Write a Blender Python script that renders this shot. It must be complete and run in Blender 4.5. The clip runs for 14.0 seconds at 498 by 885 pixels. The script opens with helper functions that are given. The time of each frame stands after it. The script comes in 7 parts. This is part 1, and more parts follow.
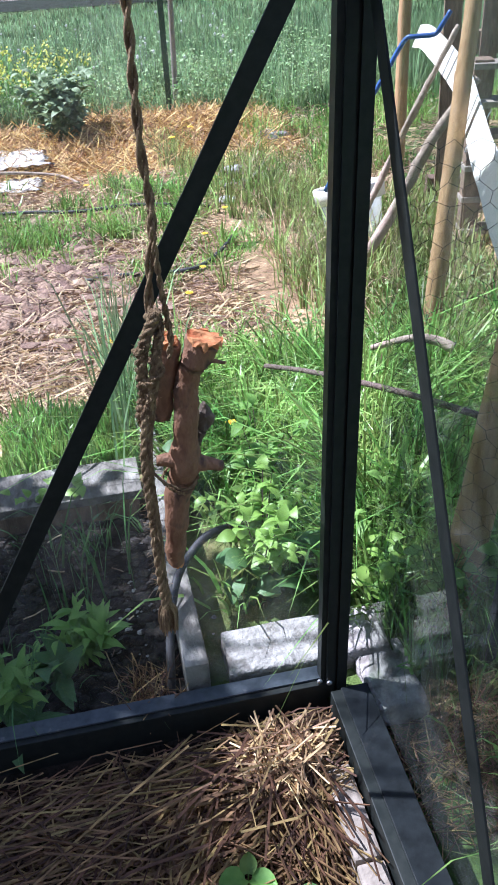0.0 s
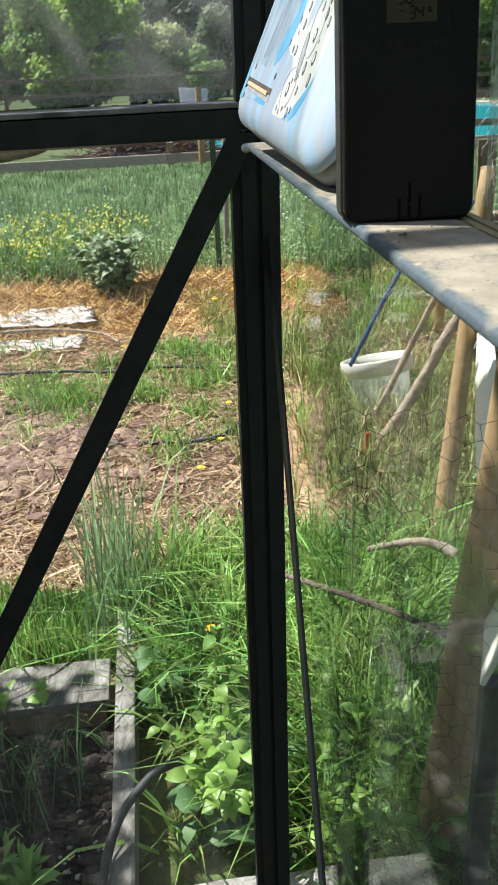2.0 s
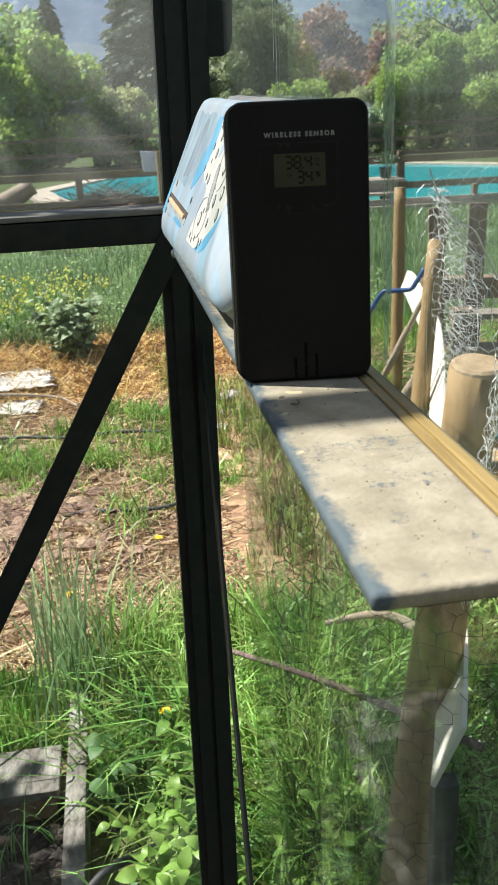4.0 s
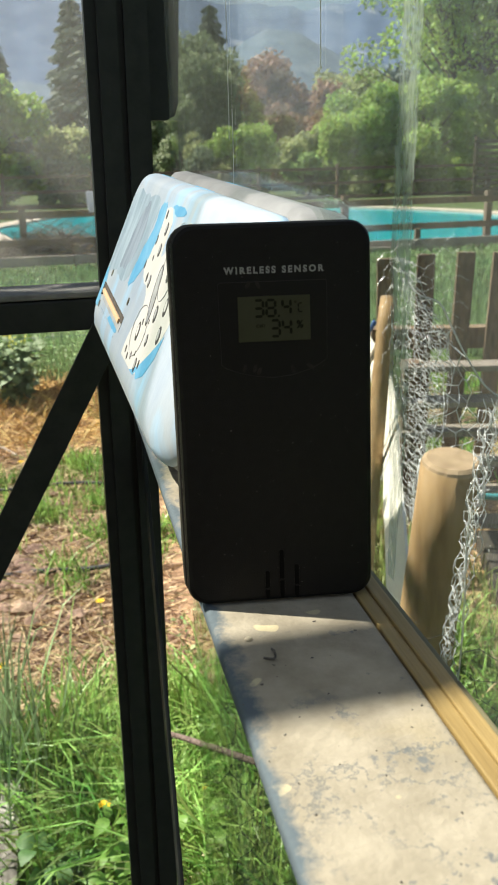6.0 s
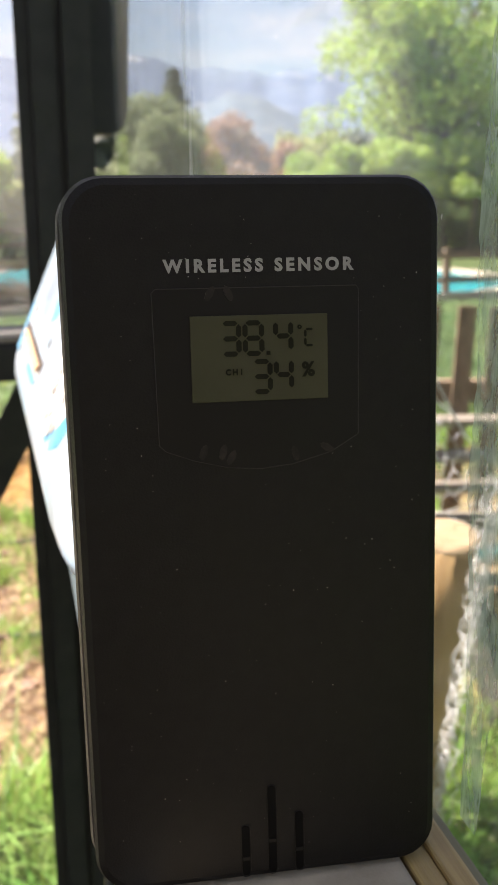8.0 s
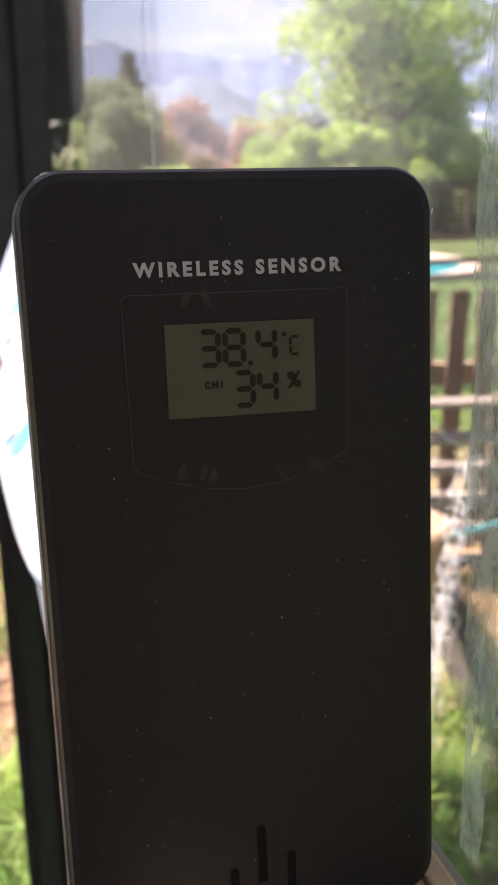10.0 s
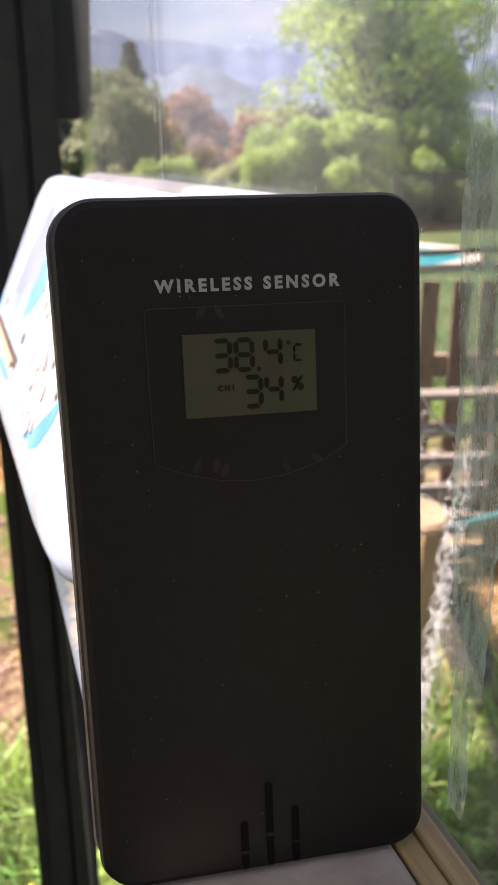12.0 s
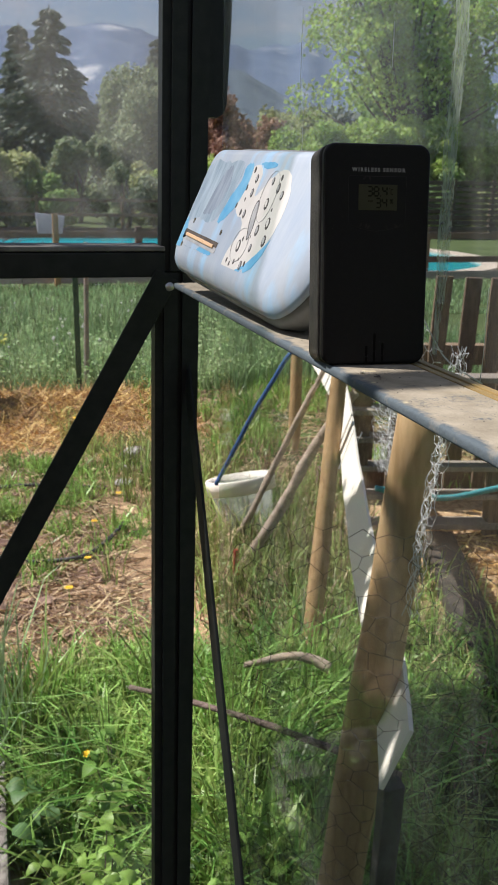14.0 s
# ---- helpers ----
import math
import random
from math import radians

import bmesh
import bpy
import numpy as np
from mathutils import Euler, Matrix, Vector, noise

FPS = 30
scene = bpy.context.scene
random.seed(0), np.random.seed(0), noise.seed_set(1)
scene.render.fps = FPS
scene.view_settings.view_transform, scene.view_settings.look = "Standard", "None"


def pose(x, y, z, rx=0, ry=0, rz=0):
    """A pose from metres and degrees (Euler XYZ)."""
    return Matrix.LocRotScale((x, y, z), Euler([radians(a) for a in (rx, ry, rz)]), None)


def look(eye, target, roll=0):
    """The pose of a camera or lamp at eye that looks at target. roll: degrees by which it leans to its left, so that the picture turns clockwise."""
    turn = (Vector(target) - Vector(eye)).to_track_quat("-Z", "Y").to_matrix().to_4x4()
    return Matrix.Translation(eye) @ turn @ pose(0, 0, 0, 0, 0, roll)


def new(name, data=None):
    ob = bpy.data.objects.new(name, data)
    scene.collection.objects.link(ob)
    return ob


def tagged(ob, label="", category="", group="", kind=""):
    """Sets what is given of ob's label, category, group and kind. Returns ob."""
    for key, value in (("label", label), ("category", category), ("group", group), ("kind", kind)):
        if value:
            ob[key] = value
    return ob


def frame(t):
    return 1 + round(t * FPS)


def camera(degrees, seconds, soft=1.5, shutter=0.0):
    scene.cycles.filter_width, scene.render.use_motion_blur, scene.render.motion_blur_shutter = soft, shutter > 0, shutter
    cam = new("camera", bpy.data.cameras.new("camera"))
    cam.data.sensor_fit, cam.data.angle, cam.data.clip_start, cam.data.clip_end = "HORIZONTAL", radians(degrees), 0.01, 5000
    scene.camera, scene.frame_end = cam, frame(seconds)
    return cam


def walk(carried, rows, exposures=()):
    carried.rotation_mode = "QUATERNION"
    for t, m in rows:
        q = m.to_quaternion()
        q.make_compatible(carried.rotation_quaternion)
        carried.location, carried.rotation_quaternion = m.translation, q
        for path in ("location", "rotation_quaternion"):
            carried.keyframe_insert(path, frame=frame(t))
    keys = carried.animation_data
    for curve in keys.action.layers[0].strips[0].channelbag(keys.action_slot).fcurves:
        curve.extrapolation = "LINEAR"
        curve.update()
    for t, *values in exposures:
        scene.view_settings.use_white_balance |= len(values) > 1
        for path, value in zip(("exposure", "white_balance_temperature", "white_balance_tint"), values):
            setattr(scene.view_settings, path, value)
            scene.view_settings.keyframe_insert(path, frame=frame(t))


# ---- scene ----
cam = camera(32.7, 14.0, 1.5)
METRES, EYE, TILT, LEAN, TURN = 1.0, 1.27, -6.5, 0.0, -10.6
ROWS = [
    (0.0, 0.0, 0.0, 0.0, -1.32, -26.83, 2.6),
    (0.5, 0.1126, 0.0811, 0.0378, 3.74, -23.84, 2.52),
    (1.0, 0.1846, 0.1312, 0.0853, 4.52, -20.96, 2.69),
    (1.5, 0.2058, 0.1588, 0.1066, 4.01, -19.16, 2.46),
    (2.0, 0.2, 0.1653, 0.1201, 3.84, -18.13, 2.07),
    (2.5, 0.2092, 0.1717, 0.1333, 3.2, -17.11, 2.07),
    (3.0, 0.2189, 0.1729, 0.1443, 2.67, -16.38, 2.21),
    (5.5, 0.233, 0.2859, 0.1913, -1.04, -12.49, 1.86),
    (6.0, 0.2284, 0.3189, 0.2002, -2.11, -12.29, 1.53),
    (6.5, 0.2343, 0.3566, 0.1967, -3.16, -12.11, 1.17),
    (7.0, 0.2319, 0.3899, 0.1995, -2.83, -9.95, 1.33),
    (7.5, 0.2354, 0.4273, 0.1897, -3.87, -9.36, 0.95),
    (8.0, 0.2325, 0.44, 0.1896, -4.62, -8.79, 1.04),
    (8.5, 0.2308, 0.448, 0.1926, -5.87, -8.87, 1.51),
    (11.0, 0.2321, 0.4522, 0.1923, -7.37, -10.32, 1.8),
    (11.5, 0.2327, 0.452, 0.1922, -7.24, -10.43, 2.02),
    (12.0, 0.2282, 0.4375, 0.1961, -7.08, -10.41, 1.87),
    (12.5, 0.217, 0.4037, 0.1815, -7.21, -10.65, 1.14),
    (13.0, 0.2086, 0.3282, 0.1661, -6.83, -10.68, 0.78),
    (13.5, 0.188, 0.2448, 0.1438, -6.29, -10.54, 0.27),
    (14.0, 0.1267, 0.1108, 0.1337, -6.05, -10.27, -0.42),
]
walk(cam, [(t, pose(0, 0, EYE, TILT, LEAN, TURN) @ pose(METRES * x, METRES * y, METRES * z, 90 + pitch, roll, yaw)) for t, x, y, z, yaw, pitch, roll in ROWS],
     exposures=[(0.0, 1.44, 5330, 28), (1.0, 1.36, 5850, 24), (2.0, 1.18, 6130, 19), (3.0, 1.18, 6250, 18), (5.5, 1.14, 6650, 15), (6.5, 1.34, 6800, 18), (7.5, 1.82, 6950, 24), (8.5, 2.22, 7100, 38), (11.0, 2.25, 6900, 47), (12.0, 1.98, 6950, 44), (12.5, 1.46, 6850, 33), (13.0, 1.24, 6600, 21), (14.0, 0.76, 6350, 27)])

# the lens has a small aperture; its plane of focus passes through this point
focus = new("focus_point")
focus.location, focus.empty_display_size = (-0.452, 0.400, 0.150), 0.05
cam.data.dof.use_dof, cam.data.dof.focus_object, cam.data.dof.aperture_fstop = True, focus, 56.0

# ---- world, sun, exposure ----
SUN_EL, SUN_AZ = 52.0, 59.0          # height, and degrees the sun stands to the left of straight ahead (+y)
sun_dir = Vector((-math.sin(radians(SUN_AZ)) * math.cos(radians(SUN_EL)), math.cos(radians(SUN_AZ)) * math.cos(radians(SUN_EL)), math.sin(radians(SUN_EL))))
world = bpy.data.worlds.new("world")
scene.world = world
world.use_nodes = True
wn, wl = world.node_tree.nodes, world.node_tree.links
sky = wn.new("ShaderNodeTexSky")
sky.sky_type, sky.sun_disc = "NISHITA", False
sky.sun_elevation, sky.sun_rotation = radians(SUN_EL), radians(-SUN_AZ)
sky.air_density, sky.dust_density = 1.0, 0.8
tc = wn.new("ShaderNodeTexCoord")
mp = wn.new("ShaderNodeMapping")
mp.inputs["Scale"].default_value = (1.6, 1.6, 5.0)
cn = wn.new("ShaderNodeTexNoise")
cn.inputs["Scale"].default_value, cn.inputs["Detail"].default_value, cn.inputs["Roughness"].default_value = 2.2, 8, 0.6
cr = wn.new("ShaderNodeValToRGB")
cr.color_ramp.elements[0].position, cr.color_ramp.elements[1].position = 0.48, 0.68
mixc = wn.new("ShaderNodeMixRGB")
mixc.inputs["Color2"].default_value = (5.6, 5.9, 6.4, 1)
wl.new(tc.outputs["Generated"], mp.inputs["Vector"])
wl.new(mp.outputs["Vector"], cn.inputs["Vector"])
wl.new(cn.outputs["Fac"], cr.inputs["Fac"])
wl.new(cr.outputs["Color"], mixc.inputs["Fac"])
wl.new(sky.outputs["Color"], mixc.inputs["Color1"])
wl.new(mixc.outputs["Color"], wn["Background"].inputs["Color"])
wn["Background"].inputs["Strength"].default_value = 0.05

sun = new("sun", bpy.data.lights.new("sun", "SUN"))
sun.data.energy, sun.data.angle, sun.data.color = 5.0, radians(0.5), (1.0, 0.95, 0.86)
sun.matrix_world = look(sun_dir * 50, (0, 0, 0))


# ---- building helpers ----
def thing(name, label, category, at=(0, 0, 0), group="", kind=""):
    ob = new(name)
    ob.location = at
    ob.empty_display_size = 0.05
    return tagged(ob, label, category, group, kind)


def finish(bm, name, material, smooth=False):
    me = bpy.data.meshes.new(name)
    bm.normal_update()
    bm.to_mesh(me)
    bm.free()
    if material:
        me.materials.append(material)
    if smooth:
        for p in me.polygons:
            p.use_smooth = True
    return me


def part(name, bm, material, parent, label="", smooth=False):
    ob = new(name, finish(bm, name, material, smooth))
    ob.parent = parent
    if label:
        ob["label"] = label
    return ob


def solo(name, bm, material, label, category, group="", kind="", smooth=False):
    return tagged(new(name, finish(bm, name, material, smooth)), label, category, group, kind)


def add_box(bm, centre, size, bevel=0.0, m=None, seg=2):
    r = bmesh.ops.create_cube(bm, size=1.0)
    vs = r["verts"]
    bmesh.ops.scale(bm, vec=size, verts=vs)
    bmesh.ops.translate(bm, vec=centre, verts=vs)
    if bevel:
        es = list({e for v in vs for e in v.link_edges})
        out = bmesh.ops.bevel(bm, geom=es, offset=bevel, segments=seg, profile=0.6, affect="EDGES")
        vs = list({v for f in out["faces"] for v in f.verts} | {v for v in vs if v.is_valid})
    if m is not None:
        bmesh.ops.transform(bm, matrix=m, verts=vs)
    return vs


def box(centre, size, bevel=0.0, m=None, seg=2):
    bm = bmesh.new()
    add_box(bm, centre, size, bevel, m, seg)
    return bm


def between(a, b, up=(0, 0, 1)):
    """A frame at a whose y runs to b."""
    a, b = Vector(a), Vector(b)
    y = (b - a).normalized()
    x = y.cross(Vector(up)).normalized()
    z = x.cross(y)
    return Matrix(((x.x, y.x, z.x, a.x), (x.y, y.y, z.y, a.y), (x.z, y.z, z.z, a.z), (0, 0, 0, 1))), (b - a).length


def beam(a, b, w, h, bevel=0.001, up=(0, 0, 1), bm=None):
    bm = bm or bmesh.new()
    m, n = between(a, b, up)
    add_box(bm, (0, n / 2, 0), (w, n, h), bevel, m)
    return bm


def tube(points, radii, sides=10, bm=None, cap=True, twist=0.0):
    bm = bm or bmesh.new()
    pts = [Vector(p) for p in points]
    if not isinstance(radii, (list, tuple)):
        radii = [radii] * len(pts)
    rings = []
    ref = Vector((0.31, 0.17, 0.93))
    for i, p in enumerate(pts):
        d = (pts[min(i + 1, len(pts) - 1)] - pts[max(i - 1, 0)]).normalized()
        if abs(d.dot(ref)) > 0.97:
            ref = Vector((0.9, 0.3, 0.1))
        u = d.cross(ref).normalized()
        v = d.cross(u)
        rings.append([bm.verts.new(p + (u * math.cos(2 * math.pi * k / sides + twist * i) + v * math.sin(2 * math.pi * k / sides + twist * i)) * radii[i]) for k in range(sides)])
    for a, b in zip(rings, rings[1:]):
        for k in range(sides):
            bm.faces.new((a[k], a[(k + 1) % sides], b[(k + 1) % sides], b[k]))
    if cap:
        bm.faces.new(rings[0][::-1])
        bm.faces.new(rings[-1])
    return bm


def curve_pts(pts, n):
    """n points on a smooth line through pts."""
    pts = [Vector(p) for p in pts]
    out = []
    for i in range(n):
        s = i / (n - 1) * (len(pts) - 1)
        k = min(int(s), len(pts) - 2)
        f = s - k
        p0, p1, p2, p3 = pts[max(k - 1, 0)], pts[k], pts[k + 1], pts[min(k + 2, len(pts) - 1)]
        out.append(0.5 * ((2 * p1) + (p2 - p0) * f + (2 * p0 - 5 * p1 + 4 * p2 - p3) * f * f + (3 * p1 - p0 - 3 * p2 + p3) * f ** 3))
    return out


def prism(outline, depth, bm=None, m=None):
    """Extrudes an outline in x, z along y from 0 to depth."""
    bm = bm or bmesh.new()
    a = [bm.verts.new((x, 0, z)) for x, z in outline]
    b = [bm.verts.new((x, depth, z)) for x, z in outline]
    n = len(a)
    bm.faces.new(a)
    bm.faces.new(b[::-1])
    for k in range(n):
        bm.faces.new((a[(k + 1) % n], a[k], b[k], b[(k + 1) % n]))
    if m is not None:
        bmesh.ops.transform(bm, matrix=m, verts=a + b)
    bmesh.ops.recalc_face_normals(bm, faces=bm.faces[:])
    return bm


def rounded(w, h, r, n=6, cx=0.0, cz=0.0):
    out = []
    for sx, sz, a0 in ((1, 1, 0), (-1, 1, 90), (-1, -1, 180), (1, -1, 270)):
        for k in range(n + 1):
            a = radians(a0 + 90 * k / n)
            out.append((cx + sx * (w / 2 - r) + r * math.cos(a), cz + sz * (h / 2 - r) + r * math.sin(a)))
    return out


def soup(name, verts, faces, material, smooth=False):
    me = bpy.data.meshes.new(name)
    me.from_pydata(verts, [], faces)
    me.materials.append(material)
    if smooth:
        me.polygons.foreach_set("use_smooth", [True] * len(me.polygons))
    return me


# ---- materials ----
def rgb(c):
    return (c[0], c[1], c[2], 1.0)


def mat(name, c1, c2=None, rough=0.7, metal=0.0, scale=20.0, detail=6.0, bump=0.0, bump_scale=None, c3=None, c3_scale=3.0, c3_pos=(0.55, 0.7),
        stretch=(1, 1, 1), island=0.0, obj=0.0, rough_var=0.0, spec=0.5, translucent=0.0, pos=(0.35, 0.65)):
    """A surface in two mottled colours, a third in larger blotches, with fine relief."""
    m = bpy.data.materials.new(name)
    m.use_nodes = True
    n, l = m.node_tree.nodes, m.node_tree.links
    p = n["Principled BSDF"]
    co = n.new("ShaderNodeTexCoord")
    mpn = n.new("ShaderNodeMapping")
    mpn.inputs["Scale"].default_value = stretch
    l.new(co.outputs["Object"], mpn.inputs["Vector"])
    t = n.new("ShaderNodeTexNoise")
    t.inputs["Scale"].default_value, t.inputs["Detail"].default_value, t.inputs["Roughness"].default_value = scale, detail, 0.62
    l.new(mpn.outputs["Vector"], t.inputs["Vector"])
    r = n.new("ShaderNodeValToRGB")
    r.color_ramp.elements[0].position, r.color_ramp.elements[1].position = pos
    r.color_ramp.elements[0].color, r.color_ramp.elements[1].color = rgb(c1), rgb(c2 or c1)
    l.new(t.outputs["Fac"], r.inputs["Fac"])
    col = r.outputs["Color"]
    if c3:
        t3 = n.new("ShaderNodeTexNoise")
        t3.inputs["Scale"].default_value, t3.inputs["Detail"].default_value = c3_scale, 5.0
        l.new(mpn.outputs["Vector"], t3.inputs["Vector"])
        r3 = n.new("ShaderNodeValToRGB")
        r3.color_ramp.elements[0].position, r3.color_ramp.elements[1].position = c3_pos
        l.new(t3.outputs["Fac"], r3.inputs["Fac"])
        mx = n.new("ShaderNodeMixRGB")
        mx.inputs["Color2"].default_value = rgb(c3)
        l.new(r3.outputs["Color"], mx.inputs["Fac"])
        l.new(col, mx.inputs["Color1"])
        col = mx.outputs["Color"]
    if island or obj:
        g = n.new("ShaderNodeNewGeometry") if island else n.new("ShaderNodeObjectInfo")
        o = g.outputs["Random Per Island"] if island else g.outputs["Random"]
        mr = n.new("ShaderNodeMapRange")
        amp = island or obj
        mr.inputs["To Min"].default_value, mr.inputs["To Max"].default_value = 1 - amp, 1 + amp
        l.new(o, mr.inputs["Value"])
        hs = n.new("ShaderNodeHueSaturation")
        mh = n.new("ShaderNodeMapRange")
        mh.inputs["To Min"].default_value, mh.inputs["To Max"].default_value = 0.5 - 0.05 * amp, 0.5 + 0.05 * amp
        l.new(o, mh.inputs["Value"])
        l.new(mr.outputs["Result"], hs.inputs["Value"])
        l.new(mh.outputs["Result"], hs.inputs["Hue"])
        l.new(col, hs.inputs["Color"])
        col = hs.outputs["Color"]
    l.new(col, p.inputs["Base Color"])
    p.inputs["Roughness"].default_value, p.inputs["Metallic"].default_value, p.inputs["Specular IOR Level"].default_value = rough, metal, spec
    if rough_var:
        mrr = n.new("ShaderNodeMapRange")
        mrr.inputs["To Min"].default_value, mrr.inputs["To Max"].default_value = rough - rough_var, rough + rough_var
        l.new(t.outputs["Fac"], mrr.inputs["Value"])
        l.new(mrr.outputs["Result"], p.inputs["Roughness"])
    if bump:
        tb = n.new("ShaderNodeTexNoise")
        tb.inputs["Scale"].default_value, tb.inputs["Detail"].default_value = bump_scale or scale * 2, 6.0
        l.new(mpn.outputs["Vector"], tb.inputs["Vector"])
        b = n.new("ShaderNodeBump")
        b.inputs["Strength"].default_value, b.inputs["Distance"].default_value = bump, 0.01
        l.new(tb.outputs["Fac"], b.inputs["Height"])
        l.new(b.outputs["Normal"], p.inputs["Normal"])
    if translucent:
        tr = n.new("ShaderNodeBsdfTranslucent")
        ms = n.new("ShaderNodeMixShader")
        ms.inputs["Fac"].default_value = translucent
        l.new(col, tr.inputs["Color"])
        l.new(p.outputs["BSDF"], ms.inputs[1])
        l.new(tr.outputs["BSDF"], ms.inputs[2])
        l.new(ms.outputs["Shader"], n["Material Output"].inputs["Surface"])
    return m


def glass_mat(name, haze, smear, smear_scale=(14, 14, 2.5), tint=(0.93, 0.96, 0.94), high=None):
    """Thin window glass: clear, a mirror at grazing angles, with a film of dust and wiped streaks."""
    m = bpy.data.materials.new(name)
    m.use_nodes = True
    n, l = m.node_tree.nodes, m.node_tree.links
    n.remove(n["Principled BSDF"])
    clear = n.new("ShaderNodeBsdfTransparent")
    clear.inputs["Color"].default_value = rgb(tint)
    gl = n.new("ShaderNodeBsdfGlossy")
    gl.inputs["Roughness"].default_value = 0.015
    lw = n.new("ShaderNodeLayerWeight")
    lw.inputs["Blend"].default_value = 0.5
    pw = n.new("ShaderNodeMath")
    pw.operation = "POWER"
    pw.inputs[1].default_value = 5.0
    l.new(lw.outputs["Facing"], pw.inputs[0])
    fr = n.new("ShaderNodeMath")
    fr.operation = "MULTIPLY_ADD"
    fr.inputs[1].default_value, fr.inputs[2].default_value = 0.5, 0.02
    l.new(pw.outputs["Value"], fr.inputs[0])
    ms = n.new("ShaderNodeMixShader")
    l.new(fr.outputs["Value"], ms.inputs["Fac"])
    l.new(clear.outputs["BSDF"], ms.inputs[1])
    l.new(gl.outputs["BSDF"], ms.inputs[2])
    co = n.new("ShaderNodeTexCoord")
    mpn = n.new("ShaderNodeMapping")
    mpn.inputs["Scale"].default_value = smear_scale
    t = n.new("ShaderNodeTexNoise")
    t.inputs["Scale"].default_value, t.inputs["Detail"].default_value, t.inputs["Roughness"].default_value, t.inputs["Distortion"].default_value = 1.0, 8, 0.6, 0.8
    l.new(co.outputs["Object"], mpn.inputs["Vector"])
    l.new(mpn.outputs["Vector"], t.inputs["Vector"])
    mr = n.new("ShaderNodeMapRange")
    mr.inputs["From Min"].default_value, mr.inputs["From Max"].default_value = 0.45, 0.78
    mr.inputs["To Min"].default_value, mr.inputs["To Max"].default_value = haze, haze + smear
    l.new(t.outputs["Fac"], mr.inputs["Value"])
    film = mr.outputs["Result"]
    if high:
        sep, lift, plus = n.new("ShaderNodeSeparateXYZ"), n.new("ShaderNodeMapRange"), n.new("ShaderNodeMath")
        l.new(co.outputs["Object"], sep.inputs["Vector"])
        l.new(sep.outputs["Z"], lift.inputs["Value"])
        lift.inputs["From Min"].default_value, lift.inputs["From Max"].default_value, lift.inputs["To Max"].default_value = high
        l.new(film, plus.inputs[0])
        l.new(lift.outputs["Result"], plus.inputs[1])
        film = plus.outputs["Value"]
    sp = n.new("ShaderNodeTexNoise")
    sp.inputs["Scale"].default_value, sp.inputs["Detail"].default_value = 420, 2
    l.new(co.outputs["Object"], sp.inputs["Vector"])
    spr = n.new("ShaderNodeMapRange")
    spr.inputs["From Min"].default_value, spr.inputs["From Max"].default_value, spr.inputs["To Max"].default_value = 0.72, 0.8, 0.5
    l.new(sp.outputs["Fac"], spr.inputs["Value"])
    ad = n.new("ShaderNodeMath")
    ad.operation = "MAXIMUM"
    l.new(film, ad.inputs[0])
    l.new(spr.outputs["Result"], ad.inputs[1])
    dust = n.new("ShaderNodeBsdfTranslucent")
    dust.inputs["Color"].default_value = (0.7, 0.72, 0.68, 1)
    dd = n.new("ShaderNodeBsdfDiffuse")
    dd.inputs["Color"].default_value = (0.7, 0.72, 0.68, 1)
    md = n.new("ShaderNodeMixShader")
    l.new(dust.outputs["BSDF"], md.inputs[1])
    l.new(dd.outputs["BSDF"], md.inputs[2])
    ms2 = n.new("ShaderNodeMixShader")
    l.new(ad.outputs["Value"], ms2.inputs["Fac"])
    l.new(ms.outputs["Shader"], ms2.inputs[1])
    l.new(md.outputs["Shader"], ms2.inputs[2])
    l.new(ms2.outputs["Shader"], n["Material Output"].inputs["Surface"])
    return m


FRAME = mat("dark_green_painted_aluminium", (0.012, 0.016, 0.015), (0.022, 0.026, 0.024), 0.5, 0.0, 60, bump=0.03, bump_scale=400, c3=(0.03, 0.03, 0.027), c3_scale=9, c3_pos=(0.62, 0.8), rough_var=0.1, spec=0.25)
LEDGE = mat("dusty_aluminium", (0.15, 0.146, 0.135), (0.24, 0.233, 0.213), 0.8, 0.0, 30, bump=0.06, bump_scale=250, c3=(0.07, 0.07, 0.068), c3_scale=11, c3_pos=(0.6, 0.75), spec=0.15)
STEEL = mat("zinc_steel", (0.5, 0.5, 0.5), (0.65, 0.65, 0.64), 0.35, 0.9, 90, bump=0.05)
GLASS = glass_mat("dusty_glass", 0.007, 0.035)
GLASS_TOP = glass_mat("hazy_glass", 0.11, 0.08)
GLASS_SIDE = glass_mat("smeared_glass", 0.006, 0.045, tint=(0.88, 0.92, 0.89), high=(1.25, 1.60, 0.075))
BLACK = mat("black_plastic", (0.0053, 0.0050, 0.0046), (0.0077, 0.0073, 0.0067), 0.5, 0.0, 300, bump=0.09, bump_scale=2600, rough_var=0.06, spec=0.19)
WOOD = mat("weathered_wood", (0.20, 0.17, 0.14), (0.33, 0.29, 0.24), 0.8, 0, 14, stretch=(8, 8, 1), bump=0.3, bump_scale=60, obj=0.15)
CHALK = mat("chalky_concrete", (0.22, 0.21, 0.195), (0.38, 0.37, 0.345), 0.9, 0, 45, bump=1.0, bump_scale=75, c3=(0.16, 0.15, 0.135), c3_scale=30, c3_pos=(0.52, 0.64))
# Straw colour is darkened for the shade on the greenhouse floor
STRAW_IN = mat("shade_dark_straw", (0.085, 0.047, 0.022), (0.33, 0.195, 0.090), 0.7, 0, 25, island=0.75)
STRAW_OUT = mat("golden_straw", (0.46, 0.29, 0.11), (0.70, 0.49, 0.24), 0.75, 0, 8, island=0.5)
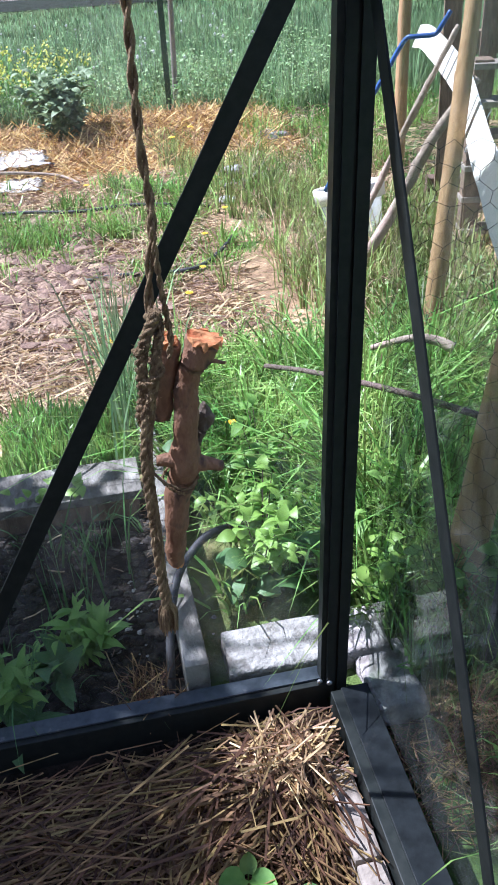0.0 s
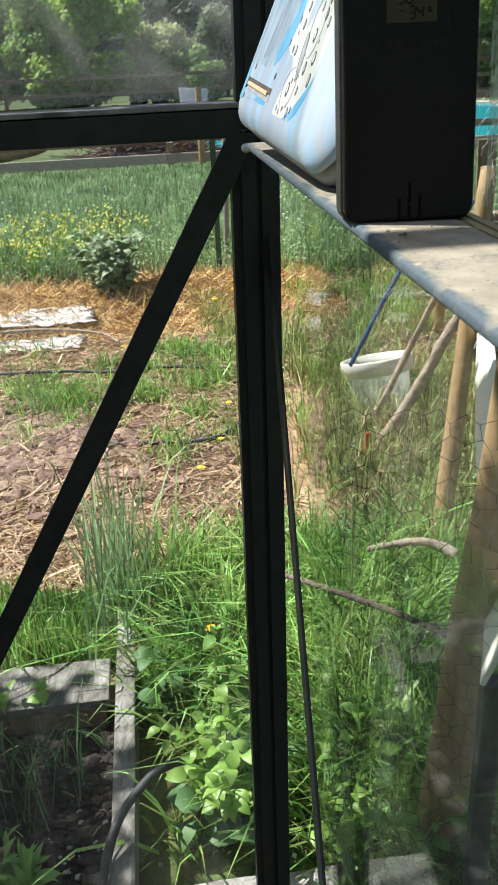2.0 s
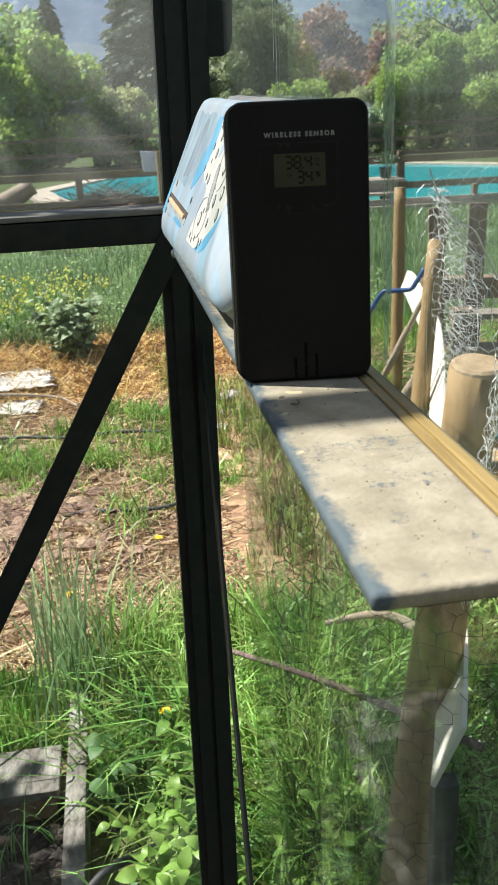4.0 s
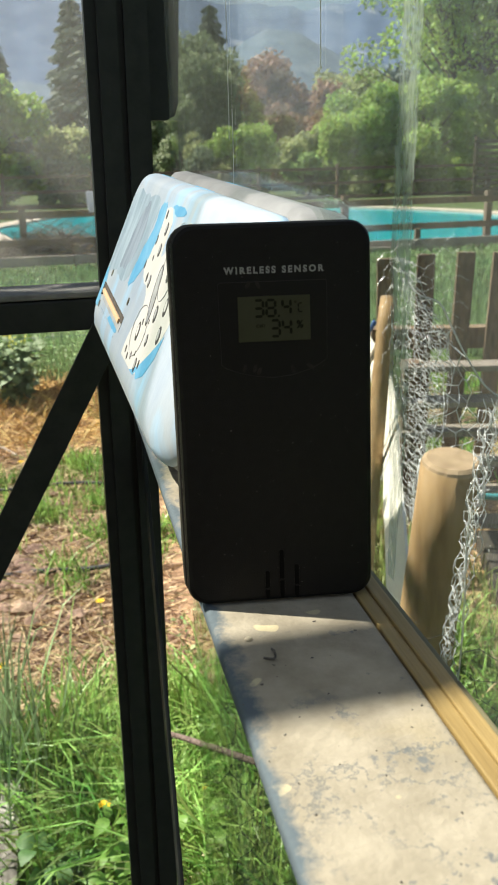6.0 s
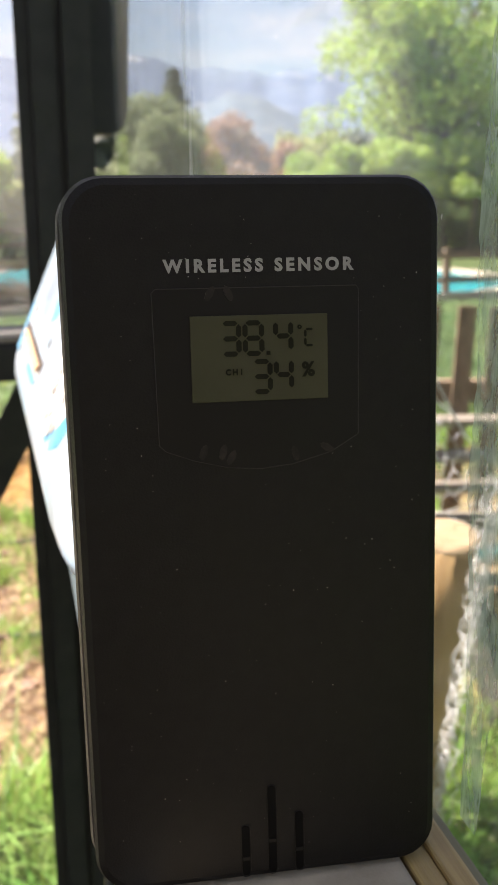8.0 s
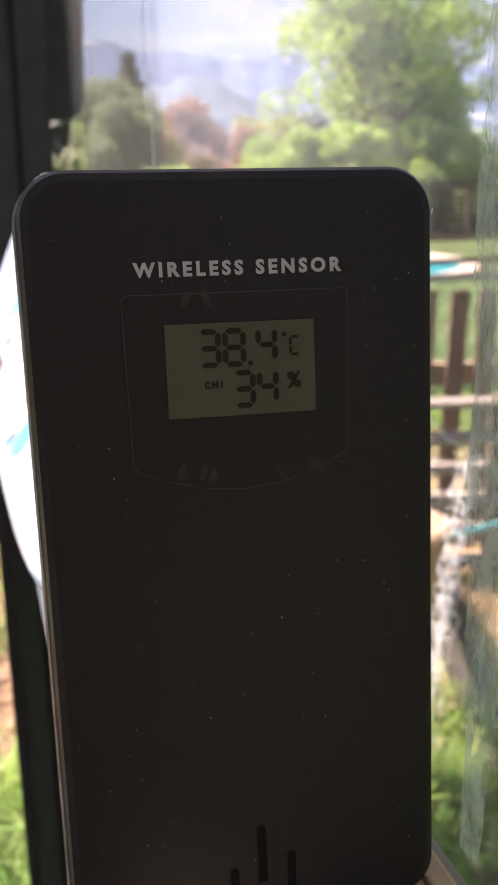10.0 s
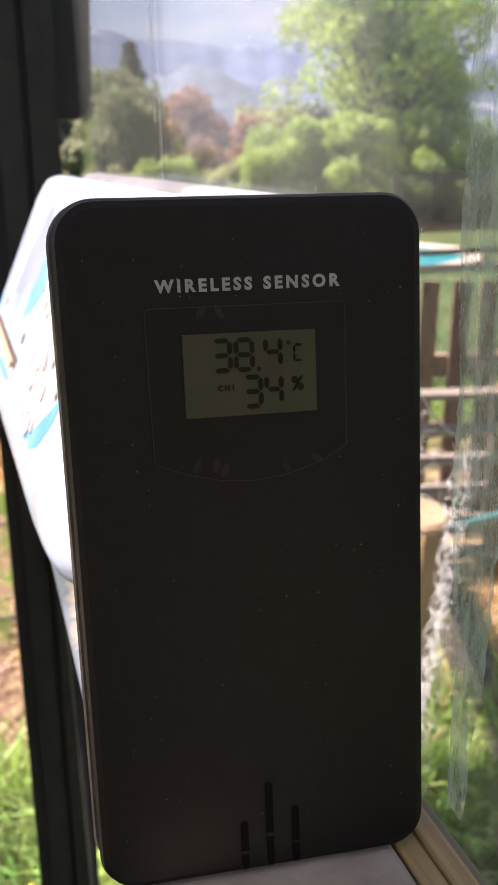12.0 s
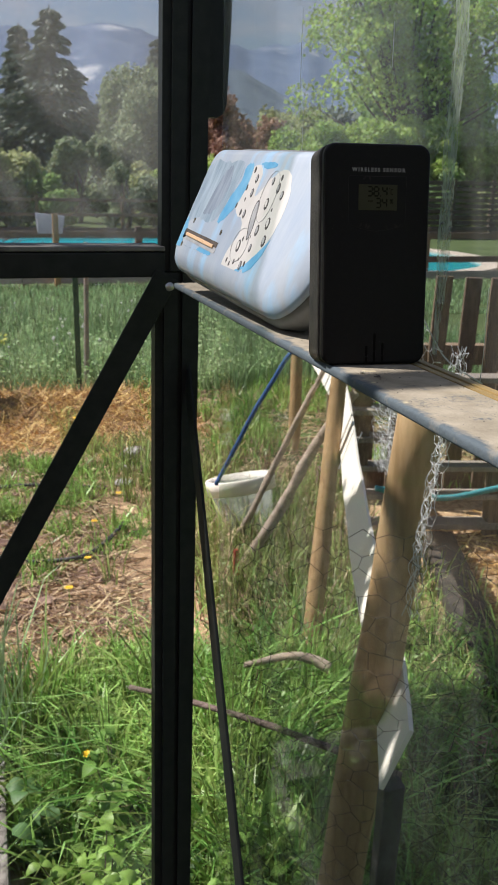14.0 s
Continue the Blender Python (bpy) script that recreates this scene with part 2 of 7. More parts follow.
CHIPS = mat("pale_chips", (0.30, 0.19, 0.11), (0.64, 0.48, 0.32), 0.8, 0, 40, island=0.6)
GRASS = mat("grass_blades", (0.15, 0.30, 0.055), (0.40, 0.56, 0.15), 0.38, 0, 4, island=0.6, translucent=0.4, c3=(0.09, 0.19, 0.035), c3_scale=3.0, c3_pos=(0.52, 0.66))
DRYGRASS = mat("drying_grass_blades", (0.22, 0.27, 0.07), (0.44, 0.50, 0.18), 0.45, 0, 4, island=0.7, translucent=0.4, c3=(0.17, 0.25, 0.06), c3_scale=3.0, c3_pos=(0.50, 0.64))
MEADOW = mat("meadow_blades", (0.18, 0.30, 0.13), (0.36, 0.47, 0.24), 0.5, 0, 2.2, island=0.5, translucent=0.35, c3=(0.14, 0.22, 0.10), c3_scale=1.6, c3_pos=(0.5, 0.65))
LEAF = mat("fresh_leaves", (0.15, 0.34, 0.06), (0.28, 0.50, 0.11), 0.5, 0, 18, island=0.3, translucent=0.4)
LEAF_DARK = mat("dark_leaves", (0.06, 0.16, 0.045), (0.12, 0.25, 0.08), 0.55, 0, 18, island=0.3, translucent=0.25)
MUSTARD = mat("mustard_petals", (0.52, 0.54, 0.08), (0.68, 0.66, 0.14), 0.6, 0, 40, island=0.2, translucent=0.3)
PETAL = mat("yellow_petals", (0.80, 0.48, 0.01), (0.90, 0.62, 0.02), 0.6, 0, 40, island=0.15)
BARK = mat("bark", (0.09, 0.065, 0.05), (0.18, 0.14, 0.11), 0.9, 0, 20, stretch=(4, 4, 1), bump=0.6)
STAKE = mat("peeled_stake_wood", (0.27, 0.165, 0.07), (0.42, 0.275, 0.13), 0.75, 0, 9, stretch=(9, 9, 1.2), bump=0.12, bump_scale=24, c3=(0.30, 0.2, 0.11), c3_scale=9, c3_pos=(0.55, 0.8))
STAKE_END = mat("sawn_stake_end", (0.30, 0.21, 0.125), (0.44, 0.32, 0.20), 0.85, 0, 60, bump=0.2)
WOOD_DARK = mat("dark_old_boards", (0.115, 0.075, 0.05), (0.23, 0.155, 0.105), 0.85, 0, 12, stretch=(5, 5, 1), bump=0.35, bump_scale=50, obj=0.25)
WOOD_GREY = mat("grey_boards", (0.33, 0.27, 0.23), (0.46, 0.39, 0.34), 0.85, 0, 9, stretch=(1, 6, 6), bump=0.3, bump_scale=50, obj=0.12)
WATER = mat("pool_water", (0.0, 0.33, 0.40), (0.02, 0.45, 0.52), 0.12, 0, 2, bump=0.12, bump_scale=4)
PAVE = mat("pool_paving", (0.36, 0.31, 0.25), (0.46, 0.40, 0.33), 0.9, 0, 3, bump=0.2)
BLUE = mat("blue_paint", (0.02, 0.065, 0.21), (0.04, 0.11, 0.30), 0.4, 0, 30)
WIRE = mat("galvanised_wire", (0.50, 0.51, 0.52), (0.70, 0.71, 0.72), 0.4, 0.3, 60)
# netting wire coloured nearly black for the sheet in shade
SHADE_WIRE = mat("shade_dark_wire", (0.02, 0.022, 0.02), (0.045, 0.047, 0.042), 0.8, 0.0, 60, spec=0.1)
ROPE = mat("twisted_hemp_rope", (0.17, 0.10, 0.05), (0.46, 0.32, 0.17), 0.9, 0, 260, stretch=(1, 1, 0.35), bump=0.8, bump_scale=900, c3=(0.24, 0.15, 0.08), c3_scale=60)
BRANCH = mat("red_brown_branch", (0.20, 0.095, 0.052), (0.34, 0.185, 0.105), 0.7, 0, 40, stretch=(2, 2, 1), bump=0.35, bump_scale=120, c3=(0.11, 0.065, 0.047), c3_scale=40, c3_pos=(0.54, 0.68))
CUT = mat("fresh_cut_wood", (0.48, 0.13, 0.04), (0.72, 0.36, 0.15), 0.8, 0, 60, bump=0.5)
PIPE = mat("black_hose", (0.02, 0.02, 0.022), (0.06, 0.06, 0.065), 0.6, 0, 50)
GREEN_STEEL = mat("green_post_paint", (0.015, 0.05, 0.03), (0.03, 0.075, 0.045), 0.5, 0, 40)
CLOTH = mat("white_fleece", (0.72, 0.69, 0.64), (0.85, 0.82, 0.77), 0.95, 0, 9, bump=0.6, bump_scale=25, c3=(0.5, 0.42, 0.33), c3_scale=5, c3_pos=(0.58, 0.75))
BRICK = mat("brick_face", (0.25, 0.21, 0.175), (0.37, 0.32, 0.275), 0.9, 0, 30, bump=0.5, bump_scale=80)

# ---- the ground ----
BACK = 1.0          # inner face of the back wall
CORNER = 0.309      # inner face of the side wall


def ground_z(x, y):
    p = Vector((x, y, 0))
    z = 0.030 * noise.noise(p * 0.9) + 0.014 * noise.noise(p * 4.1) + 0.007 * noise.noise(p * 13)
    if y < BACK:
        z = z * 0.3 - 0.056
    if 4.75 < y < 6.2 and x < 1.4:
        z += 0.06 * max(0.0, 1 - abs((y - 5.35) / 0.65)) * min(1.0, max(0.0, (1.4 - x) * 2)) * (0.75 + 0.5 * noise.noise(p * 2.2))
    if y > 9:
        z *= 0.6
    return z


def axis_steps(stops):
    out = []
    for (a, n), (b, _) in zip(stops, stops[1:]):
        out += [a + (b - a) * k / n for k in range(n)]
    return out + [stops[-1][0]]


gx = axis_steps([(-3000, 6), (-60, 10), (-8, 24), (-1.2, 110), (3.2, 40), (10, 10), (60, 6), (3000, 1)])
gy = axis_steps([(-3000, 5), (-20, 10), (-0.5, 20), (0.7, 130), (6.4, 40), (14, 20), (60, 10), (3000, 1)])
gv = [(x, y, ground_z(x, y) if -8 < x < 10 and -1 < y < 14 else 0.0) for y in gy for x in gx]
nx = len(gx)
gf = [(j * nx + i, j * nx + i + 1, (j + 1) * nx + i + 1, (j + 1) * nx + i) for j in range(len(gy) - 1) for i in range(nx - 1)]


def ground_material():
    m = bpy.data.materials.new("ground_mixed")
    m.use_nodes = True
    n, l = m.node_tree.nodes, m.node_tree.links
    p = n["Principled BSDF"]
    p.inputs["Roughness"].default_value = 0.95
    p.inputs["Specular IOR Level"].default_value = 0.2
    co = n.new("ShaderNodeTexCoord")
    sep = n.new("ShaderNodeSeparateXYZ")
    l.new(co.outputs["Object"], sep.inputs["Vector"])

    def tex(scale, detail=7.0):
        t = n.new("ShaderNodeTexNoise")
        t.inputs["Scale"].default_value, t.inputs["Detail"].default_value, t.inputs["Roughness"].default_value = scale, detail, 0.65
        l.new(co.outputs["Object"], t.inputs["Vector"])
        return t.outputs["Fac"]

    def ramp(v, a, b, ca=(0, 0, 0), cb=(1, 1, 1)):
        r = n.new("ShaderNodeValToRGB")
        r.color_ramp.elements[0].position, r.color_ramp.elements[1].position = a, b
        r.color_ramp.elements[0].color, r.color_ramp.elements[1].color = rgb(ca), rgb(cb)
        l.new(v, r.inputs["Fac"])
        return r.outputs["Color"]

    def math_node(op, a, b):
        k = n.new("ShaderNodeMath")
        k.operation = op
        for i, v in enumerate((a, b)):
            if isinstance(v, (int, float)):
                k.inputs[i].default_value = v
            else:
                l.new(v, k.inputs[i])
        return k.outputs["Value"]

    def step(v, a, b):
        r = n.new("ShaderNodeMapRange")
        r.inputs["From Min"].default_value, r.inputs["From Max"].default_value = a, b
        l.new(v, r.inputs["Value"])
        return r.outputs["Result"]

    def mix(f, a, b):
        x = n.new("ShaderNodeMixRGB")
        l.new(f, x.inputs["Fac"])
        l.new(a, x.inputs["Color1"])
        l.new(b, x.inputs["Color2"])
        return x.outputs["Color"]

    wob = math_node("MULTIPLY", math_node("SUBTRACT", tex(1.7), 0.5), 0.9)
    x = math_node("ADD", sep.outputs["X"], wob)
    y = math_node("ADD", sep.outputs["Y"], wob)
    dirt = ramp(tex(22), 0.3, 0.72, (0.14, 0.085, 0.05), (0.45, 0.30, 0.175))
    chips = ramp(tex(48), 0.32, 0.66, (0.26, 0.16, 0.085), (0.68, 0.49, 0.29))
    turf = ramp(tex(14), 0.35, 0.7, (0.035, 0.06, 0.015), (0.12, 0.19, 0.05))
    straw = ramp(tex(30), 0.3, 0.7, (0.34, 0.19, 0.07), (0.60, 0.37, 0.15))
    # bed is coloured nearly black to carry the shade over bed and floor
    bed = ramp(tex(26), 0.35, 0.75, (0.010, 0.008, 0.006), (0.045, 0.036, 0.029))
    far = ramp(tex(0.6), 0.3, 0.7, (0.045, 0.07, 0.022), (0.085, 0.12, 0.045))
    col = mix(ramp(tex(5), 0.45, 0.6), dirt, chips)
    grassy = math_node("MAXIMUM", step(x, 0.8, 1.15), math_node("MULTIPLY", step(y, 2.6, 2.3), step(x, -0.05, 0.25)))
    grassy = math_node("MAXIMUM", grassy, math_node("MULTIPLY", step(y, 3.15, 3.4), math_node("MULTIPLY", step(y, 4.5, 4.2), ramp(tex(3.3), 0.52, 0.60))))
    col = mix(grassy, col, turf)
    mulch = math_node("MULTIPLY", step(y, 4.6, 4.85), step(y, 6.2, 5.9))
    col = mix(math_node("MULTIPLY", mulch, step(x, 1.5, 1.0)), col, straw)
    yard = math_node("MULTIPLY", step(x, 1.35, 1.6), math_node("MULTIPLY", step(y, 1.9, 2.2), step(y, 4.2, 3.6)))
    col = mix(yard, col, chips)
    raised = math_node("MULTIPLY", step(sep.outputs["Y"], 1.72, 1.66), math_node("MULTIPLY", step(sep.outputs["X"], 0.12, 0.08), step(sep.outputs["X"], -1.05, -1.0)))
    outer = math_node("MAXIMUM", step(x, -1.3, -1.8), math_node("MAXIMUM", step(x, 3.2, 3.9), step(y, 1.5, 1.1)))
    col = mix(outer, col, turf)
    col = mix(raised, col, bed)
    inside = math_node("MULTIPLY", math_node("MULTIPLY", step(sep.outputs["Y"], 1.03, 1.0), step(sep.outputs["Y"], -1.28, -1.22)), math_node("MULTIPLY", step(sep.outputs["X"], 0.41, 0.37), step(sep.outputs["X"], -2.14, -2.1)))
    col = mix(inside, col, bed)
    col = mix(step(y, 5.9, 6.3), col, far)
    l.new(col, p.inputs["Base Color"])
    b = n.new("ShaderNodeBump")
    b.inputs["Strength"].default_value, b.inputs["Distance"].default_value = 0.8, 0.02
    l.new(tex(40), b.inputs["Height"])
    l.new(b.outputs["Normal"], p.inputs["Normal"])
    return m


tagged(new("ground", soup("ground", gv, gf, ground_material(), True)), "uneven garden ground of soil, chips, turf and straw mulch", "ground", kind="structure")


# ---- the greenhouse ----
# Blue-grey base colour holds the reflected sky; the pale flecks are wear
RAILTOP = mat("worn_sky_tinted_rail_top", (0.035, 0.046, 0.056), (0.075, 0.090, 0.105), 0.42, 0.0, 40, bump=0.05, bump_scale=200, c3=(0.26, 0.26, 0.25), c3_scale=30, c3_pos=(0.64, 0.74), spec=0.4)
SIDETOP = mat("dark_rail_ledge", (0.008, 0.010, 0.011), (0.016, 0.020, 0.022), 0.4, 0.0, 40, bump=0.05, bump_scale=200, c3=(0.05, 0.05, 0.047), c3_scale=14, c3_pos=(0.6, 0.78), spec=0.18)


post = thing("corner_post", "dark green painted aluminium greenhouse corner post", "post", (0.297, BACK, 0), kind="structure")
outline = [(0, 0.006), (0.009, 0.006), (0.009, 0), (0.024, 0), (0.024, 0.006), (0.029, 0.006), (0.029, 0), (0.047, 0), (0.047, 0.022), (0.042, 0.022), (0.042, 0.027), (0.047, 0.027), (0.047, 0.044), (0.012, 0.044), (0.012, 0.028), (0, 0.028)]
bm = bmesh.new()
lo = [bm.verts.new((x, y, 0.02)) for x, y in outline]
hi = [bm.verts.new((x, y, 1.302)) for x, y in outline]
bm.faces.new(hi)
bm.faces.new(lo[::-1])
for k in range(len(lo)):
    bm.faces.new((lo[k], lo[(k + 1) % len(lo)], hi[(k + 1) % len(lo)], hi[k]))
bmesh.ops.recalc_face_normals(bm, faces=bm.faces[:])
post.rotation_euler.y = radians(0.77)
part("profile", bm, FRAME, post)
bm = bmesh.new()
lo = [bm.verts.new((x + 0.007, y + 0.001, 1.304)) for x, y in outline]
hi = [bm.verts.new((x + 0.010, y + 0.001, 2.3)) for x, y in outline]
bm.faces.new(hi)
bm.faces.new(lo[::-1])
for k in range(len(lo)):
    bm.faces.new((lo[k], lo[(k + 1) % len(lo)], hi[(k + 1) % len(lo)], hi[k]))
bmesh.ops.recalc_face_normals(bm, faces=bm.faces[:])
part("upper_profile", bm, FRAME, post)
part("glazing_fin", prism([(0.050, 1.461), (0.070, 1.461), (0.077, 1.465), (0.080, 1.475), (0.083, 1.55), (0.087, 1.75), (0.090, 2.3), (0.050, 2.3)], 0.012, m=pose(0, 0.026, 0)), FRAME, post, "rounded dark glazing fin above the shelf")
for (bx, by, bz) in ((-0.002, 0.004, 0.062), (0.014, -0.003, 0.062), (0.014, -0.003, 1.288)):
    bmb = bmesh.new()
    bmesh.ops.create_icosphere(bmb, subdivisions=2, radius=0.0055)
    bmesh.ops.scale(bmb, vec=(1, 0.6, 1), verts=bmb.verts[:])
    bmesh.ops.translate(bmb, vec=(bx, by, bz), verts=bmb.verts[:])
    part("bolt", bmb, STEEL, post, "zinc bolt head", True)

rail_b = thing("base_rail_back", "dark green aluminium base rail with a pale sloping top", "base rail", (0, BACK, 0), kind="structure")
part("web", box((-0.89, 0.012, -0.008), (2.40, 0.024, 0.131), 0.002), FRAME, rail_b)
part("ledge", box((-0.89, 0.027, 0.060), (2.40, 0.030, 0.004), 0.001), RAILTOP, rail_b, "worn ledge tinted pale blue for reflected sky")
rail_s = thing("base_rail_side", "dark green aluminium base rail of the side wall", "base rail", (CORNER, 0, 0), kind="structure")
part("web", box((0.012, -0.11, -0.010), (0.022, 2.19, 0.127), 0.002), FRAME, rail_s)
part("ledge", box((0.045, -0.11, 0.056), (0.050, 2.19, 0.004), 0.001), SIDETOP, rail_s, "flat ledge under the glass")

girt = thing("girt_back", "dark aluminium cross bar with a dusty pale top", "cross bar", (0, BACK, 1.3), kind="structure")
part("web", box((-0.885, 0.022, 0.010), (2.42, 0.040, 0.026), 0.002), FRAME, girt)
part("top_ledge", box((-0.885, 0.030, 0.0265), (2.42, 0.058, 0.005), 0.0015), LEDGE, girt, "dusty pale top of the bar")

brace = thing("brace_back", "flat dark aluminium diagonal brace", "brace", (0, 0, 0), kind="structure")
part("strip", beam((0.326, BACK - 0.003, 1.30), (-0.384, BACK - 0.003, 0.06), 0.026, 0.003, 0.0008, up=(0, 1, 0)), FRAME, brace)
BRACE = mat("dusty_dark_brace", (0.011, 0.014, 0.013), (0.020, 0.023, 0.022), 0.6, 0.0, 30, bump=0.05, c3=(0.04, 0.04, 0.037), c3_scale=6, c3_pos=(0.58, 0.8), spec=0.15)
brace = thing("brace_side", "flat dark aluminium diagonal brace of the side wall", "brace", (0, 0, 0), kind="structure")
part("strip", beam((0.3480, 1.001, 1.197), (0.3083, 0.2369, 0.062), 0.028, 0.003, 0.0008, up=(1, 0, 0)), BRACE, brace)

GX, GY = 0.386, BACK + 0.046
for nm, z0, z1 in (("window_1", 0.066, 1.285), ("window_2", 1.332, 2.3)):
    w = thing(nm, "clear dusty glass of the greenhouse back wall", "window", (0, GY, 0), kind="structure")
    part("pane", box((-0.8725, 0, (z0 + z1) / 2), (2.435, 0.003, z1 - z0)), GLASS_TOP if z0 > 1 else GLASS, w)
for nm, z0, z1 in (("window_3", 0.062, 2.3),):
    w = thing(nm, "smeared and dusty glass of the greenhouse side wall", "window", (GX, 0, 0), kind="structure")
    part("pane", box((0, -0.10, (z0 + z1) / 2), (0.003, 2.19, z1 - z0)), GLASS_SIDE, w)
for nm, size, at in (("window_4", (0.003, 2.19, 2.24), (-2.1, -0.1, 1.18)),):
    w = thing(nm, "plain dusty glass closing the greenhouse", "window", at, kind="structure")
    part("pane", box((0, 0, 0), size), GLASS, w)
tagged(new("ceiling", finish(box((-0.86, -0.1, 2.32), (2.56, 2.36, 0.006)), "ceiling", GLASS)), "dusty glass roof of the greenhouse", "ceiling", kind="structure")

# unseen wall, added to cut the fill light reaching sensor and shelf
tagged(new("wall_south", finish(box((-0.86, -1.24, 1.16), (2.56, 0.05, 2.32)), "wall_south", WOOD_DARK)), "unseen dark wall added to block light from behind", "wall", kind="structure")

# ---- an unseen roof bar, set to cast a shade band over the shelf ----
bar = thing("roof_bar", "unseen dark bar added under the roof to shade the shelf", "roof bar", (0, 0, 2.29), kind="structure")
part("bar", box((-0.86, 0.4865 + (2.29 - 1.297) * math.cos(radians(SUN_AZ)) / math.tan(radians(SUN_EL)), 0), (2.46, 0.031, 0.03), 0.002), FRAME, bar)

# ---- the shelf ----
def shelf_material():
    """Dust over blue-grey metal: bare lacy patches, and a rubbed front edge."""
    m = mat("dust_caked_ledge", (0.25, 0.22, 0.165), (0.355, 0.315, 0.243), 0.9, 0.0, 60, bump=0.14, bump_scale=420, c3=(0.31, 0.262, 0.17), c3_scale=25, c3_pos=(0.6, 0.75), rough_var=0.05, spec=0.06)
    n, l = m.node_tree.nodes, m.node_tree.links
    p = n["Principled BSDF"]
    col = p.inputs["Base Color"].links[0].from_socket
    co = n.new("ShaderNodeTexCoord")
    sep = n.new("ShaderNodeSeparateXYZ")
    l.new(co.outputs["Object"], sep.inputs["Vector"])
    def spots(scale, lo, hi, detail=9.0):
        t = n.new("ShaderNodeTexNoise")
        t.inputs["Scale"].default_value, t.inputs["Detail"].default_value, t.inputs["Roughness"].default_value = scale, detail, 0.7
        l.new(co.outputs["Object"], t.inputs["Vector"])
        r = n.new("ShaderNodeMapRange")
        r.inputs["From Min"].default_value, r.inputs["From Max"].default_value = lo, hi
        l.new(t.outputs["Fac"], r.inputs["Value"])
        return t.outputs["Fac"], r.outputs["Result"]
    def mix(f, a, colour):
        x = n.new("ShaderNodeMixRGB")
        l.new(f, x.inputs["Fac"])
        l.new(a, x.inputs["Color1"])
        x.inputs["Color2"].default_value = rgb(colour)
        return x.outputs["Color"]
    fine, patches = spots(62, 0.585, 0.625)
    _, large = spots(16, 0.44, 0.56, 3.0)
    both = n.new("ShaderNodeMath")
    both.operation = "MULTIPLY"
    l.new(patches, both.inputs[0])
    l.new(large, both.inputs[1])
    col = mix(both.outputs["Value"], col, (0.15, 0.155, 0.15))
    lace, _ = spots(48, 0.5, 0.6, 6.0)
    _, where = spots(13, 0.54, 0.60, 2.0)
    off = n.new("ShaderNodeMath")
    off.operation = "SUBTRACT"
    off.inputs[1].default_value = 0.52
    l.new(lace, off.inputs[0])
    size = n.new("ShaderNodeMath")
    size.operation = "ABSOLUTE"
    l.new(off.outputs["Value"], size.inputs[0])
    line = n.new("ShaderNodeMapRange")
    line.inputs["From Min"].default_value, line.inputs["From Max"].default_value, line.inputs["To Min"].default_value, line.inputs["To Max"].default_value = 0.006, 0.018, 0.6, 0.0
    l.new(size.outputs["Value"], line.inputs["Value"])
    peel = n.new("ShaderNodeMath")
    peel.operation = "MULTIPLY"
    l.new(line.outputs["Result"], peel.inputs[0])
    l.new(where, peel.inputs[1])
    col = mix(peel.outputs["Value"], col, (0.12, 0.13, 0.13))
    _, drops = spots(75, 0.725, 0.74, 1.0)
    col = mix(drops, col, (0.46, 0.40, 0.26))
    wob = n.new("ShaderNodeMath")
    wob.operation = "MULTIPLY_ADD"
    wob.inputs[1].default_value = 0.020
    l.new(fine, wob.inputs[0])
    l.new(sep.outputs["X"], wob.inputs[2])
    e = n.new("ShaderNodeMapRange")
    e.inputs["From Min"].default_value, e.inputs["From Max"].default_value, e.inputs["To Min"].default_value, e.inputs["To Max"].default_value = 0.3345, 0.3385, 1.0, 0.0
    l.new(wob.outputs["Value"], e.inputs["Value"])
    l.new(mix(e.outputs["Result"], col, (0.10, 0.125, 0.14)), p.inputs["Base Color"])
    return m


SH = 1.2968
shelf = thing("side_shelf", "dusty grey aluminium ledge along the side glass", "shelf", (0, 0, SH), kind="structure")
bm = bmesh.new()
add_box(bm, (0.3477, 0.6475, -0.0028), (0.0490, 0.605, 0.0056), 0.0024, seg=4)
part("plate", bm, shelf_material(), shelf, smooth=True)
LIP = mat("blue_grey_edge", (0.03, 0.038, 0.043), (0.06, 0.072, 0.08), 0.5, 0.0, 25, bump=0.05, spec=0.3)
part("support_strip", box((0.352, 0.6475, -0.0080), (0.030, 0.590, 0.0046), 0.0008), LIP, shelf, "dark strip under the shelf")
batten = thing("glazing_batten", "thin grooved varnished brown wooden batten against the glass", "batten", (0, 0, SH), kind="structure")
BATTEN = mat("varnished_batten", (0.23, 0.155, 0.055), (0.36, 0.255, 0.10), 0.4, 0, 10, stretch=(30, 1, 30), bump=0.1, bump_scale=60)
part("strip", box((0.3747, 0.60, -0.0031), (0.0046, 0.70, 0.006), 0.0006), BATTEN, batten)
part("strip", box((0.3794, 0.60, -0.0024), (0.0046, 0.70, 0.006), 0.0006), BATTEN, batten)
# olive strip stands in for a reflection in the side glass
GROOVE = mat("olive_reflection_tone", (0.12, 0.11, 0.06), (0.19, 0.17, 0.09), 0.5, 0, 30, stretch=(1, 0.1, 1))
part("reflection_strip", box((0.3830, 0.60, -0.0030), (0.0024, 0.70, 0.004), 0.0006), GROOVE, batten, "thin strip coloured as an olive reflection in the glass")

DARKBIT = mat("dark_crumbs", (0.04, 0.036, 0.03), (0.13, 0.115, 0.095), 0.8, 0, 200, island=0.6)
rnd = random.Random(19)
bm = bmesh.new()
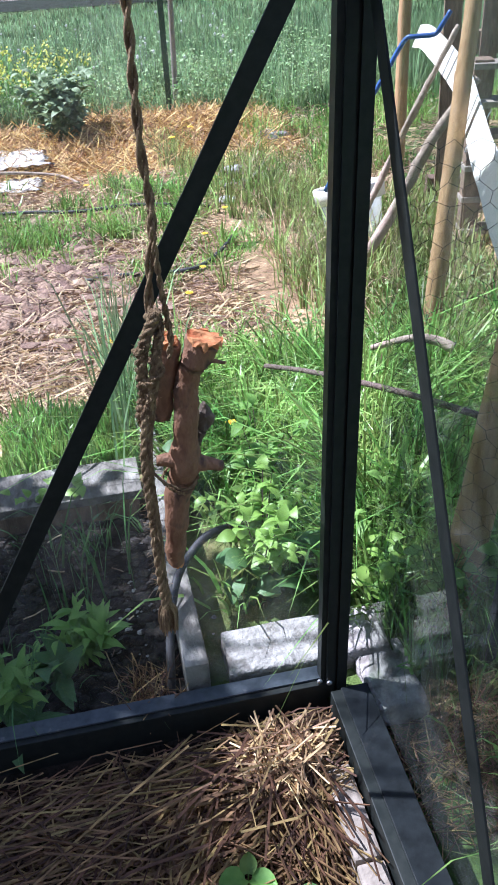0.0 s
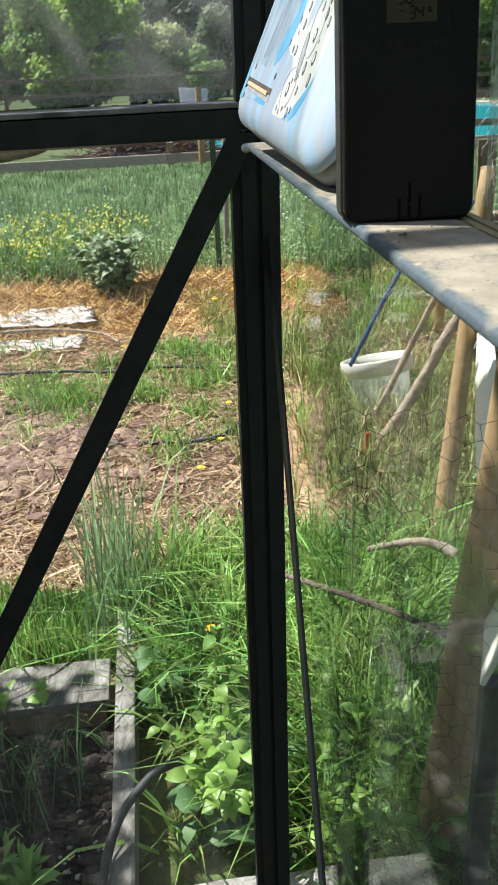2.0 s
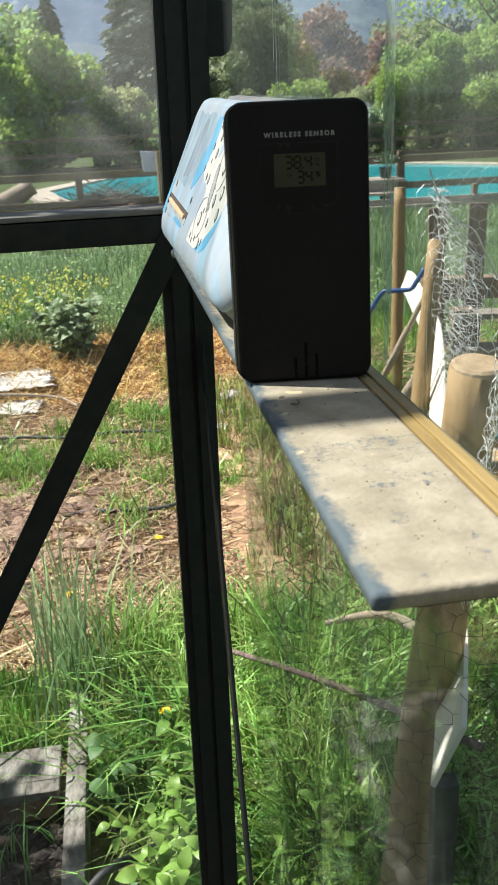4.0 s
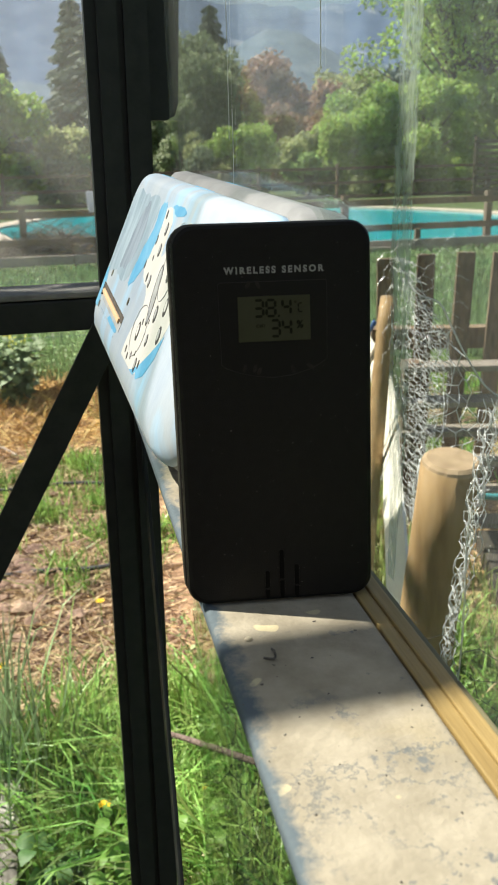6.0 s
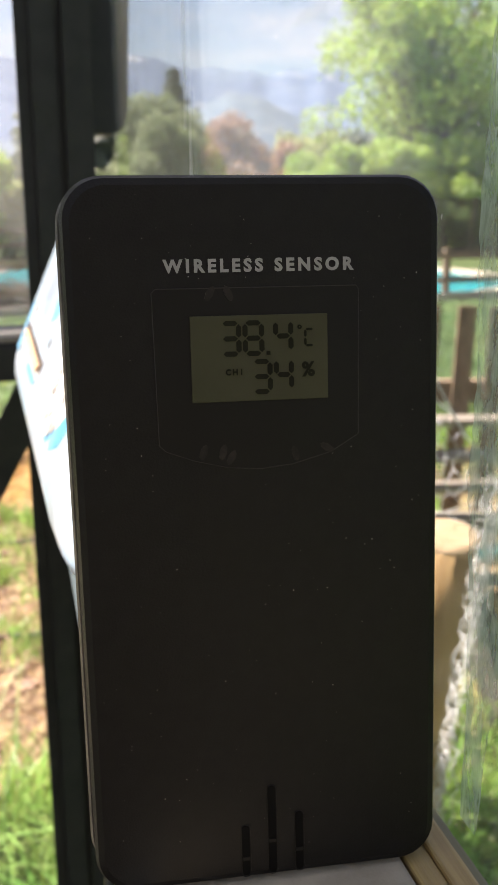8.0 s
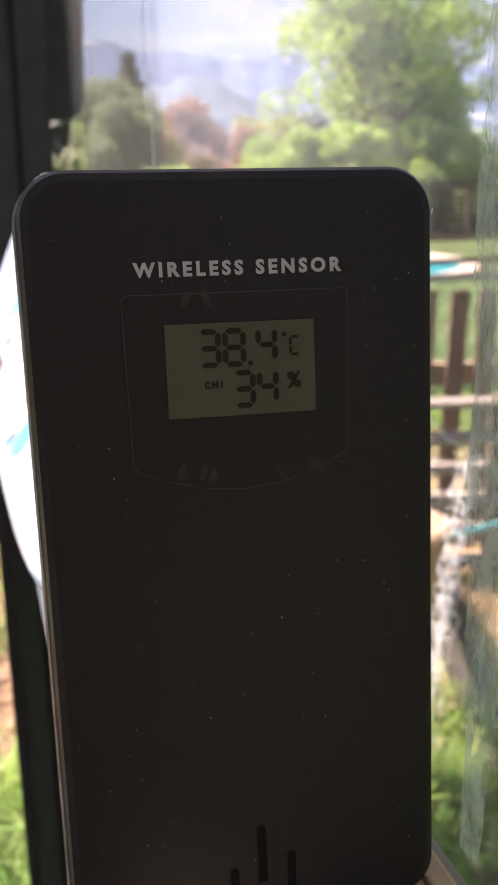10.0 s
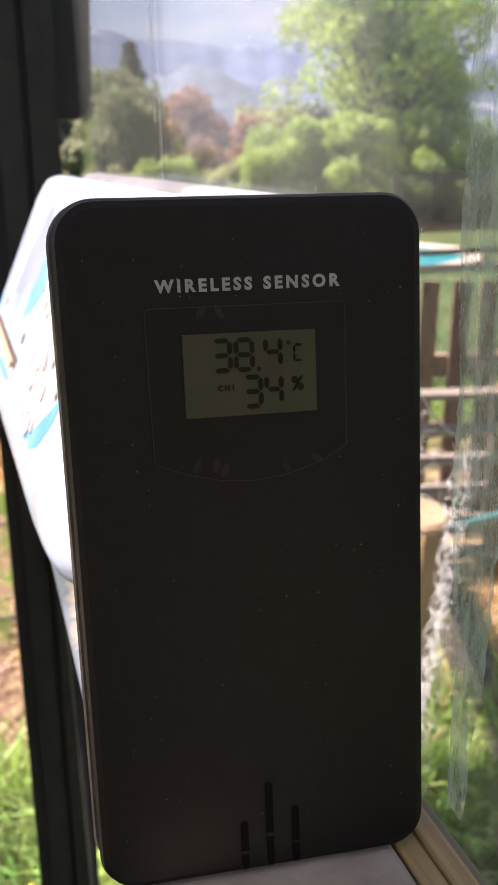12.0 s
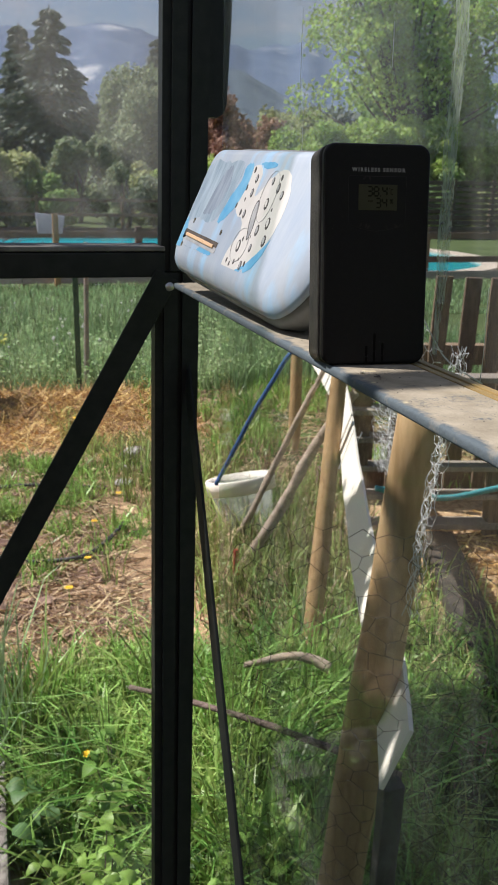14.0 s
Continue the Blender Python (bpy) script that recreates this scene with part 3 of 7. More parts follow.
for k in range(110):
    x, y, s = rnd.uniform(0.324, 0.370), rnd.uniform(0.35, 0.64), rnd.uniform(0.0001, 0.00034) * (1.9 if k % 17 == 0 else 1)
    m = Matrix.Translation((x, y, SH + s * 0.3)) @ pose(0, 0, 0, 0, 0, rnd.uniform(0, 360)) @ Matrix.Diagonal((s * rnd.uniform(0.8, 2.2), s, s * 0.6, 1))
    bmesh.ops.create_icosphere(bm, subdivisions=1, radius=1.0, matrix=m)
tagged(new("shelf_crumbs", finish(bm, "shelf_crumbs", DARKBIT)), "small dark crumbs and specks lying on the dusty shelf", "crumbs", kind="stuff")
CRUMB = mat("cream_crumb", (0.62, 0.52, 0.34), (0.75, 0.66, 0.48), 0.8, 0, 200)
bm = bmesh.new()
bmesh.ops.create_icosphere(bm, subdivisions=2, radius=1.0, matrix=Matrix.Translation((0.3325, 0.5055, SH + 0.0004)) @ Matrix.Diagonal((0.0012, 0.0009, 0.0007, 1)))
solo("paint_crumb", bm, CRUMB, "tiny cream crumb on the dusty shelf", "crumb", smooth=True)
solo("bent_twig", tube(curve_pts([(0.3345, 0.4945, SH + 0.0006), (0.3372, 0.4930, SH + 0.0009), (0.3382, 0.4965, SH + 0.0007), (0.3378, 0.4985, SH + 0.0006)], 14), 0.00035, 5), DARKBIT, "tiny bent dark twig on the dusty shelf", "twig")

# ---- the wireless sensor ----
SW, SHT, SD = 0.0592, 0.1172, 0.026
sensor = thing("wireless_sensor", "black plastic wireless weather sensor standing on the dusty shelf", "sensor")
sensor.matrix_basis = pose(0.3478, 0.5245, SH + 0.0008, -6.5, 0, -6.6)
TEXT = mat("grey_print", (0.22, 0.22, 0.215), (0.28, 0.28, 0.27), 0.6, 0, 200)
LCD = mat("lcd_glass", (0.046, 0.046, 0.028), (0.056, 0.056, 0.035), 0.6, 0, 40, spec=0.04)
SEG = mat("lcd_segments", (0.015, 0.015, 0.010), (0.019, 0.019, 0.013), 0.7, 0, 80, spec=0.02)
GLOSS = mat("gloss_black_window", (0.0054, 0.0052, 0.0048), (0.0072, 0.0069, 0.0064), 0.46, 0, 40, spec=0.18)
RESIDUE = mat("glue_residue", (0.010, 0.009, 0.008), (0.028, 0.023, 0.02), 0.6, 0, 400, spec=0.2)
HOLE = mat("dark_slot", (0.003, 0.0027, 0.0025), (0.004, 0.0037, 0.0035), 0.9, 0, 40, spec=0.02)


def shell(w, h, r, y0, y1, edge):
    """A rounded slab between y0 and y1, its front rim at y0 softened by edge."""
    bm = bmesh.new()
    loops = []
    for inset, y in ((edge, y0), (edge * 0.35, y0 + edge * 0.25), (0, y0 + edge), (0, y1 - edge * 0.5), (edge * 0.4, y1)):
        loops.append([bm.verts.new((x, y, z)) for x, z in rounded(w - 2 * inset, h - 2 * inset, r - inset * 0.6, 7, 0, SHT / 2)])
    n = len(loops[0])
    for a, b in zip(loops, loops[1:]):
        for k in range(n):
            bm.faces.new((a[k], a[(k + 1) % n], b[(k + 1) % n], b[k]))
    bm.faces.new(loops[0][::-1])
    bm.faces.new(loops[-1])
    bmesh.ops.recalc_face_normals(bm, faces=bm.faces[:])
    return bm


part("front_cover", shell(SW, SHT, 0.0065, 0.0, 0.0062, 0.0016), BLACK, sensor)
# pale line modelled along the rim as a painted bevel glint
EDGE = mat("rim_glint_paint", (0.02, 0.02, 0.02), (0.18, 0.175, 0.165), 0.35, 0, 220, pos=(0.45, 0.7))
rim = [(x, 0.0004, z) for x, z in rounded(SW - 0.0022, SHT - 0.0022, 0.0058, 7, 0, SHT / 2)]
part("rim_glint", tube(rim + rim[:1], 0.00011, 5), EDGE, sensor, "thin pale line painted as the glint round the cover")
SPECK = mat("pale_dust", (0.10, 0.098, 0.09), (0.30, 0.29, 0.27), 0.9, 0, 900, island=0.5)
rnd = random.Random(64)
bm = bmesh.new()
for _ in range(170):
    x, z, r = rnd.uniform(-0.027, 0.027), SHT * rnd.random() ** 0.9, rnd.uniform(0.00004, 0.00013)
    if 0.004 < z < SHT - 0.003:
        bm.faces.new([bm.verts.new((x + r * math.cos(a), -0.00012, z + r * rnd.uniform(0.6, 1.3) * math.sin(a))) for a in (0.3, 1.8, 3.2, 4.9)])
part("dust_specks", bm, SPECK, sensor, "fine pale dust on the front")
CASE = mat("dusty_black_plastic", (0.016, 0.015, 0.013), (0.036, 0.033, 0.028), 0.5, 0, 120, bump=0.1, bump_scale=900, c3=(0.06, 0.055, 0.044), c3_scale=35, c3_pos=(0.5, 0.7), spec=0.3)
part("back_case", shell(SW + 0.0020, SHT + 0.0006, 0.0070, 0.0066, SD, 0.0012), CASE, sensor, "dusty rear case a little wider than the front")


def text_mesh(body, size, extrude):
    cu = bpy.data.curves.new("text", "FONT")
    cu.body, cu.size, cu.align_x, cu.align_y, cu.extrude, cu.resolution_u = body, size, "CENTER", "CENTER", extrude, 3
    cu.offset = 0.042 * size
    cu.space_character = 1.42
    ob = bpy.data.objects.new("text", cu)
    me = bpy.data.meshes.new_from_object(ob)
    bpy.data.objects.remove(ob)
    return me


def lettering(body, width, height, x, z, y, material, parent, name="lettering"):
    me = text_mesh(body, 0.01, 0.00005)
    co = np.array([v.co[:] for v in me.vertices])
    lo3, hi3 = co.min(0), co.max(0)
    for v in me.vertices:
        v.co = (x + ((v.co.x - lo3[0]) / (hi3[0] - lo3[0]) - 0.5) * width, y - v.co.z, z + ((v.co.y - lo3[1]) / (hi3[1] - lo3[1]) - 0.5) * height)
    me.materials.append(material)
    ob = new(name, me)
    ob.parent = parent
    return ob


lettering("WIRELESS SENSOR", 0.0298, 0.0021, 0.0004, SHT - 0.0136, -0.0001, TEXT, sensor)
win = part("display_window", prism([(-0.0140, SHT - 0.0170), (0.0162, SHT - 0.0170), (0.0166, SHT - 0.0176), (0.0164, SHT - 0.0405), (0.012, SHT - 0.0432), (0.006, SHT - 0.0449), (0.001, SHT - 0.0454), (-0.004, SHT - 0.0450), (-0.009, SHT - 0.0437), (-0.0134, SHT - 0.0420), (-0.0143, SHT - 0.0410), (-0.0146, SHT - 0.0176)], 0.001, m=pose(-0.0012, -0.00025, 0) @ Matrix.Diagonal((1.04, 1, 1, 1))), GLOSS, sensor, "glossy black display window")
WO = [(-0.0158, SHT - 0.0170), (0.0156, SHT - 0.0170), (0.0160, SHT - 0.0176), (0.0158, SHT - 0.0405), (0.0113, SHT - 0.0432), (0.005, SHT - 0.0449), (-0.0002, SHT - 0.0454), (-0.0054, SHT - 0.0450), (-0.0106, SHT - 0.0437), (-0.0151, SHT - 0.0420), (-0.0161, SHT - 0.0410), (-0.0164, SHT - 0.0176), (-0.0158, SHT - 0.0170)]
RIM = mat("window_rim_line", (0.018, 0.017, 0.016), (0.032, 0.029, 0.028), 0.5, 0, 300, spec=0.2)
part("window_rim", tube([(x, -0.0002, z) for x, z in WO], 0.00009, 5), RIM, sensor, "thin pale rim round the display")
LX0, LX1, LZ0, LZ1 = -0.0107, 0.0109, SHT - 0.0345, SHT - 0.0212
part("lcd", box(((LX0 + LX1) / 2, -0.00030, (LZ0 + LZ1) / 2), (LX1 - LX0, 0.0004, LZ1 - LZ0), 0.0001), LCD, win, "olive liquid crystal display")

SEGS = {"3": "abcdg", "8": "abcdefg", "4": "bcfg", "C": "adef"}


def digit(ch, x, z, w, h, s):
    """A seven-segment digit with its lower left corner at x, z."""
    g = s * 0.18
    hor = lambda zz: [(g, zz), (g + s * 0.5, zz + s / 2), (w - g - s * 0.5, zz + s / 2), (w - g, zz), (w - g - s * 0.5, zz - s / 2), (g + s * 0.5, zz - s / 2)]
    ver = lambda xx, z0, z1: [(xx, z0 + g), (xx - s / 2, z0 + g + s * 0.5), (xx - s / 2, z1 - g - s * 0.5), (xx, z1 - g), (xx + s / 2, z1 - g - s * 0.5), (xx + s / 2, z0 + g + s * 0.5)]
    shapes = {"a": hor(h), "g": hor(h / 2), "d": hor(0), "b": ver(w, h / 2, h), "c": ver(w, 0, h / 2), "f": ver(0, h / 2, h), "e": ver(0, 0, h / 2)}
    for c in SEGS[ch]:
        part("segment", prism([(x + a, z + b) for a, b in shapes[c]], 0.0002, m=pose(0, -0.00062, 0)), SEG, win)


for ch, x, z, w, h, s in (("3", -0.0058, SHT - 0.0271, 0.0026, 0.0047, 0.0008), ("8", -0.0022, SHT - 0.0271, 0.0026, 0.0047, 0.0008), ("4", 0.0026, SHT - 0.0268, 0.0024, 0.0045, 0.0008),
                          ("3", -0.0010, SHT - 0.0331, 0.0026, 0.0047, 0.0008), ("4", 0.0026, SHT - 0.0328, 0.0024, 0.0045, 0.0008), ("C", 0.0073, SHT - 0.0261, 0.0013, 0.0025, 0.0004)):
    digit(ch, x, z, w, h, s)
part("point", box((0.0014, -0.0006, SHT - 0.0271), (0.0006, 0.0002, 0.0006)), SEG, win)
lettering("CH1", 0.0026, 0.0010, -0.0041, SHT - 0.0299, -0.0006, SEG, win)
lettering("%", 0.0021, 0.0024, 0.0077, SHT - 0.0298, -0.0006, SEG, win)
lettering("o", 0.0007, 0.0007, 0.0064, SHT - 0.0232, -0.0006, SEG, win)
SLOT = mat("vent_opening", (0.0042, 0.0040, 0.0036), (0.0052, 0.0050, 0.0045), 0.8, 0, 40, spec=0.06)
VENT = mat("vent_rim", (0.0064, 0.0060, 0.0053), (0.0098, 0.0092, 0.0084), 0.5, 0, 300, spec=0.2)
for x, top in ((0.0003, 0.0168), (-0.0043, 0.0100), (0.0050, 0.0116)):
    part("vent_slot", prism(rounded(0.0013, top - 0.0008, 0.0006, 3, x, top / 2 + 0.0006), 0.0002, m=pose(0, -0.00012, 0)), SLOT, sensor)
    rim2 = [(px2, -0.00012, pz2) for px2, pz2 in rounded(0.0016, top - 0.0004, 0.0007, 3, x, top / 2 + 0.0006)]
    part("slot_rim", tube(rim2 + rim2[:1], 0.00006, 4), VENT, sensor, "thin raised rim round the slot")
    part("slot_bar", box((x, -0.00014, top * 0.42), (0.0011, 0.0003, 0.0006), 0), VENT, sensor)
for x, z, a in ((-0.0092, 0.0424, 20), (-0.0061, 0.0425, 15), (-0.0048, 0.0434, 28), (0.0055, 0.0432, -15), (0.0107, 0.0425, -60), (-0.0075, 0.0178, 30), (-0.0046, 0.0178, -25)):
    bm = prism([(0.0006 * math.cos(k * 0.7854), 0.0013 * math.sin(k * 0.7854)) for k in range(8)], 0.0001)
    bmesh.ops.transform(bm, matrix=pose(x, -0.00032, SHT - z, 0, a, 0), verts=bm.verts[:])
    part("sticker_residue", bm, RESIDUE, win)

# ---- marks on the side glass ----
def film_mat():
    """A broken dried film: flakes of pale green-grey over clear glass."""
    m = mat("dried_green_film", (0.38, 0.47, 0.38), (0.55, 0.62, 0.52), 0.7, 0, 90, bump=0.2, bump_scale=300, translucent=0.6)
    n, l = m.node_tree.nodes, m.node_tree.links
    out = n["Material Output"]
    src = out.inputs["Surface"].links[0].from_socket
    co = n.new("ShaderNodeTexCoord")
    mpn = n.new("ShaderNodeMapping")
    mpn.inputs["Scale"].default_value = (1, 1.6, 0.45)
    l.new(co.outputs["Object"], mpn.inputs["Vector"])
    t = n.new("ShaderNodeTexNoise")
    t.inputs["Scale"].default_value, t.inputs["Detail"].default_value, t.inputs["Roughness"].default_value, t.inputs["Distortion"].default_value = 190, 9, 0.68, 0.4
    l.new(mpn.outputs["Vector"], t.inputs["Vector"])
    r = n.new("ShaderNodeMapRange")
    r.inputs["From Min"].default_value, r.inputs["From Max"].default_value, r.inputs["To Min"].default_value, r.inputs["To Max"].default_value = 0.40, 0.58, 0.22, 0.62
    l.new(t.outputs["Fac"], r.inputs["Value"])
    tr = n.new("ShaderNodeBsdfTransparent")
    ms = n.new("ShaderNodeMixShader")
    l.new(r.outputs["Result"], ms.inputs["Fac"])
    l.new(tr.outputs["BSDF"], ms.inputs[1])
    l.new(src, ms.inputs[2])
    l.new(ms.outputs["Shader"], out.inputs["Surface"])
    return m


SMEAR = film_mat()
DRIP = mat("dried_drip", (0.50, 0.54, 0.50), (0.62, 0.66, 0.61), 0.7, 0, 90, translucent=0.4)


def streak(y_mid, half, z0, z1, seed):
    """A long film with ragged rims."""
    bm = bmesh.new()
    rows = []
    n = 260
    for j in range(n + 1):
        z = z0 + (z1 - z0) * j / n
        wob = 0.0035 * noise.noise(Vector((z * 16, seed, 0)))
        wide = half * min(1.0, 0.35 + 4 * j / n)
        a = wide * (1 + 0.30 * noise.noise(Vector((z * 55, seed, 3))) + 0.16 * noise.noise(Vector((z * 320, seed, 3))))
        b = wide * (1 + 0.40 * noise.noise(Vector((z * 48, seed, 7))) + 0.16 * noise.noise(Vector((z * 300, seed, 7))))
        rows.append([bm.verts.new((x, y, z)) for x in (0, 0.0004) for y in (y_mid + wob - a, y_mid + wob + b)])
    for p, q in zip(rows, rows[1:]):
        bm.faces.new((p[0], p[1], q[1], q[0]))
    bmesh.ops.delete(bm, geom=[v for v in bm.verts if not v.link_faces], context="VERTS")
    return bm


film = solo("dried_film", streak(0.5215, 0.0070, 1.302, 1.66, 3.0), SMEAR, "streak of dried grey-green film down the side glass", "streak")
film.location = (GX - 0.0024, 0, 0)
drip = thing("dried_drips", "thin white dried drips down the side glass", "streak", (GX - 0.0024, 0, 0))
for y, z0, z1, k in ((0.4725, 1.292, 1.345, 1), (0.752, 1.40, 1.455, 2), (0.7605, 1.44, 1.52, 3), (0.60, 1.46, 1.485, 4)):
    pts = [(0, y + 0.0012 * noise.noise(Vector((z * 40, k, 0))), z) for z in np.linspace(z0, z1, 24)]
    part("drip", tube(pts, 0.00022, 4), DRIP, drip)

# ---- the painted tin beside the sensor ----
PAINT = mat("white_enamel", (0.32, 0.39, 0.48), (0.42, 0.465, 0.51), 0.4, 0, 14, bump=0.04, bump_scale=120, c3=(0.33, 0.52, 0.70), c3_scale=22, c3_pos=(0.52, 0.68), stretch=(1, 1.6, 0.6))
SKYBLUE = mat("blue_brush_paint", (0.06, 0.31, 0.54), (0.17, 0.43, 0.63), 0.4, 0, 40)
PALEBLUE = mat("grey_blue_wash", (0.17, 0.25, 0.32), (0.38, 0.47, 0.54), 0.4, 0, 40, stretch=(1, 2.5, 0.5), c3=(0.30, 0.36, 0.42), c3_scale=30, c3_pos=(0.56, 0.7))
DULLBLUE = mat("dull_blue_wash", (0.15, 0.19, 0.25), (0.29, 0.35, 0.42), 0.45, 0, 40, stretch=(1, 3, 0.5))
GREYWASH = mat("grey_wash", (0.26, 0.27, 0.28), (0.44, 0.45, 0.45), 0.5, 0, 60)
STICK = mat("pale_stick", (0.58, 0.36, 0.20), (0.72, 0.50, 0.30), 0.8, 0, 60, stretch=(1, 8, 8))
SLOT_SHADE = mat("slot_shade_paint", (0.045, 0.035, 0.028), (0.10, 0.08, 0.065), 0.8, 0, 120)
INK = mat("dark_ink", (0.03, 0.028, 0.025), (0.07, 0.06, 0.055), 0.5, 0, 120)
CREAM = mat("cream_paint", (0.56, 0.545, 0.51), (0.64, 0.62, 0.59), 0.45, 0, 30)
tin = thing("painted_tin", "white enamelled tin box painted with blue splashes and dark spots", "tin")
tin.matrix_basis = pose(0.3078, 0.651, SH + 0.004, 2.5, 24.2, 3.2)


def corner_loop(y0, y1, z0, z1, radii, n=8):
    """A rectangle in y, z with a radius of its own at each corner: far top, near top, near bottom, far bottom."""
    out = []
    for (sy, sz, a0), r in zip(((1, 1, 0), (-1, 1, 90), (-1, -1, 180), (1, -1, 270)), radii):
        cy, cz = (y1 - r if sy > 0 else y0 + r), (z1 - r if sz > 0 else z0 + r)
        for k in range(n + 1):
            a = radians(a0 + 90 * k / n)
            out.append((cy + r * math.cos(a), cz + r * math.sin(a)))
    return out


def pressed(loops):
    """A pressed shell lofted through loops of x, y0, y1, z0, z1 and the four corner radii."""
    bm = bmesh.new()
    rings = [[bm.verts.new((x, y, z)) for y, z in corner_loop(y0, y1, z0, z1, rr)] for x, y0, y1, z0, z1, rr in loops]
    n = len(rings[0])
    for a, b in zip(rings, rings[1:]):
        for k in range(n):
            bm.faces.new((a[k], a[(k + 1) % n], b[(k + 1) % n], b[k]))
    bm.faces.new(rings[0])
    bm.faces.new(rings[-1][::-1])
    bmesh.ops.recalc_face_normals(bm, faces=bm.faces[:])
    return bm


CR = (0.014, 0.020, 0.050, 0.014)
TINBACK = mat("dull_tin_back", (0.17, 0.175, 0.18), (0.25, 0.255, 0.26), 0.5, 0.0, 18, bump=0.05, bump_scale=150, c3=(0.13, 0.13, 0.13), c3_scale=26, c3_pos=(0.6, 0.75))
front = part("front_shell", pressed([(0.0, -0.020, 0.234, 0.0300, 0.119, CR), (0.0009, -0.030, 0.2365, 0.0240, 0.1215, CR), (0.0030, -0.0395, 0.2385, 0.0187, 0.1240, CR), (0.0062, -0.0475, 0.240, 0.0150, 0.1260, CR), (0.0098, -0.0530, 0.2415, 0.0125, 0.127, CR),
                                     (0.0135, -0.056, 0.2415, 0.0118, 0.1275, CR), (0.0155, -0.0545, 0.240, 0.0138, 0.1262, CR)]), PAINT, tin, smooth=True)
part("back_shell", pressed([(0.0159, -0.0535, 0.239, 0.0165, 0.1258, CR), (0.0185, -0.053, 0.239, 0.0105, 0.1320, CR), (0.024, -0.052, 0.238, 0.0082, 0.1352, CR), (0.036, -0.053, 0.239, 0.0112, 0.1372, CR), (0.041, -0.050, 0.236, 0.0145, 0.1345, CR), (0.044, -0.046, 0.232, 0.022, 0.125, CR)]), TINBACK, tin, "dull grey rear shell", True)


def decal(name, pts, material, parent, lift=0.0003):
    """A thin painted patch on the tin's face; pts in y, z."""
    bm = bmesh.new()
    pts = [(y + 0.004, max(0.0315, z - 0.003 - (0.003 if y < 0.06 else 0.0))) for y, z in pts]
    a = [bm.verts.new((-0.4 * lift, y, z)) for y, z in pts]
    b = [bm.verts.new((0.0040, y, z)) for y, z in pts]
    k = len(a)
    bm.faces.new(a)
    for i in range(k):
        bm.faces.new((a[i], b[i], b[(i + 1) % k], a[(i + 1) % k]))
    bmesh.ops.recalc_face_normals(bm, faces=bm.faces[:])
    return part(name, bm, material, parent)


def oval(cy, cz, ry, rz, tilt, k=12):
    c, s = math.cos(radians(tilt)), math.sin(radians(tilt))
    return [(cy + ry * math.cos(2 * math.pi * i / k) * c - rz * math.sin(2 * math.pi * i / k) * s, cz + ry * math.cos(2 * math.pi * i / k) * s + rz * math.sin(2 * math.pi * i / k) * c) for i in range(k)]


def ragged(pts, amp=0.0022, seed=1):
    """Brushed rims: a smooth closed outline through pts with small waves."""
    loop = curve_pts([Vector((y, z, 0)) for y, z in pts] + [Vector((pts[0][0], pts[0][1], 0))], len(pts) * 5)[:-1]
    return [(p.x + amp * noise.noise(Vector((p.x * 260, p.y * 260, seed))), p.y + amp * noise.noise(Vector((p.x * 260, p.y * 260, seed + 9)))) for p in loop]


decal("wash", ragged([(0.228, 0.056), (0.229, 0.090), (0.224, 0.114), (0.180, 0.116), (0.137, 0.116), (0.130, 0.104), (0.137, 0.085), (0.146, 0.067), (0.170, 0.062), (0.200, 0.064)], 0.004, 3), PALEBLUE, front, 0.0001)
decal("wash", ragged([(0.190, 0.068), (0.180, 0.100), (0.160, 0.112), (0.150, 0.090), (0.165, 0.072)], 0.004, 4), DULLBLUE, front, 0.00015)
decal("splash", ragged([(0.228, 0.028), (0.229, 0.060), (0.219, 0.056), (0.216, 0.040), (0.219, 0.028)], 0.002, 5), SKYBLUE, front)
decal("splash", ragged([(0.128, 0.114), (0.112, 0.115), (0.106, 0.098), (0.114, 0.080), (0.128, 0.068), (0.142, 0.065), (0.135, 0.086), (0.126, 0.100)], 0.002, 7), SKYBLUE, front)
decal("splash", [(0.012, 0.066), (0.026, 0.054), (0.038, 0.045), (0.048, 0.040), (0.056, 0.0375), (0.045, 0.0372), (0.041, 0.0405), (0.036, 0.0378), (0.024, 0.043), (0.015, 0.054)], SKYBLUE, front)
decal("splash", ragged([(0.166, 0.0375), (0.150, 0.0440), (0.132, 0.0425), (0.124, 0.0375), (0.140, 0.0365)], 0.0012, 6), SKYBLUE, front)
decal("splash", ragged([(0.096, 0.1165), (0.080, 0.112), (0.060, 0.1155), (0.075, 0.1175)], 0.001, 8), SKYBLUE, front)
decal("ochre_mark", [(0.056, 0.0247), (0.054, 0.0300), (0.051, 0.0275), (0.052, 0.0247)], STICK, front)
decal("band", ragged([(0.112, 0.112), (0.098, 0.115), (0.084, 0.108), (0.080, 0.090), (0.060, 0.108), (0.045, 0.1155), (0.026, 0.112), (0.012, 0.095), (0.012, 0.072), (0.026, 0.052), (0.050, 0.034), (0.072, 0.026), (0.086, 0.028), (0.088, 0.045), (0.078, 0.062), (0.088, 0.072), (0.102, 0.074), (0.116, 0.084), (0.114, 0.098)], 0.001, 9), CREAM, front, 0.0002)
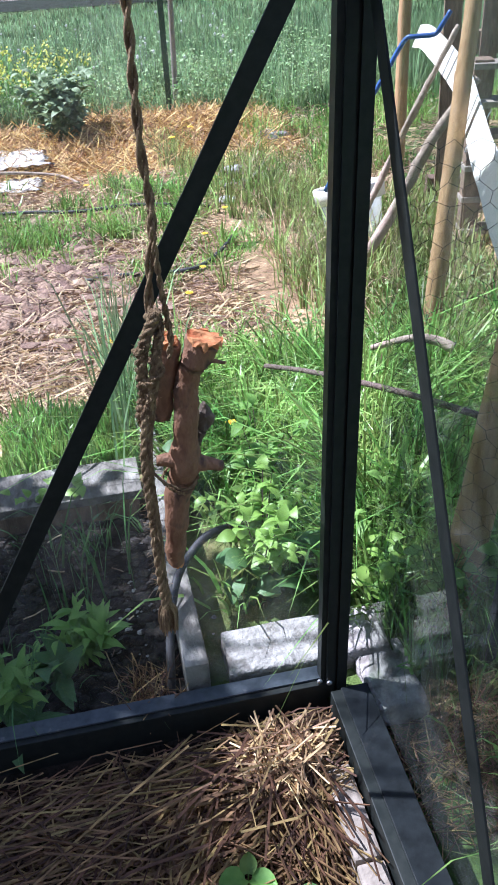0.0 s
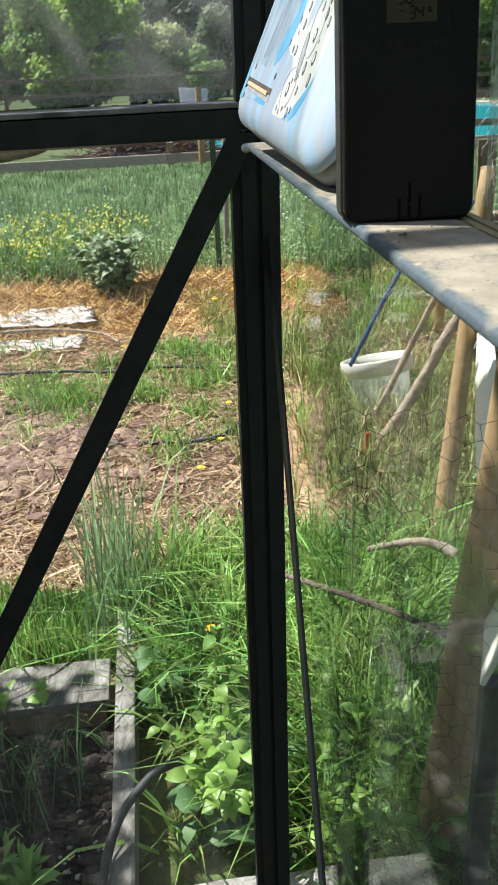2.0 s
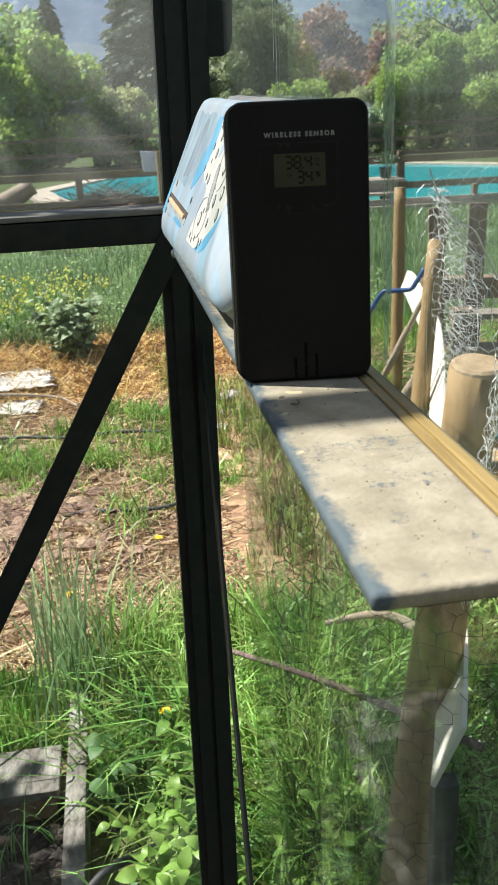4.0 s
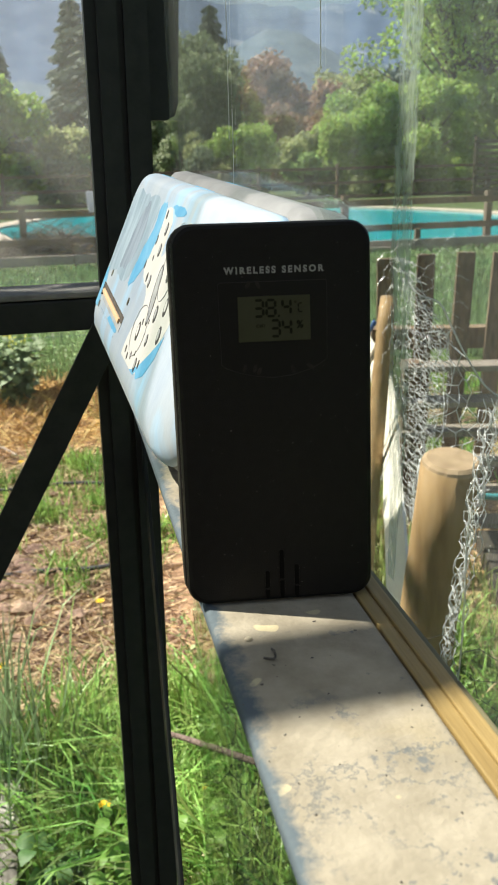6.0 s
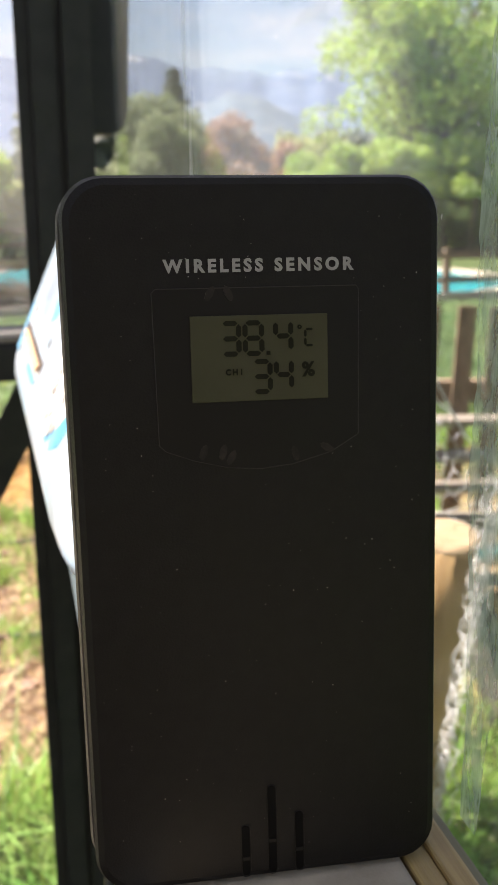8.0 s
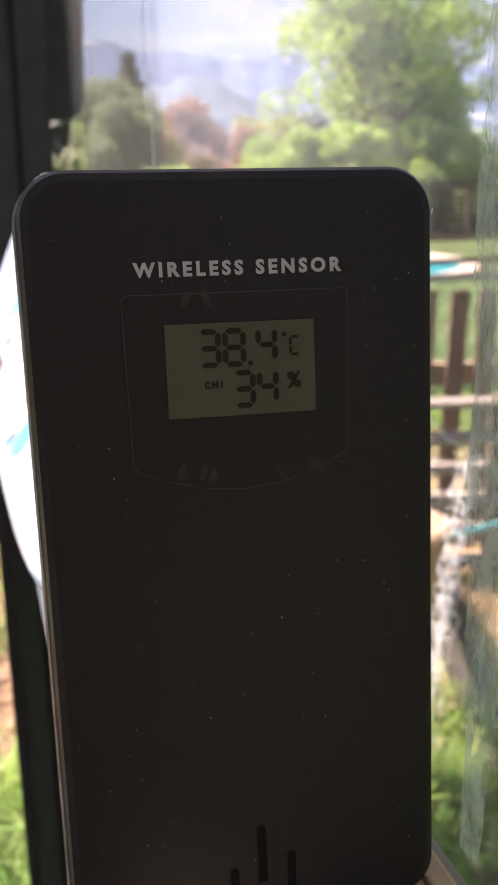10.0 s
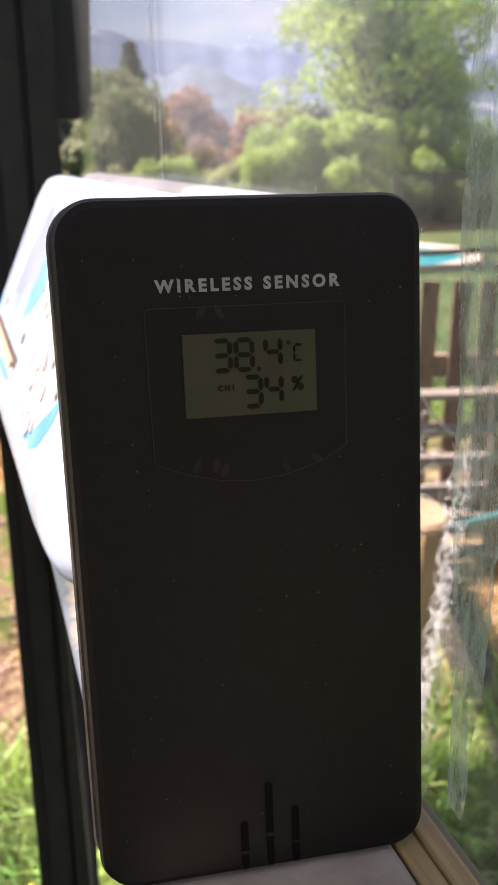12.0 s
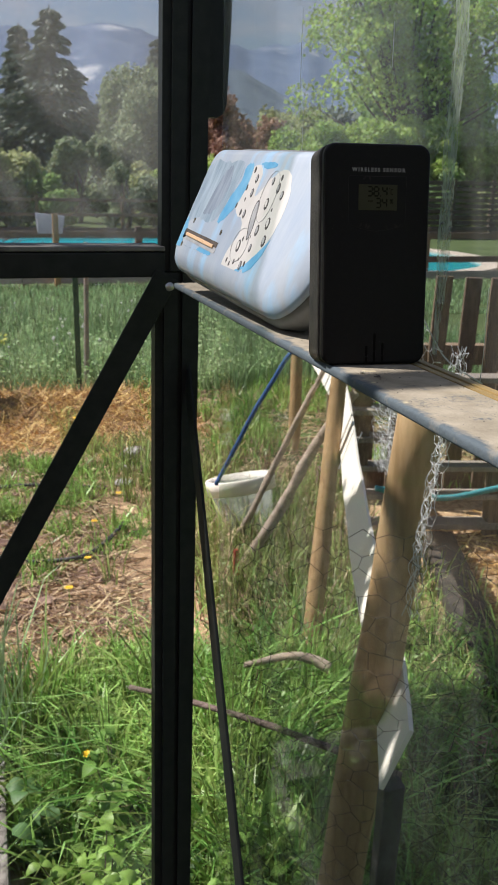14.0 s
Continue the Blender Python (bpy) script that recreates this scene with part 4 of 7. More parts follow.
for cy, cz, r in ((0.1034, 0.1106, 0.0030), (0.0916, 0.1039, 0.0042), (0.1057, 0.0962, 0.0030), (0.0892, 0.0927, 0.0042), (0.1121, 0.0813, 0.0028), (0.0859, 0.0759, 0.0040), (0.0952, 0.0767, 0.0030), (0.098, 0.087, 0.0020), (0.055, 0.1065, 0.0036), (0.0408, 0.1096, 0.0028),
                  (0.0393, 0.1018, 0.0046), (0.0274, 0.0972, 0.0040), (0.0492, 0.0894, 0.0052), (0.0447, 0.0696, 0.0050), (0.0301, 0.0762, 0.0052), (0.0234, 0.0637, 0.0050), (0.0684, 0.0521, 0.0056), (0.043, 0.0563, 0.0036), (0.0648, 0.0581, 0.0022), (0.0475, 0.0421, 0.0042),
                  (0.0638, 0.040, 0.0024), (0.0802, 0.0393, 0.0024), (0.077, 0.0296, 0.0034), (0.0719, 0.0375, 0.0022), (0.0407, 0.0443, 0.0026), (0.056, 0.046, 0.0016), (0.034, 0.086, 0.0016), (0.052, 0.064, 0.0015)):
    decal("spot", oval(cy, cz, r * 0.66, r * 0.95, -28), INK, front)
    if r > 0.0033:
        decal("spot_core", oval(cy + 0.0008, cz + 0.0004, r * 0.36, r * 0.60, -28), CREAM if r > 0.005 else GREYWASH, front, 0.0005)
decal("ink_ring", oval(0.0625, 0.0745, 0.0060, 0.0150, -24, 20), INK, front)
decal("ink_ring", oval(0.0622, 0.0745, 0.0048, 0.0135, -24, 20), GREYWASH, front, 0.0005)
for cy, cz, ry, rz, tilt in ((0.0665, 0.053, 0.016, 0.013, 10), (0.052, 0.092, 0.014, 0.020, -20)):
    pts = [(-0.0003, y + 0.004, z - 0.003) for y, z in oval(cy, cz, ry, rz, tilt, 40)]
    part("ink_line", tube(pts + pts[:1], 0.00016, 4), GREYWASH, front)
def top_patch(pts, rim, material):
    """A brushed splash on the tin's upper rim; pts in x, y."""
    bm = bmesh.new()
    bm.faces.new([bm.verts.new((x, y, float(np.interp(x, *zip(*rim))) + 0.0002)) for x, y in pts])
    r = bmesh.ops.extrude_face_region(bm, geom=bm.faces[:])
    bmesh.ops.translate(bm, vec=(0, 0, -0.001), verts=[v for v in r["geom"] if isinstance(v, bmesh.types.BMVert)])
    bmesh.ops.recalc_face_normals(bm, faces=bm.faces[:])
    part("splash", bm, material, front)


FRONT_RIM, BACK_RIM = ((0.0075, 0.127), (0.0135, 0.1275)), ((0.024, 0.1352), (0.036, 0.1372))
top_patch([(0.009, 0.215), (0.012, 0.225), (0.0135, 0.215), (0.0138, 0.195), (0.0125, 0.190)], FRONT_RIM, SKYBLUE)
top_patch([(0.009, 0.110), (0.012, 0.118), (0.0137, 0.105), (0.0138, 0.085), (0.0120, 0.090)], FRONT_RIM, SKYBLUE)
top_patch([(0.026, 0.120), (0.030, 0.128), (0.034, 0.110), (0.033, 0.092), (0.027, 0.098)], BACK_RIM, SKYBLUE)
decal("slot", [(0.2185, 0.0425), (0.2175, 0.0515), (0.1150, 0.0485), (0.1160, 0.0395)], GREYWASH, front, 0.0006)
# dark strip painted in for the shade inside the slot
decal("slot_shadow", [(0.2185, 0.0465), (0.2178, 0.0518), (0.1150, 0.0490), (0.1155, 0.0446)], SLOT_SHADE, front, 0.0008)
part("wooden_slip", box((-0.0004, 0.171, 0.0382), (0.0022, 0.086, 0.0030), 0.0006, pose(0, 0, 0, 1.6, 0, 0)), STICK, front, "pale wooden slip in the slot")
decal("slot_end", [(0.2185, 0.0428), (0.2178, 0.0508), (0.2105, 0.0470), (0.2105, 0.0440)], HOLE, front, 0.0008)
SCREW = mat("dull_brass_screw", (0.06, 0.05, 0.03), (0.18, 0.15, 0.09), 0.4, 0.6, 300)
for cy, cz in ((0.2047, 0.0604), (0.2128, 0.0374), (0.1204, 0.0575), (0.1254, 0.0310)):
    decal("screw", oval(cy, cz, 0.0022, 0.0024, -30), SCREW, front, 0.0006)
for row in range(3):
    for k in range(3 + row):
        y, z = 0.205 - 0.017 * k + 0.004 * row, 0.0365 - 0.0040 * row
        decal("print_bar", [(y, z), (y, z + 0.0009), (y - 0.012 + 0.004 * (k % 2), z + 0.0007), (y - 0.012 + 0.004 * (k % 2), z - 0.0002)], PALEBLUE, front, 0.0003)

# ---- the hanging rope and its branch ----
HY = 0.585
rope = thing("hanging_rope", "twisted brown hemp rope hanging with a looped frayed end", "rope")


def twisted(points, radius, strands=3, pitch=0.016):
    """Strands laid round a line."""
    pts = curve_pts(points, max(16, int(sum((Vector(b) - Vector(a)).length for a, b in zip(points, points[1:])) / 0.004)))
    bm = bmesh.new()
    run = 0.0
    offs = [[] for _ in range(strands)]
    for i, p in enumerate(pts):
        if i:
            run += (p - pts[i - 1]).length
        d = (pts[min(i + 1, len(pts) - 1)] - pts[max(i - 1, 0)]).normalized()
        u = d.cross(Vector((0.2, 0.95, 0.1))).normalized()
        v = d.cross(u)
        for s in range(strands):
            a = 2 * math.pi * (run / pitch + s / strands + 0.22 * noise.noise(p * 22))
            offs[s].append(p + (u * math.cos(a) + v * math.sin(a)) * radius * (0.56 + 0.09 * noise.noise(p * 70 + Vector((s * 3, 0, 0)))))
    for s, o in enumerate(offs):
        tube(o, [radius * (0.56 + 0.12 * noise.noise(p * 55 + Vector((0, s * 5, 0)))) for p in o], 6, bm)
    return bm


def at(pts, dy=0.0):
    """Places on the hanging plane from x, z."""
    return [(x, HY + dy, z) for x, z in pts]


part("upper_cord", twisted([(0.062, HY + 0.160, 2.28), (0.056, HY + 0.075, 1.74), (0.050, HY + 0.008, 1.30)] + at([(0.047, 1.214), (0.0458, 1.134), (0.048, 1.095), (0.0485, 1.075), (0.0436, 1.0466), (0.0385, 1.0055)]), 0.0033, 2, 0.05), ROPE, rope, smooth=True)
part("side_cord", twisted(at([(0.022, 1.33), (0.038, 1.26), (0.044, 1.242), (0.0470, 1.228), (0.0465, 1.19)], 0.002), 0.0022, 2, 0.03), ROPE, rope, smooth=True)
part("branch_cord", twisted(at([(0.0475, 1.085), (0.0476, 1.067), (0.0482, 1.046), (0.0498, 1.0214), (0.0515, 1.003), (0.0527, 0.985), (0.0500, 0.970)], -0.004), 0.0026, 2, 0.022), ROPE, rope, smooth=True)
part("knot", twisted([(0.0385, HY - 0.004, 1.004), (0.0426, HY - 0.008, 1.0086), (0.0338, HY - 0.010, 0.993), (0.0284, HY - 0.010, 0.9725), (0.0270, HY - 0.006, 0.9423), (0.0235, HY - 0.002, 0.922), (0.0255, HY + 0.004, 0.910)], 0.0050, 3, 0.022), ROPE, rope, smooth=True)
part("knot", twisted([(0.0430, HY + 0.002, 1.008), (0.0442, HY - 0.006, 0.994), (0.0400, HY - 0.012, 0.978), (0.0370, HY - 0.014, 0.962), (0.0330, HY - 0.012, 0.945), (0.0300, HY - 0.010, 0.928), (0.0275, HY - 0.008, 0.915)], 0.0046, 3, 0.020), ROPE, rope, smooth=True)
part("knot", twisted([(0.0250, HY + 0.006, 0.975), (0.0330, HY + 0.008, 0.966), (0.0420, HY - 0.014, 0.968), (0.0350, HY - 0.016, 0.958), (0.0260, HY - 0.010, 0.955)], 0.0036, 3, 0.018), ROPE, rope, smooth=True)
part("tail", twisted(at([(0.0285, 0.935), (0.0269, 0.919), (0.0231, 0.8895), (0.0220, 0.8547), (0.0226, 0.8175), (0.0221, 0.7857), (0.0226, 0.7484), (0.0238, 0.722)], -0.010), 0.0049, 4, 0.040), ROPE, rope, smooth=True)
part("binding", twisted([(0.026, HY - 0.010, 0.872), (0.034, HY - 0.014, 0.862), (0.0401, HY - 0.014, 0.8577), (0.0529, HY - 0.013, 0.8503), (0.0629, HY - 0.006, 0.8566), (0.058, HY + 0.010, 0.862), (0.044, HY + 0.008, 0.864), (0.034, HY - 0.004, 0.860), (0.040, HY - 0.013, 0.853), (0.053, HY - 0.013, 0.8465), (0.062, HY - 0.006, 0.852)], 0.0017, 2, 0.01), ROPE, rope, smooth=True)
random.seed(3)
bm = bmesh.new()
for k in range(70):
    a, r = random.uniform(0, 6.28), random.uniform(0.003, 0.0105)
    ey = HY - 0.010
    tube(curve_pts([(0.0236, ey, 0.732), (0.0238 + r * math.cos(a) * 0.8, ey + r * math.sin(a) * 0.8, 0.716), (0.0225 + r * math.cos(a) * 0.9, ey + r * math.sin(a) * 0.9, random.uniform(0.690, 0.702))], 5), random.uniform(0.0005, 0.0011), 4, bm)
part("frayed_end", bm, ROPE, rope)
bm = bmesh.new()
for k in range(220):
    z = random.uniform(0.73, 0.99)
    x = float(np.interp(z, (0.72, 0.748, 0.786, 0.855, 0.890, 0.940, 0.999), (0.0238, 0.0226, 0.0221, 0.0220, 0.0231, 0.0285, 0.036)))
    a = random.uniform(0, 6.28)
    d = Vector((math.cos(a), math.sin(a), random.uniform(-0.6, 0.6))) * random.uniform(0.007, 0.012)
    tube([(x, HY - 0.010, z), tuple(Vector((x, HY - 0.010, z)) + d)], 0.00022, 3, bm)
part("loose_fibres", bm, ROPE, rope)

wood = thing("hanging_branch", "cut red-brown forked branch tied in the rope", "branch")


def gnarled(points, radii, n=26, amp=0.0018, sides=14):
    pts = curve_pts(points, n)
    rad = [float(np.interp(i / (n - 1), np.linspace(0, 1, len(radii)), radii)) for i in range(n)]
    bm = tube(pts, rad, sides)
    for v in bm.verts:
        v.co += Vector((noise.noise(v.co * 60), noise.noise(v.co * 60 + Vector((7, 3, 1))), 0)) * amp + Vector((noise.noise(v.co * 170), noise.noise(v.co * 170 + Vector((2, 8, 4))), 0)) * amp * 0.5
    return bm


part("main_limb", gnarled(at([(0.0777, 0.9773), (0.0728, 0.9685), (0.0671, 0.9584), (0.0635, 0.947), (0.0615, 0.9366), (0.0595, 0.922), (0.0588, 0.9106), (0.0565, 0.895), (0.0557, 0.8835), (0.0534, 0.8649), (0.0500, 0.852)]),
                          [0.0142, 0.0128, 0.0112, 0.0102, 0.0098, 0.0098, 0.0104, 0.0100, 0.0116, 0.0140, 0.0100], 46, 0.0026), BRANCH, wood, smooth=True)
part("lower_limb", gnarled(at([(0.0520, 0.862), (0.0488, 0.8494), (0.0441, 0.8268), (0.0411, 0.7996), (0.0386, 0.7784), (0.0382, 0.7618)], 0.002), [0.0120, 0.0112, 0.0108, 0.0100, 0.0090, 0.0072], 30, 0.0024), BRANCH, wood, "shaded lower end", smooth=True)
part("side_limb", gnarled(at([(0.0513, 0.9758), (0.0477, 0.9558), (0.0431, 0.9339), (0.0385, 0.9120)], 0.010), [0.0098, 0.0096, 0.0092, 0.0098], 24, 0.0030), BRANCH, wood, smooth=True)
part("stub", gnarled(at([(0.0570, 0.868), (0.0680, 0.8660), (0.0760, 0.8635), (0.0848, 0.8595)], 0.0), [0.0090, 0.0070, 0.0054, 0.0044], 14, 0.0016, 10), BRANCH, wood, smooth=True)
part("stub", gnarled(at([(0.0500, 0.872), (0.0400, 0.8755), (0.0310, 0.8765)], -0.002), [0.0080, 0.0058, 0.0042], 14, 0.0016, 10), BRANCH, wood, smooth=True)
part("bark_flake", gnarled(at([(0.0640, 0.880), (0.0725, 0.895), (0.0762, 0.9065), (0.0766, 0.9185)], 0.010), [0.0044, 0.0064, 0.0068, 0.0018], 16, 0.0040, 9), BARK, wood, "dark torn bark")
part("twig", gnarled(at([(0.0760, 0.9670), (0.0861, 0.9616), (0.0935, 0.9593)], -0.004), [0.0034, 0.0018, 0.0011], 10, 0.0008, 6), BRANCH, wood, smooth=True)
for c, r, tilt in (((0.0790, HY, 0.9795), 0.0146, 14), ((0.0515, HY + 0.010, 0.978), 0.0100, 4), ((0.0381, HY + 0.002, 0.7608), 0.0062, 178)):
    bm = bmesh.new()
    bmesh.ops.create_cone(bm, cap_ends=True, segments=24, radius1=r * 0.96, radius2=r * 0.95, depth=0.004)
    bmesh.ops.subdivide_edges(bm, edges=bm.edges[:], cuts=3, use_grid_fill=True)
    for v in bm.verts:
        v.co.z += 0.0045 * noise.noise(v.co * 240 + Vector((c[0] * 90, 0, 0)))
        v.co.x += 0.0028 * noise.noise(v.co * 150)
        v.co.y += 0.0028 * noise.noise(v.co * 150 + Vector((5, 5, 5)))
    bmesh.ops.transform(bm, matrix=pose(*c, 0, tilt, 0), verts=bm.verts[:])
    part("cut_face", bm, CUT, wood, "splintered orange cut end")


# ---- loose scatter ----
# The same straw in a lighter colour, for the sunlit corner tuft
STRAW_LIT = mat("sunlit_straw", (0.42, 0.27, 0.13), (0.78, 0.56, 0.32), 0.75, 0, 25, island=0.5)

def straws(name, count, region, height, length, radius, material, label, category, seed, lift=0.35, keep_in=False, lie=None):
    """Loose stalks lying criss-cross; region(rnd) gives a place, height(x, y) the surface."""
    rnd = random.Random(seed)
    verts, faces = [], []
    for _ in range(count):
        x, y = region(rnd)
        n = rnd.uniform(*length)
        a, e = (rnd.uniform(0, math.pi) if lie is None or rnd.random() < 0.3 else rnd.gauss(*lie)), rnd.gauss(0, lift)
        d = Vector((math.cos(a) * math.cos(e), math.sin(a) * math.cos(e), math.sin(e)))
        bend = Vector((rnd.gauss(0, 0.12), rnd.gauss(0, 0.12), rnd.gauss(0, 0.08))) * n
        base = Vector((x, y, height(x, y) + abs(d.z) * n * 0.5 + rnd.uniform(0, 0.012)))
        r = rnd.uniform(*radius)
        pts = [base - d * n / 2, base + bend * 0.5, base + d * n / 2]
        u = d.cross(Vector((0, 0, 1)))
        u = (u.normalized() if u.length > 0.01 else Vector((1, 0, 0))) * r
        v = d.cross(u).normalized() * r
        i0 = len(verts)
        for p in pts:
            if keep_in:
                p = Vector((min(p.x, 0.303), min(p.y, 0.985), max(p.z, -0.052)))
            verts += [tuple(p + u), tuple(p - u * 0.5 + v * 0.87), tuple(p - u * 0.5 - v * 0.87)]
        for s in (0, 3):
            for k in range(3):
                faces.append((i0 + s + k, i0 + s + (k + 1) % 3, i0 + s + 3 + (k + 1) % 3, i0 + s + 3 + k))
    return tagged(new(name, soup(name, verts, faces, material)), label, category, kind="stuff")


def heap(x, y):
    return -0.047 + 0.055 * max(0, 1 - ((x - 0.21) ** 2 + (y - 0.87) ** 2) / 0.02) + 0.012 * noise.noise(Vector((x * 8, y * 8, 0)))


def bedding_spot(r):
    """Matted drifts with bare earth between them."""
    while True:
        x, y = r.uniform(-0.46, 0.27), 0.97 - abs(r.gauss(0, 0.22))
        if noise.noise(Vector((x * 5.5 + 3, y * 9, 2))) + 0.35 - 1.6 * max(0.0, 0.80 - y) * (1 if x > -0.02 else 0.4) > r.uniform(-0.15, 0.2):
            return x, y


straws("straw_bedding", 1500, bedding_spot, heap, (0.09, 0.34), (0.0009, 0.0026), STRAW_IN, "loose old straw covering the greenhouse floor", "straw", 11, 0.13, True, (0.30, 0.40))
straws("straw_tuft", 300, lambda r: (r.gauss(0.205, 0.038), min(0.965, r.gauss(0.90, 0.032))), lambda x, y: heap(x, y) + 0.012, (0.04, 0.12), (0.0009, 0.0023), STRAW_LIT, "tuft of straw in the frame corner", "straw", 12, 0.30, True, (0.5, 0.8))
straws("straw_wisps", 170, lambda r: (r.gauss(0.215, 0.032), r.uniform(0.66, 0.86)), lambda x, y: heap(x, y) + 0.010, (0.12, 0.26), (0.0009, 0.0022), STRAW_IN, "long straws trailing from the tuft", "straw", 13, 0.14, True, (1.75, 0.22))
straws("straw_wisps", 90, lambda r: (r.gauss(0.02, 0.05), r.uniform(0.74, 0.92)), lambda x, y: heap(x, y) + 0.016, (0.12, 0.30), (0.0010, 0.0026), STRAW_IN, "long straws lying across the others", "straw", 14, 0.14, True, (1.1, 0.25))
for nm, cy, ln in (("brick", 0.775, 0.17), ("brick", 0.60, 0.17)):
    b = solo(nm, box((0.283, cy, -0.022), (0.045, ln, 0.085), 0.006), BRICK, "pale worn brick beside the base rail", "brick", "bricks along the rail")

bm = bmesh.new()
for a, n, rise in ((190, 0.046, 0.5), (330, 0.042, 0.25), (75, 0.032, 0.8)):
    d = Vector((math.cos(radians(a)), math.sin(radians(a)), rise)).normalized()
    side = d.cross(Vector((0, 0, 1))).normalized()
    up = side.cross(d)
    rows = [[bm.verts.new(Vector((0.098, 0.714, 0.0)) + d * (0.006 + n * u) + side * w * n * 0.44 * math.sin(math.pi * min(1.0, 0.12 + u * 0.9)) ** 0.7 + up * (0.16 * n * abs(w) - 0.25 * n * u * u)) for w in (-1, -0.5, 0, 0.5, 1)] for u in (0, 0.2, 0.4, 0.6, 0.8, 1.0)]
    for ra, rb in zip(rows, rows[1:]):
        for k in range(4):
            bm.faces.new((ra[k], ra[k + 1], rb[k + 1], rb[k]))
    tube([(0.098, 0.714, -0.06), (0.098, 0.714, -0.008), tuple(Vector((0.098, 0.714, 0.0)) + d * 0.012)], 0.0012, 6, bm)
solo("seedling", bm, LEAF, "fresh green seedling between the floor straw", "plant", smooth=True)

# ---- close to the glass, outside ----
bm = box((0.30, 1.125, 0.015), (0.315, 0.115, 0.075), 0.010, seg=3)
bmesh.ops.subdivide_edges(bm, edges=[e for e in bm.edges if e.calc_length() > 0.03], cuts=5, use_grid_fill=True)
for v in bm.verts:
    v.co += Vector((noise.noise(v.co * 25), noise.noise(v.co * 25 + Vector((5, 0, 0))), noise.noise(v.co * 30 + Vector((0, 9, 0))))) * 0.004
solo("concrete_block", bm, CHALK, "chalky white concrete block against the base rail", "block", smooth=True)
bm = box((0.435, 1.02, 0.005), (0.10, 0.16, 0.06), 0.012, seg=3)
bmesh.ops.subdivide_edges(bm, edges=[e for e in bm.edges if e.calc_length() > 0.03], cuts=4, use_grid_fill=True)
for v in bm.verts:
    v.co += Vector((noise.noise(v.co * 22), noise.noise(v.co * 22 + Vector((5, 0, 0))), noise.noise(v.co * 30 + Vector((0, 9, 0))))) * 0.008
solo("broken_block", bm, CHALK, "rough broken piece of white concrete at the corner", "block", smooth=True)

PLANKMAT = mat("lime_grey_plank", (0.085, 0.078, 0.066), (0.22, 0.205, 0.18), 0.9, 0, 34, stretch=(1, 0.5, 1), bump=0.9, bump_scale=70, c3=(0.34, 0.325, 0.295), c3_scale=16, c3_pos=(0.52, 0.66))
slab = thing("bed_edging_board", "sun-bleached flat board edging the raised bed", "board")
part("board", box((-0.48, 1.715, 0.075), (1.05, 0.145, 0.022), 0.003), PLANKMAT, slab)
# darker wood on this side stands in for its shade
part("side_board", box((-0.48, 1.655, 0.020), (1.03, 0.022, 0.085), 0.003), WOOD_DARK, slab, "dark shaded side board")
solo("edging_plank", box((0.083, 1.51, 0.045), (0.044, 0.90, 0.115), 0.006), PLANKMAT, "pale grey timber plank set on edge beside the bed", "plank")
hose = thing("garden_hose", "black garden hose bending out of the bed", "hose")
part("pipe", tube(curve_pts([(0.235, 1.42, 0.12), (0.215, 1.375, 0.150), (0.165, 1.345, 0.165), (0.128, 1.32, 0.158), (0.078, 1.25, 0.145), (0.048, 1.16, 0.10), (0.035, 1.10, 0.03), (0.03, 1.08, -0.03)], 40), 0.0085, 10), PIPE, hose, smooth=True)


def ground_at(x, y):
    return ground_z(x, y)


# ---- grass, in one piece for each stretch ----
def blades(name, count, place, tall, wide, material, label, seed, droop=0.5):
    rnd = random.Random(seed)
    verts, faces = [], []
    for _ in range(count):
        x, y, k, *way = place(rnd)
        h = rnd.uniform(*tall) * k
        w = rnd.uniform(*wide)
        a, tip = rnd.uniform(0, 6.283), (way[0] + rnd.gauss(0, 0.5) if way else rnd.uniform(0, 6.283))
        lean = abs(rnd.gauss(0, droop)) * h
        z0 = ground_at(x, y) - 0.01
        u, v = math.cos(a) * w, math.sin(a) * w
        lx, ly = math.cos(tip) * lean, math.sin(tip) * lean
        i = len(verts)
        verts += [(x - u, y - v, z0), (x + u, y + v, z0), (x - u * 0.9 + lx * 0.25, y - v * 0.9 + ly * 0.25, z0 + h * 0.5), (x + u * 0.9 + lx * 0.25, y + v * 0.9 + ly * 0.25, z0 + h * 0.5),
                  (x - u * 0.55 + lx * 0.62, y - v * 0.55 + ly * 0.62, z0 + h * 0.82), (x + u * 0.55 + lx * 0.62, y + v * 0.55 + ly * 0.62, z0 + h * 0.82), (x + lx, y + ly, z0 + h * (1.0 - 0.25 * min(1, lean / h)))]
        faces += [(i, i + 1, i + 3, i + 2), (i + 2, i + 3, i + 5, i + 4), (i + 4, i + 5, i + 6)]
    return tagged(new(name, soup(name, verts, faces, material)), label, "grass", kind="stuff")


def clumped(x0, x1, y0, y1, scale=3.0, least=-0.15, edge=0.0):
    def place(rnd):
        while True:
            x, y = rnd.uniform(x0, x1), rnd.uniform(y0, y1)
            v = noise.noise(Vector((x * scale, y * scale, 3.7)))
            if v > least:
                return x + rnd.gauss(0, edge), y + rnd.gauss(0, edge), 0.7 + 0.6 * min(1.0, v - least)
    return place


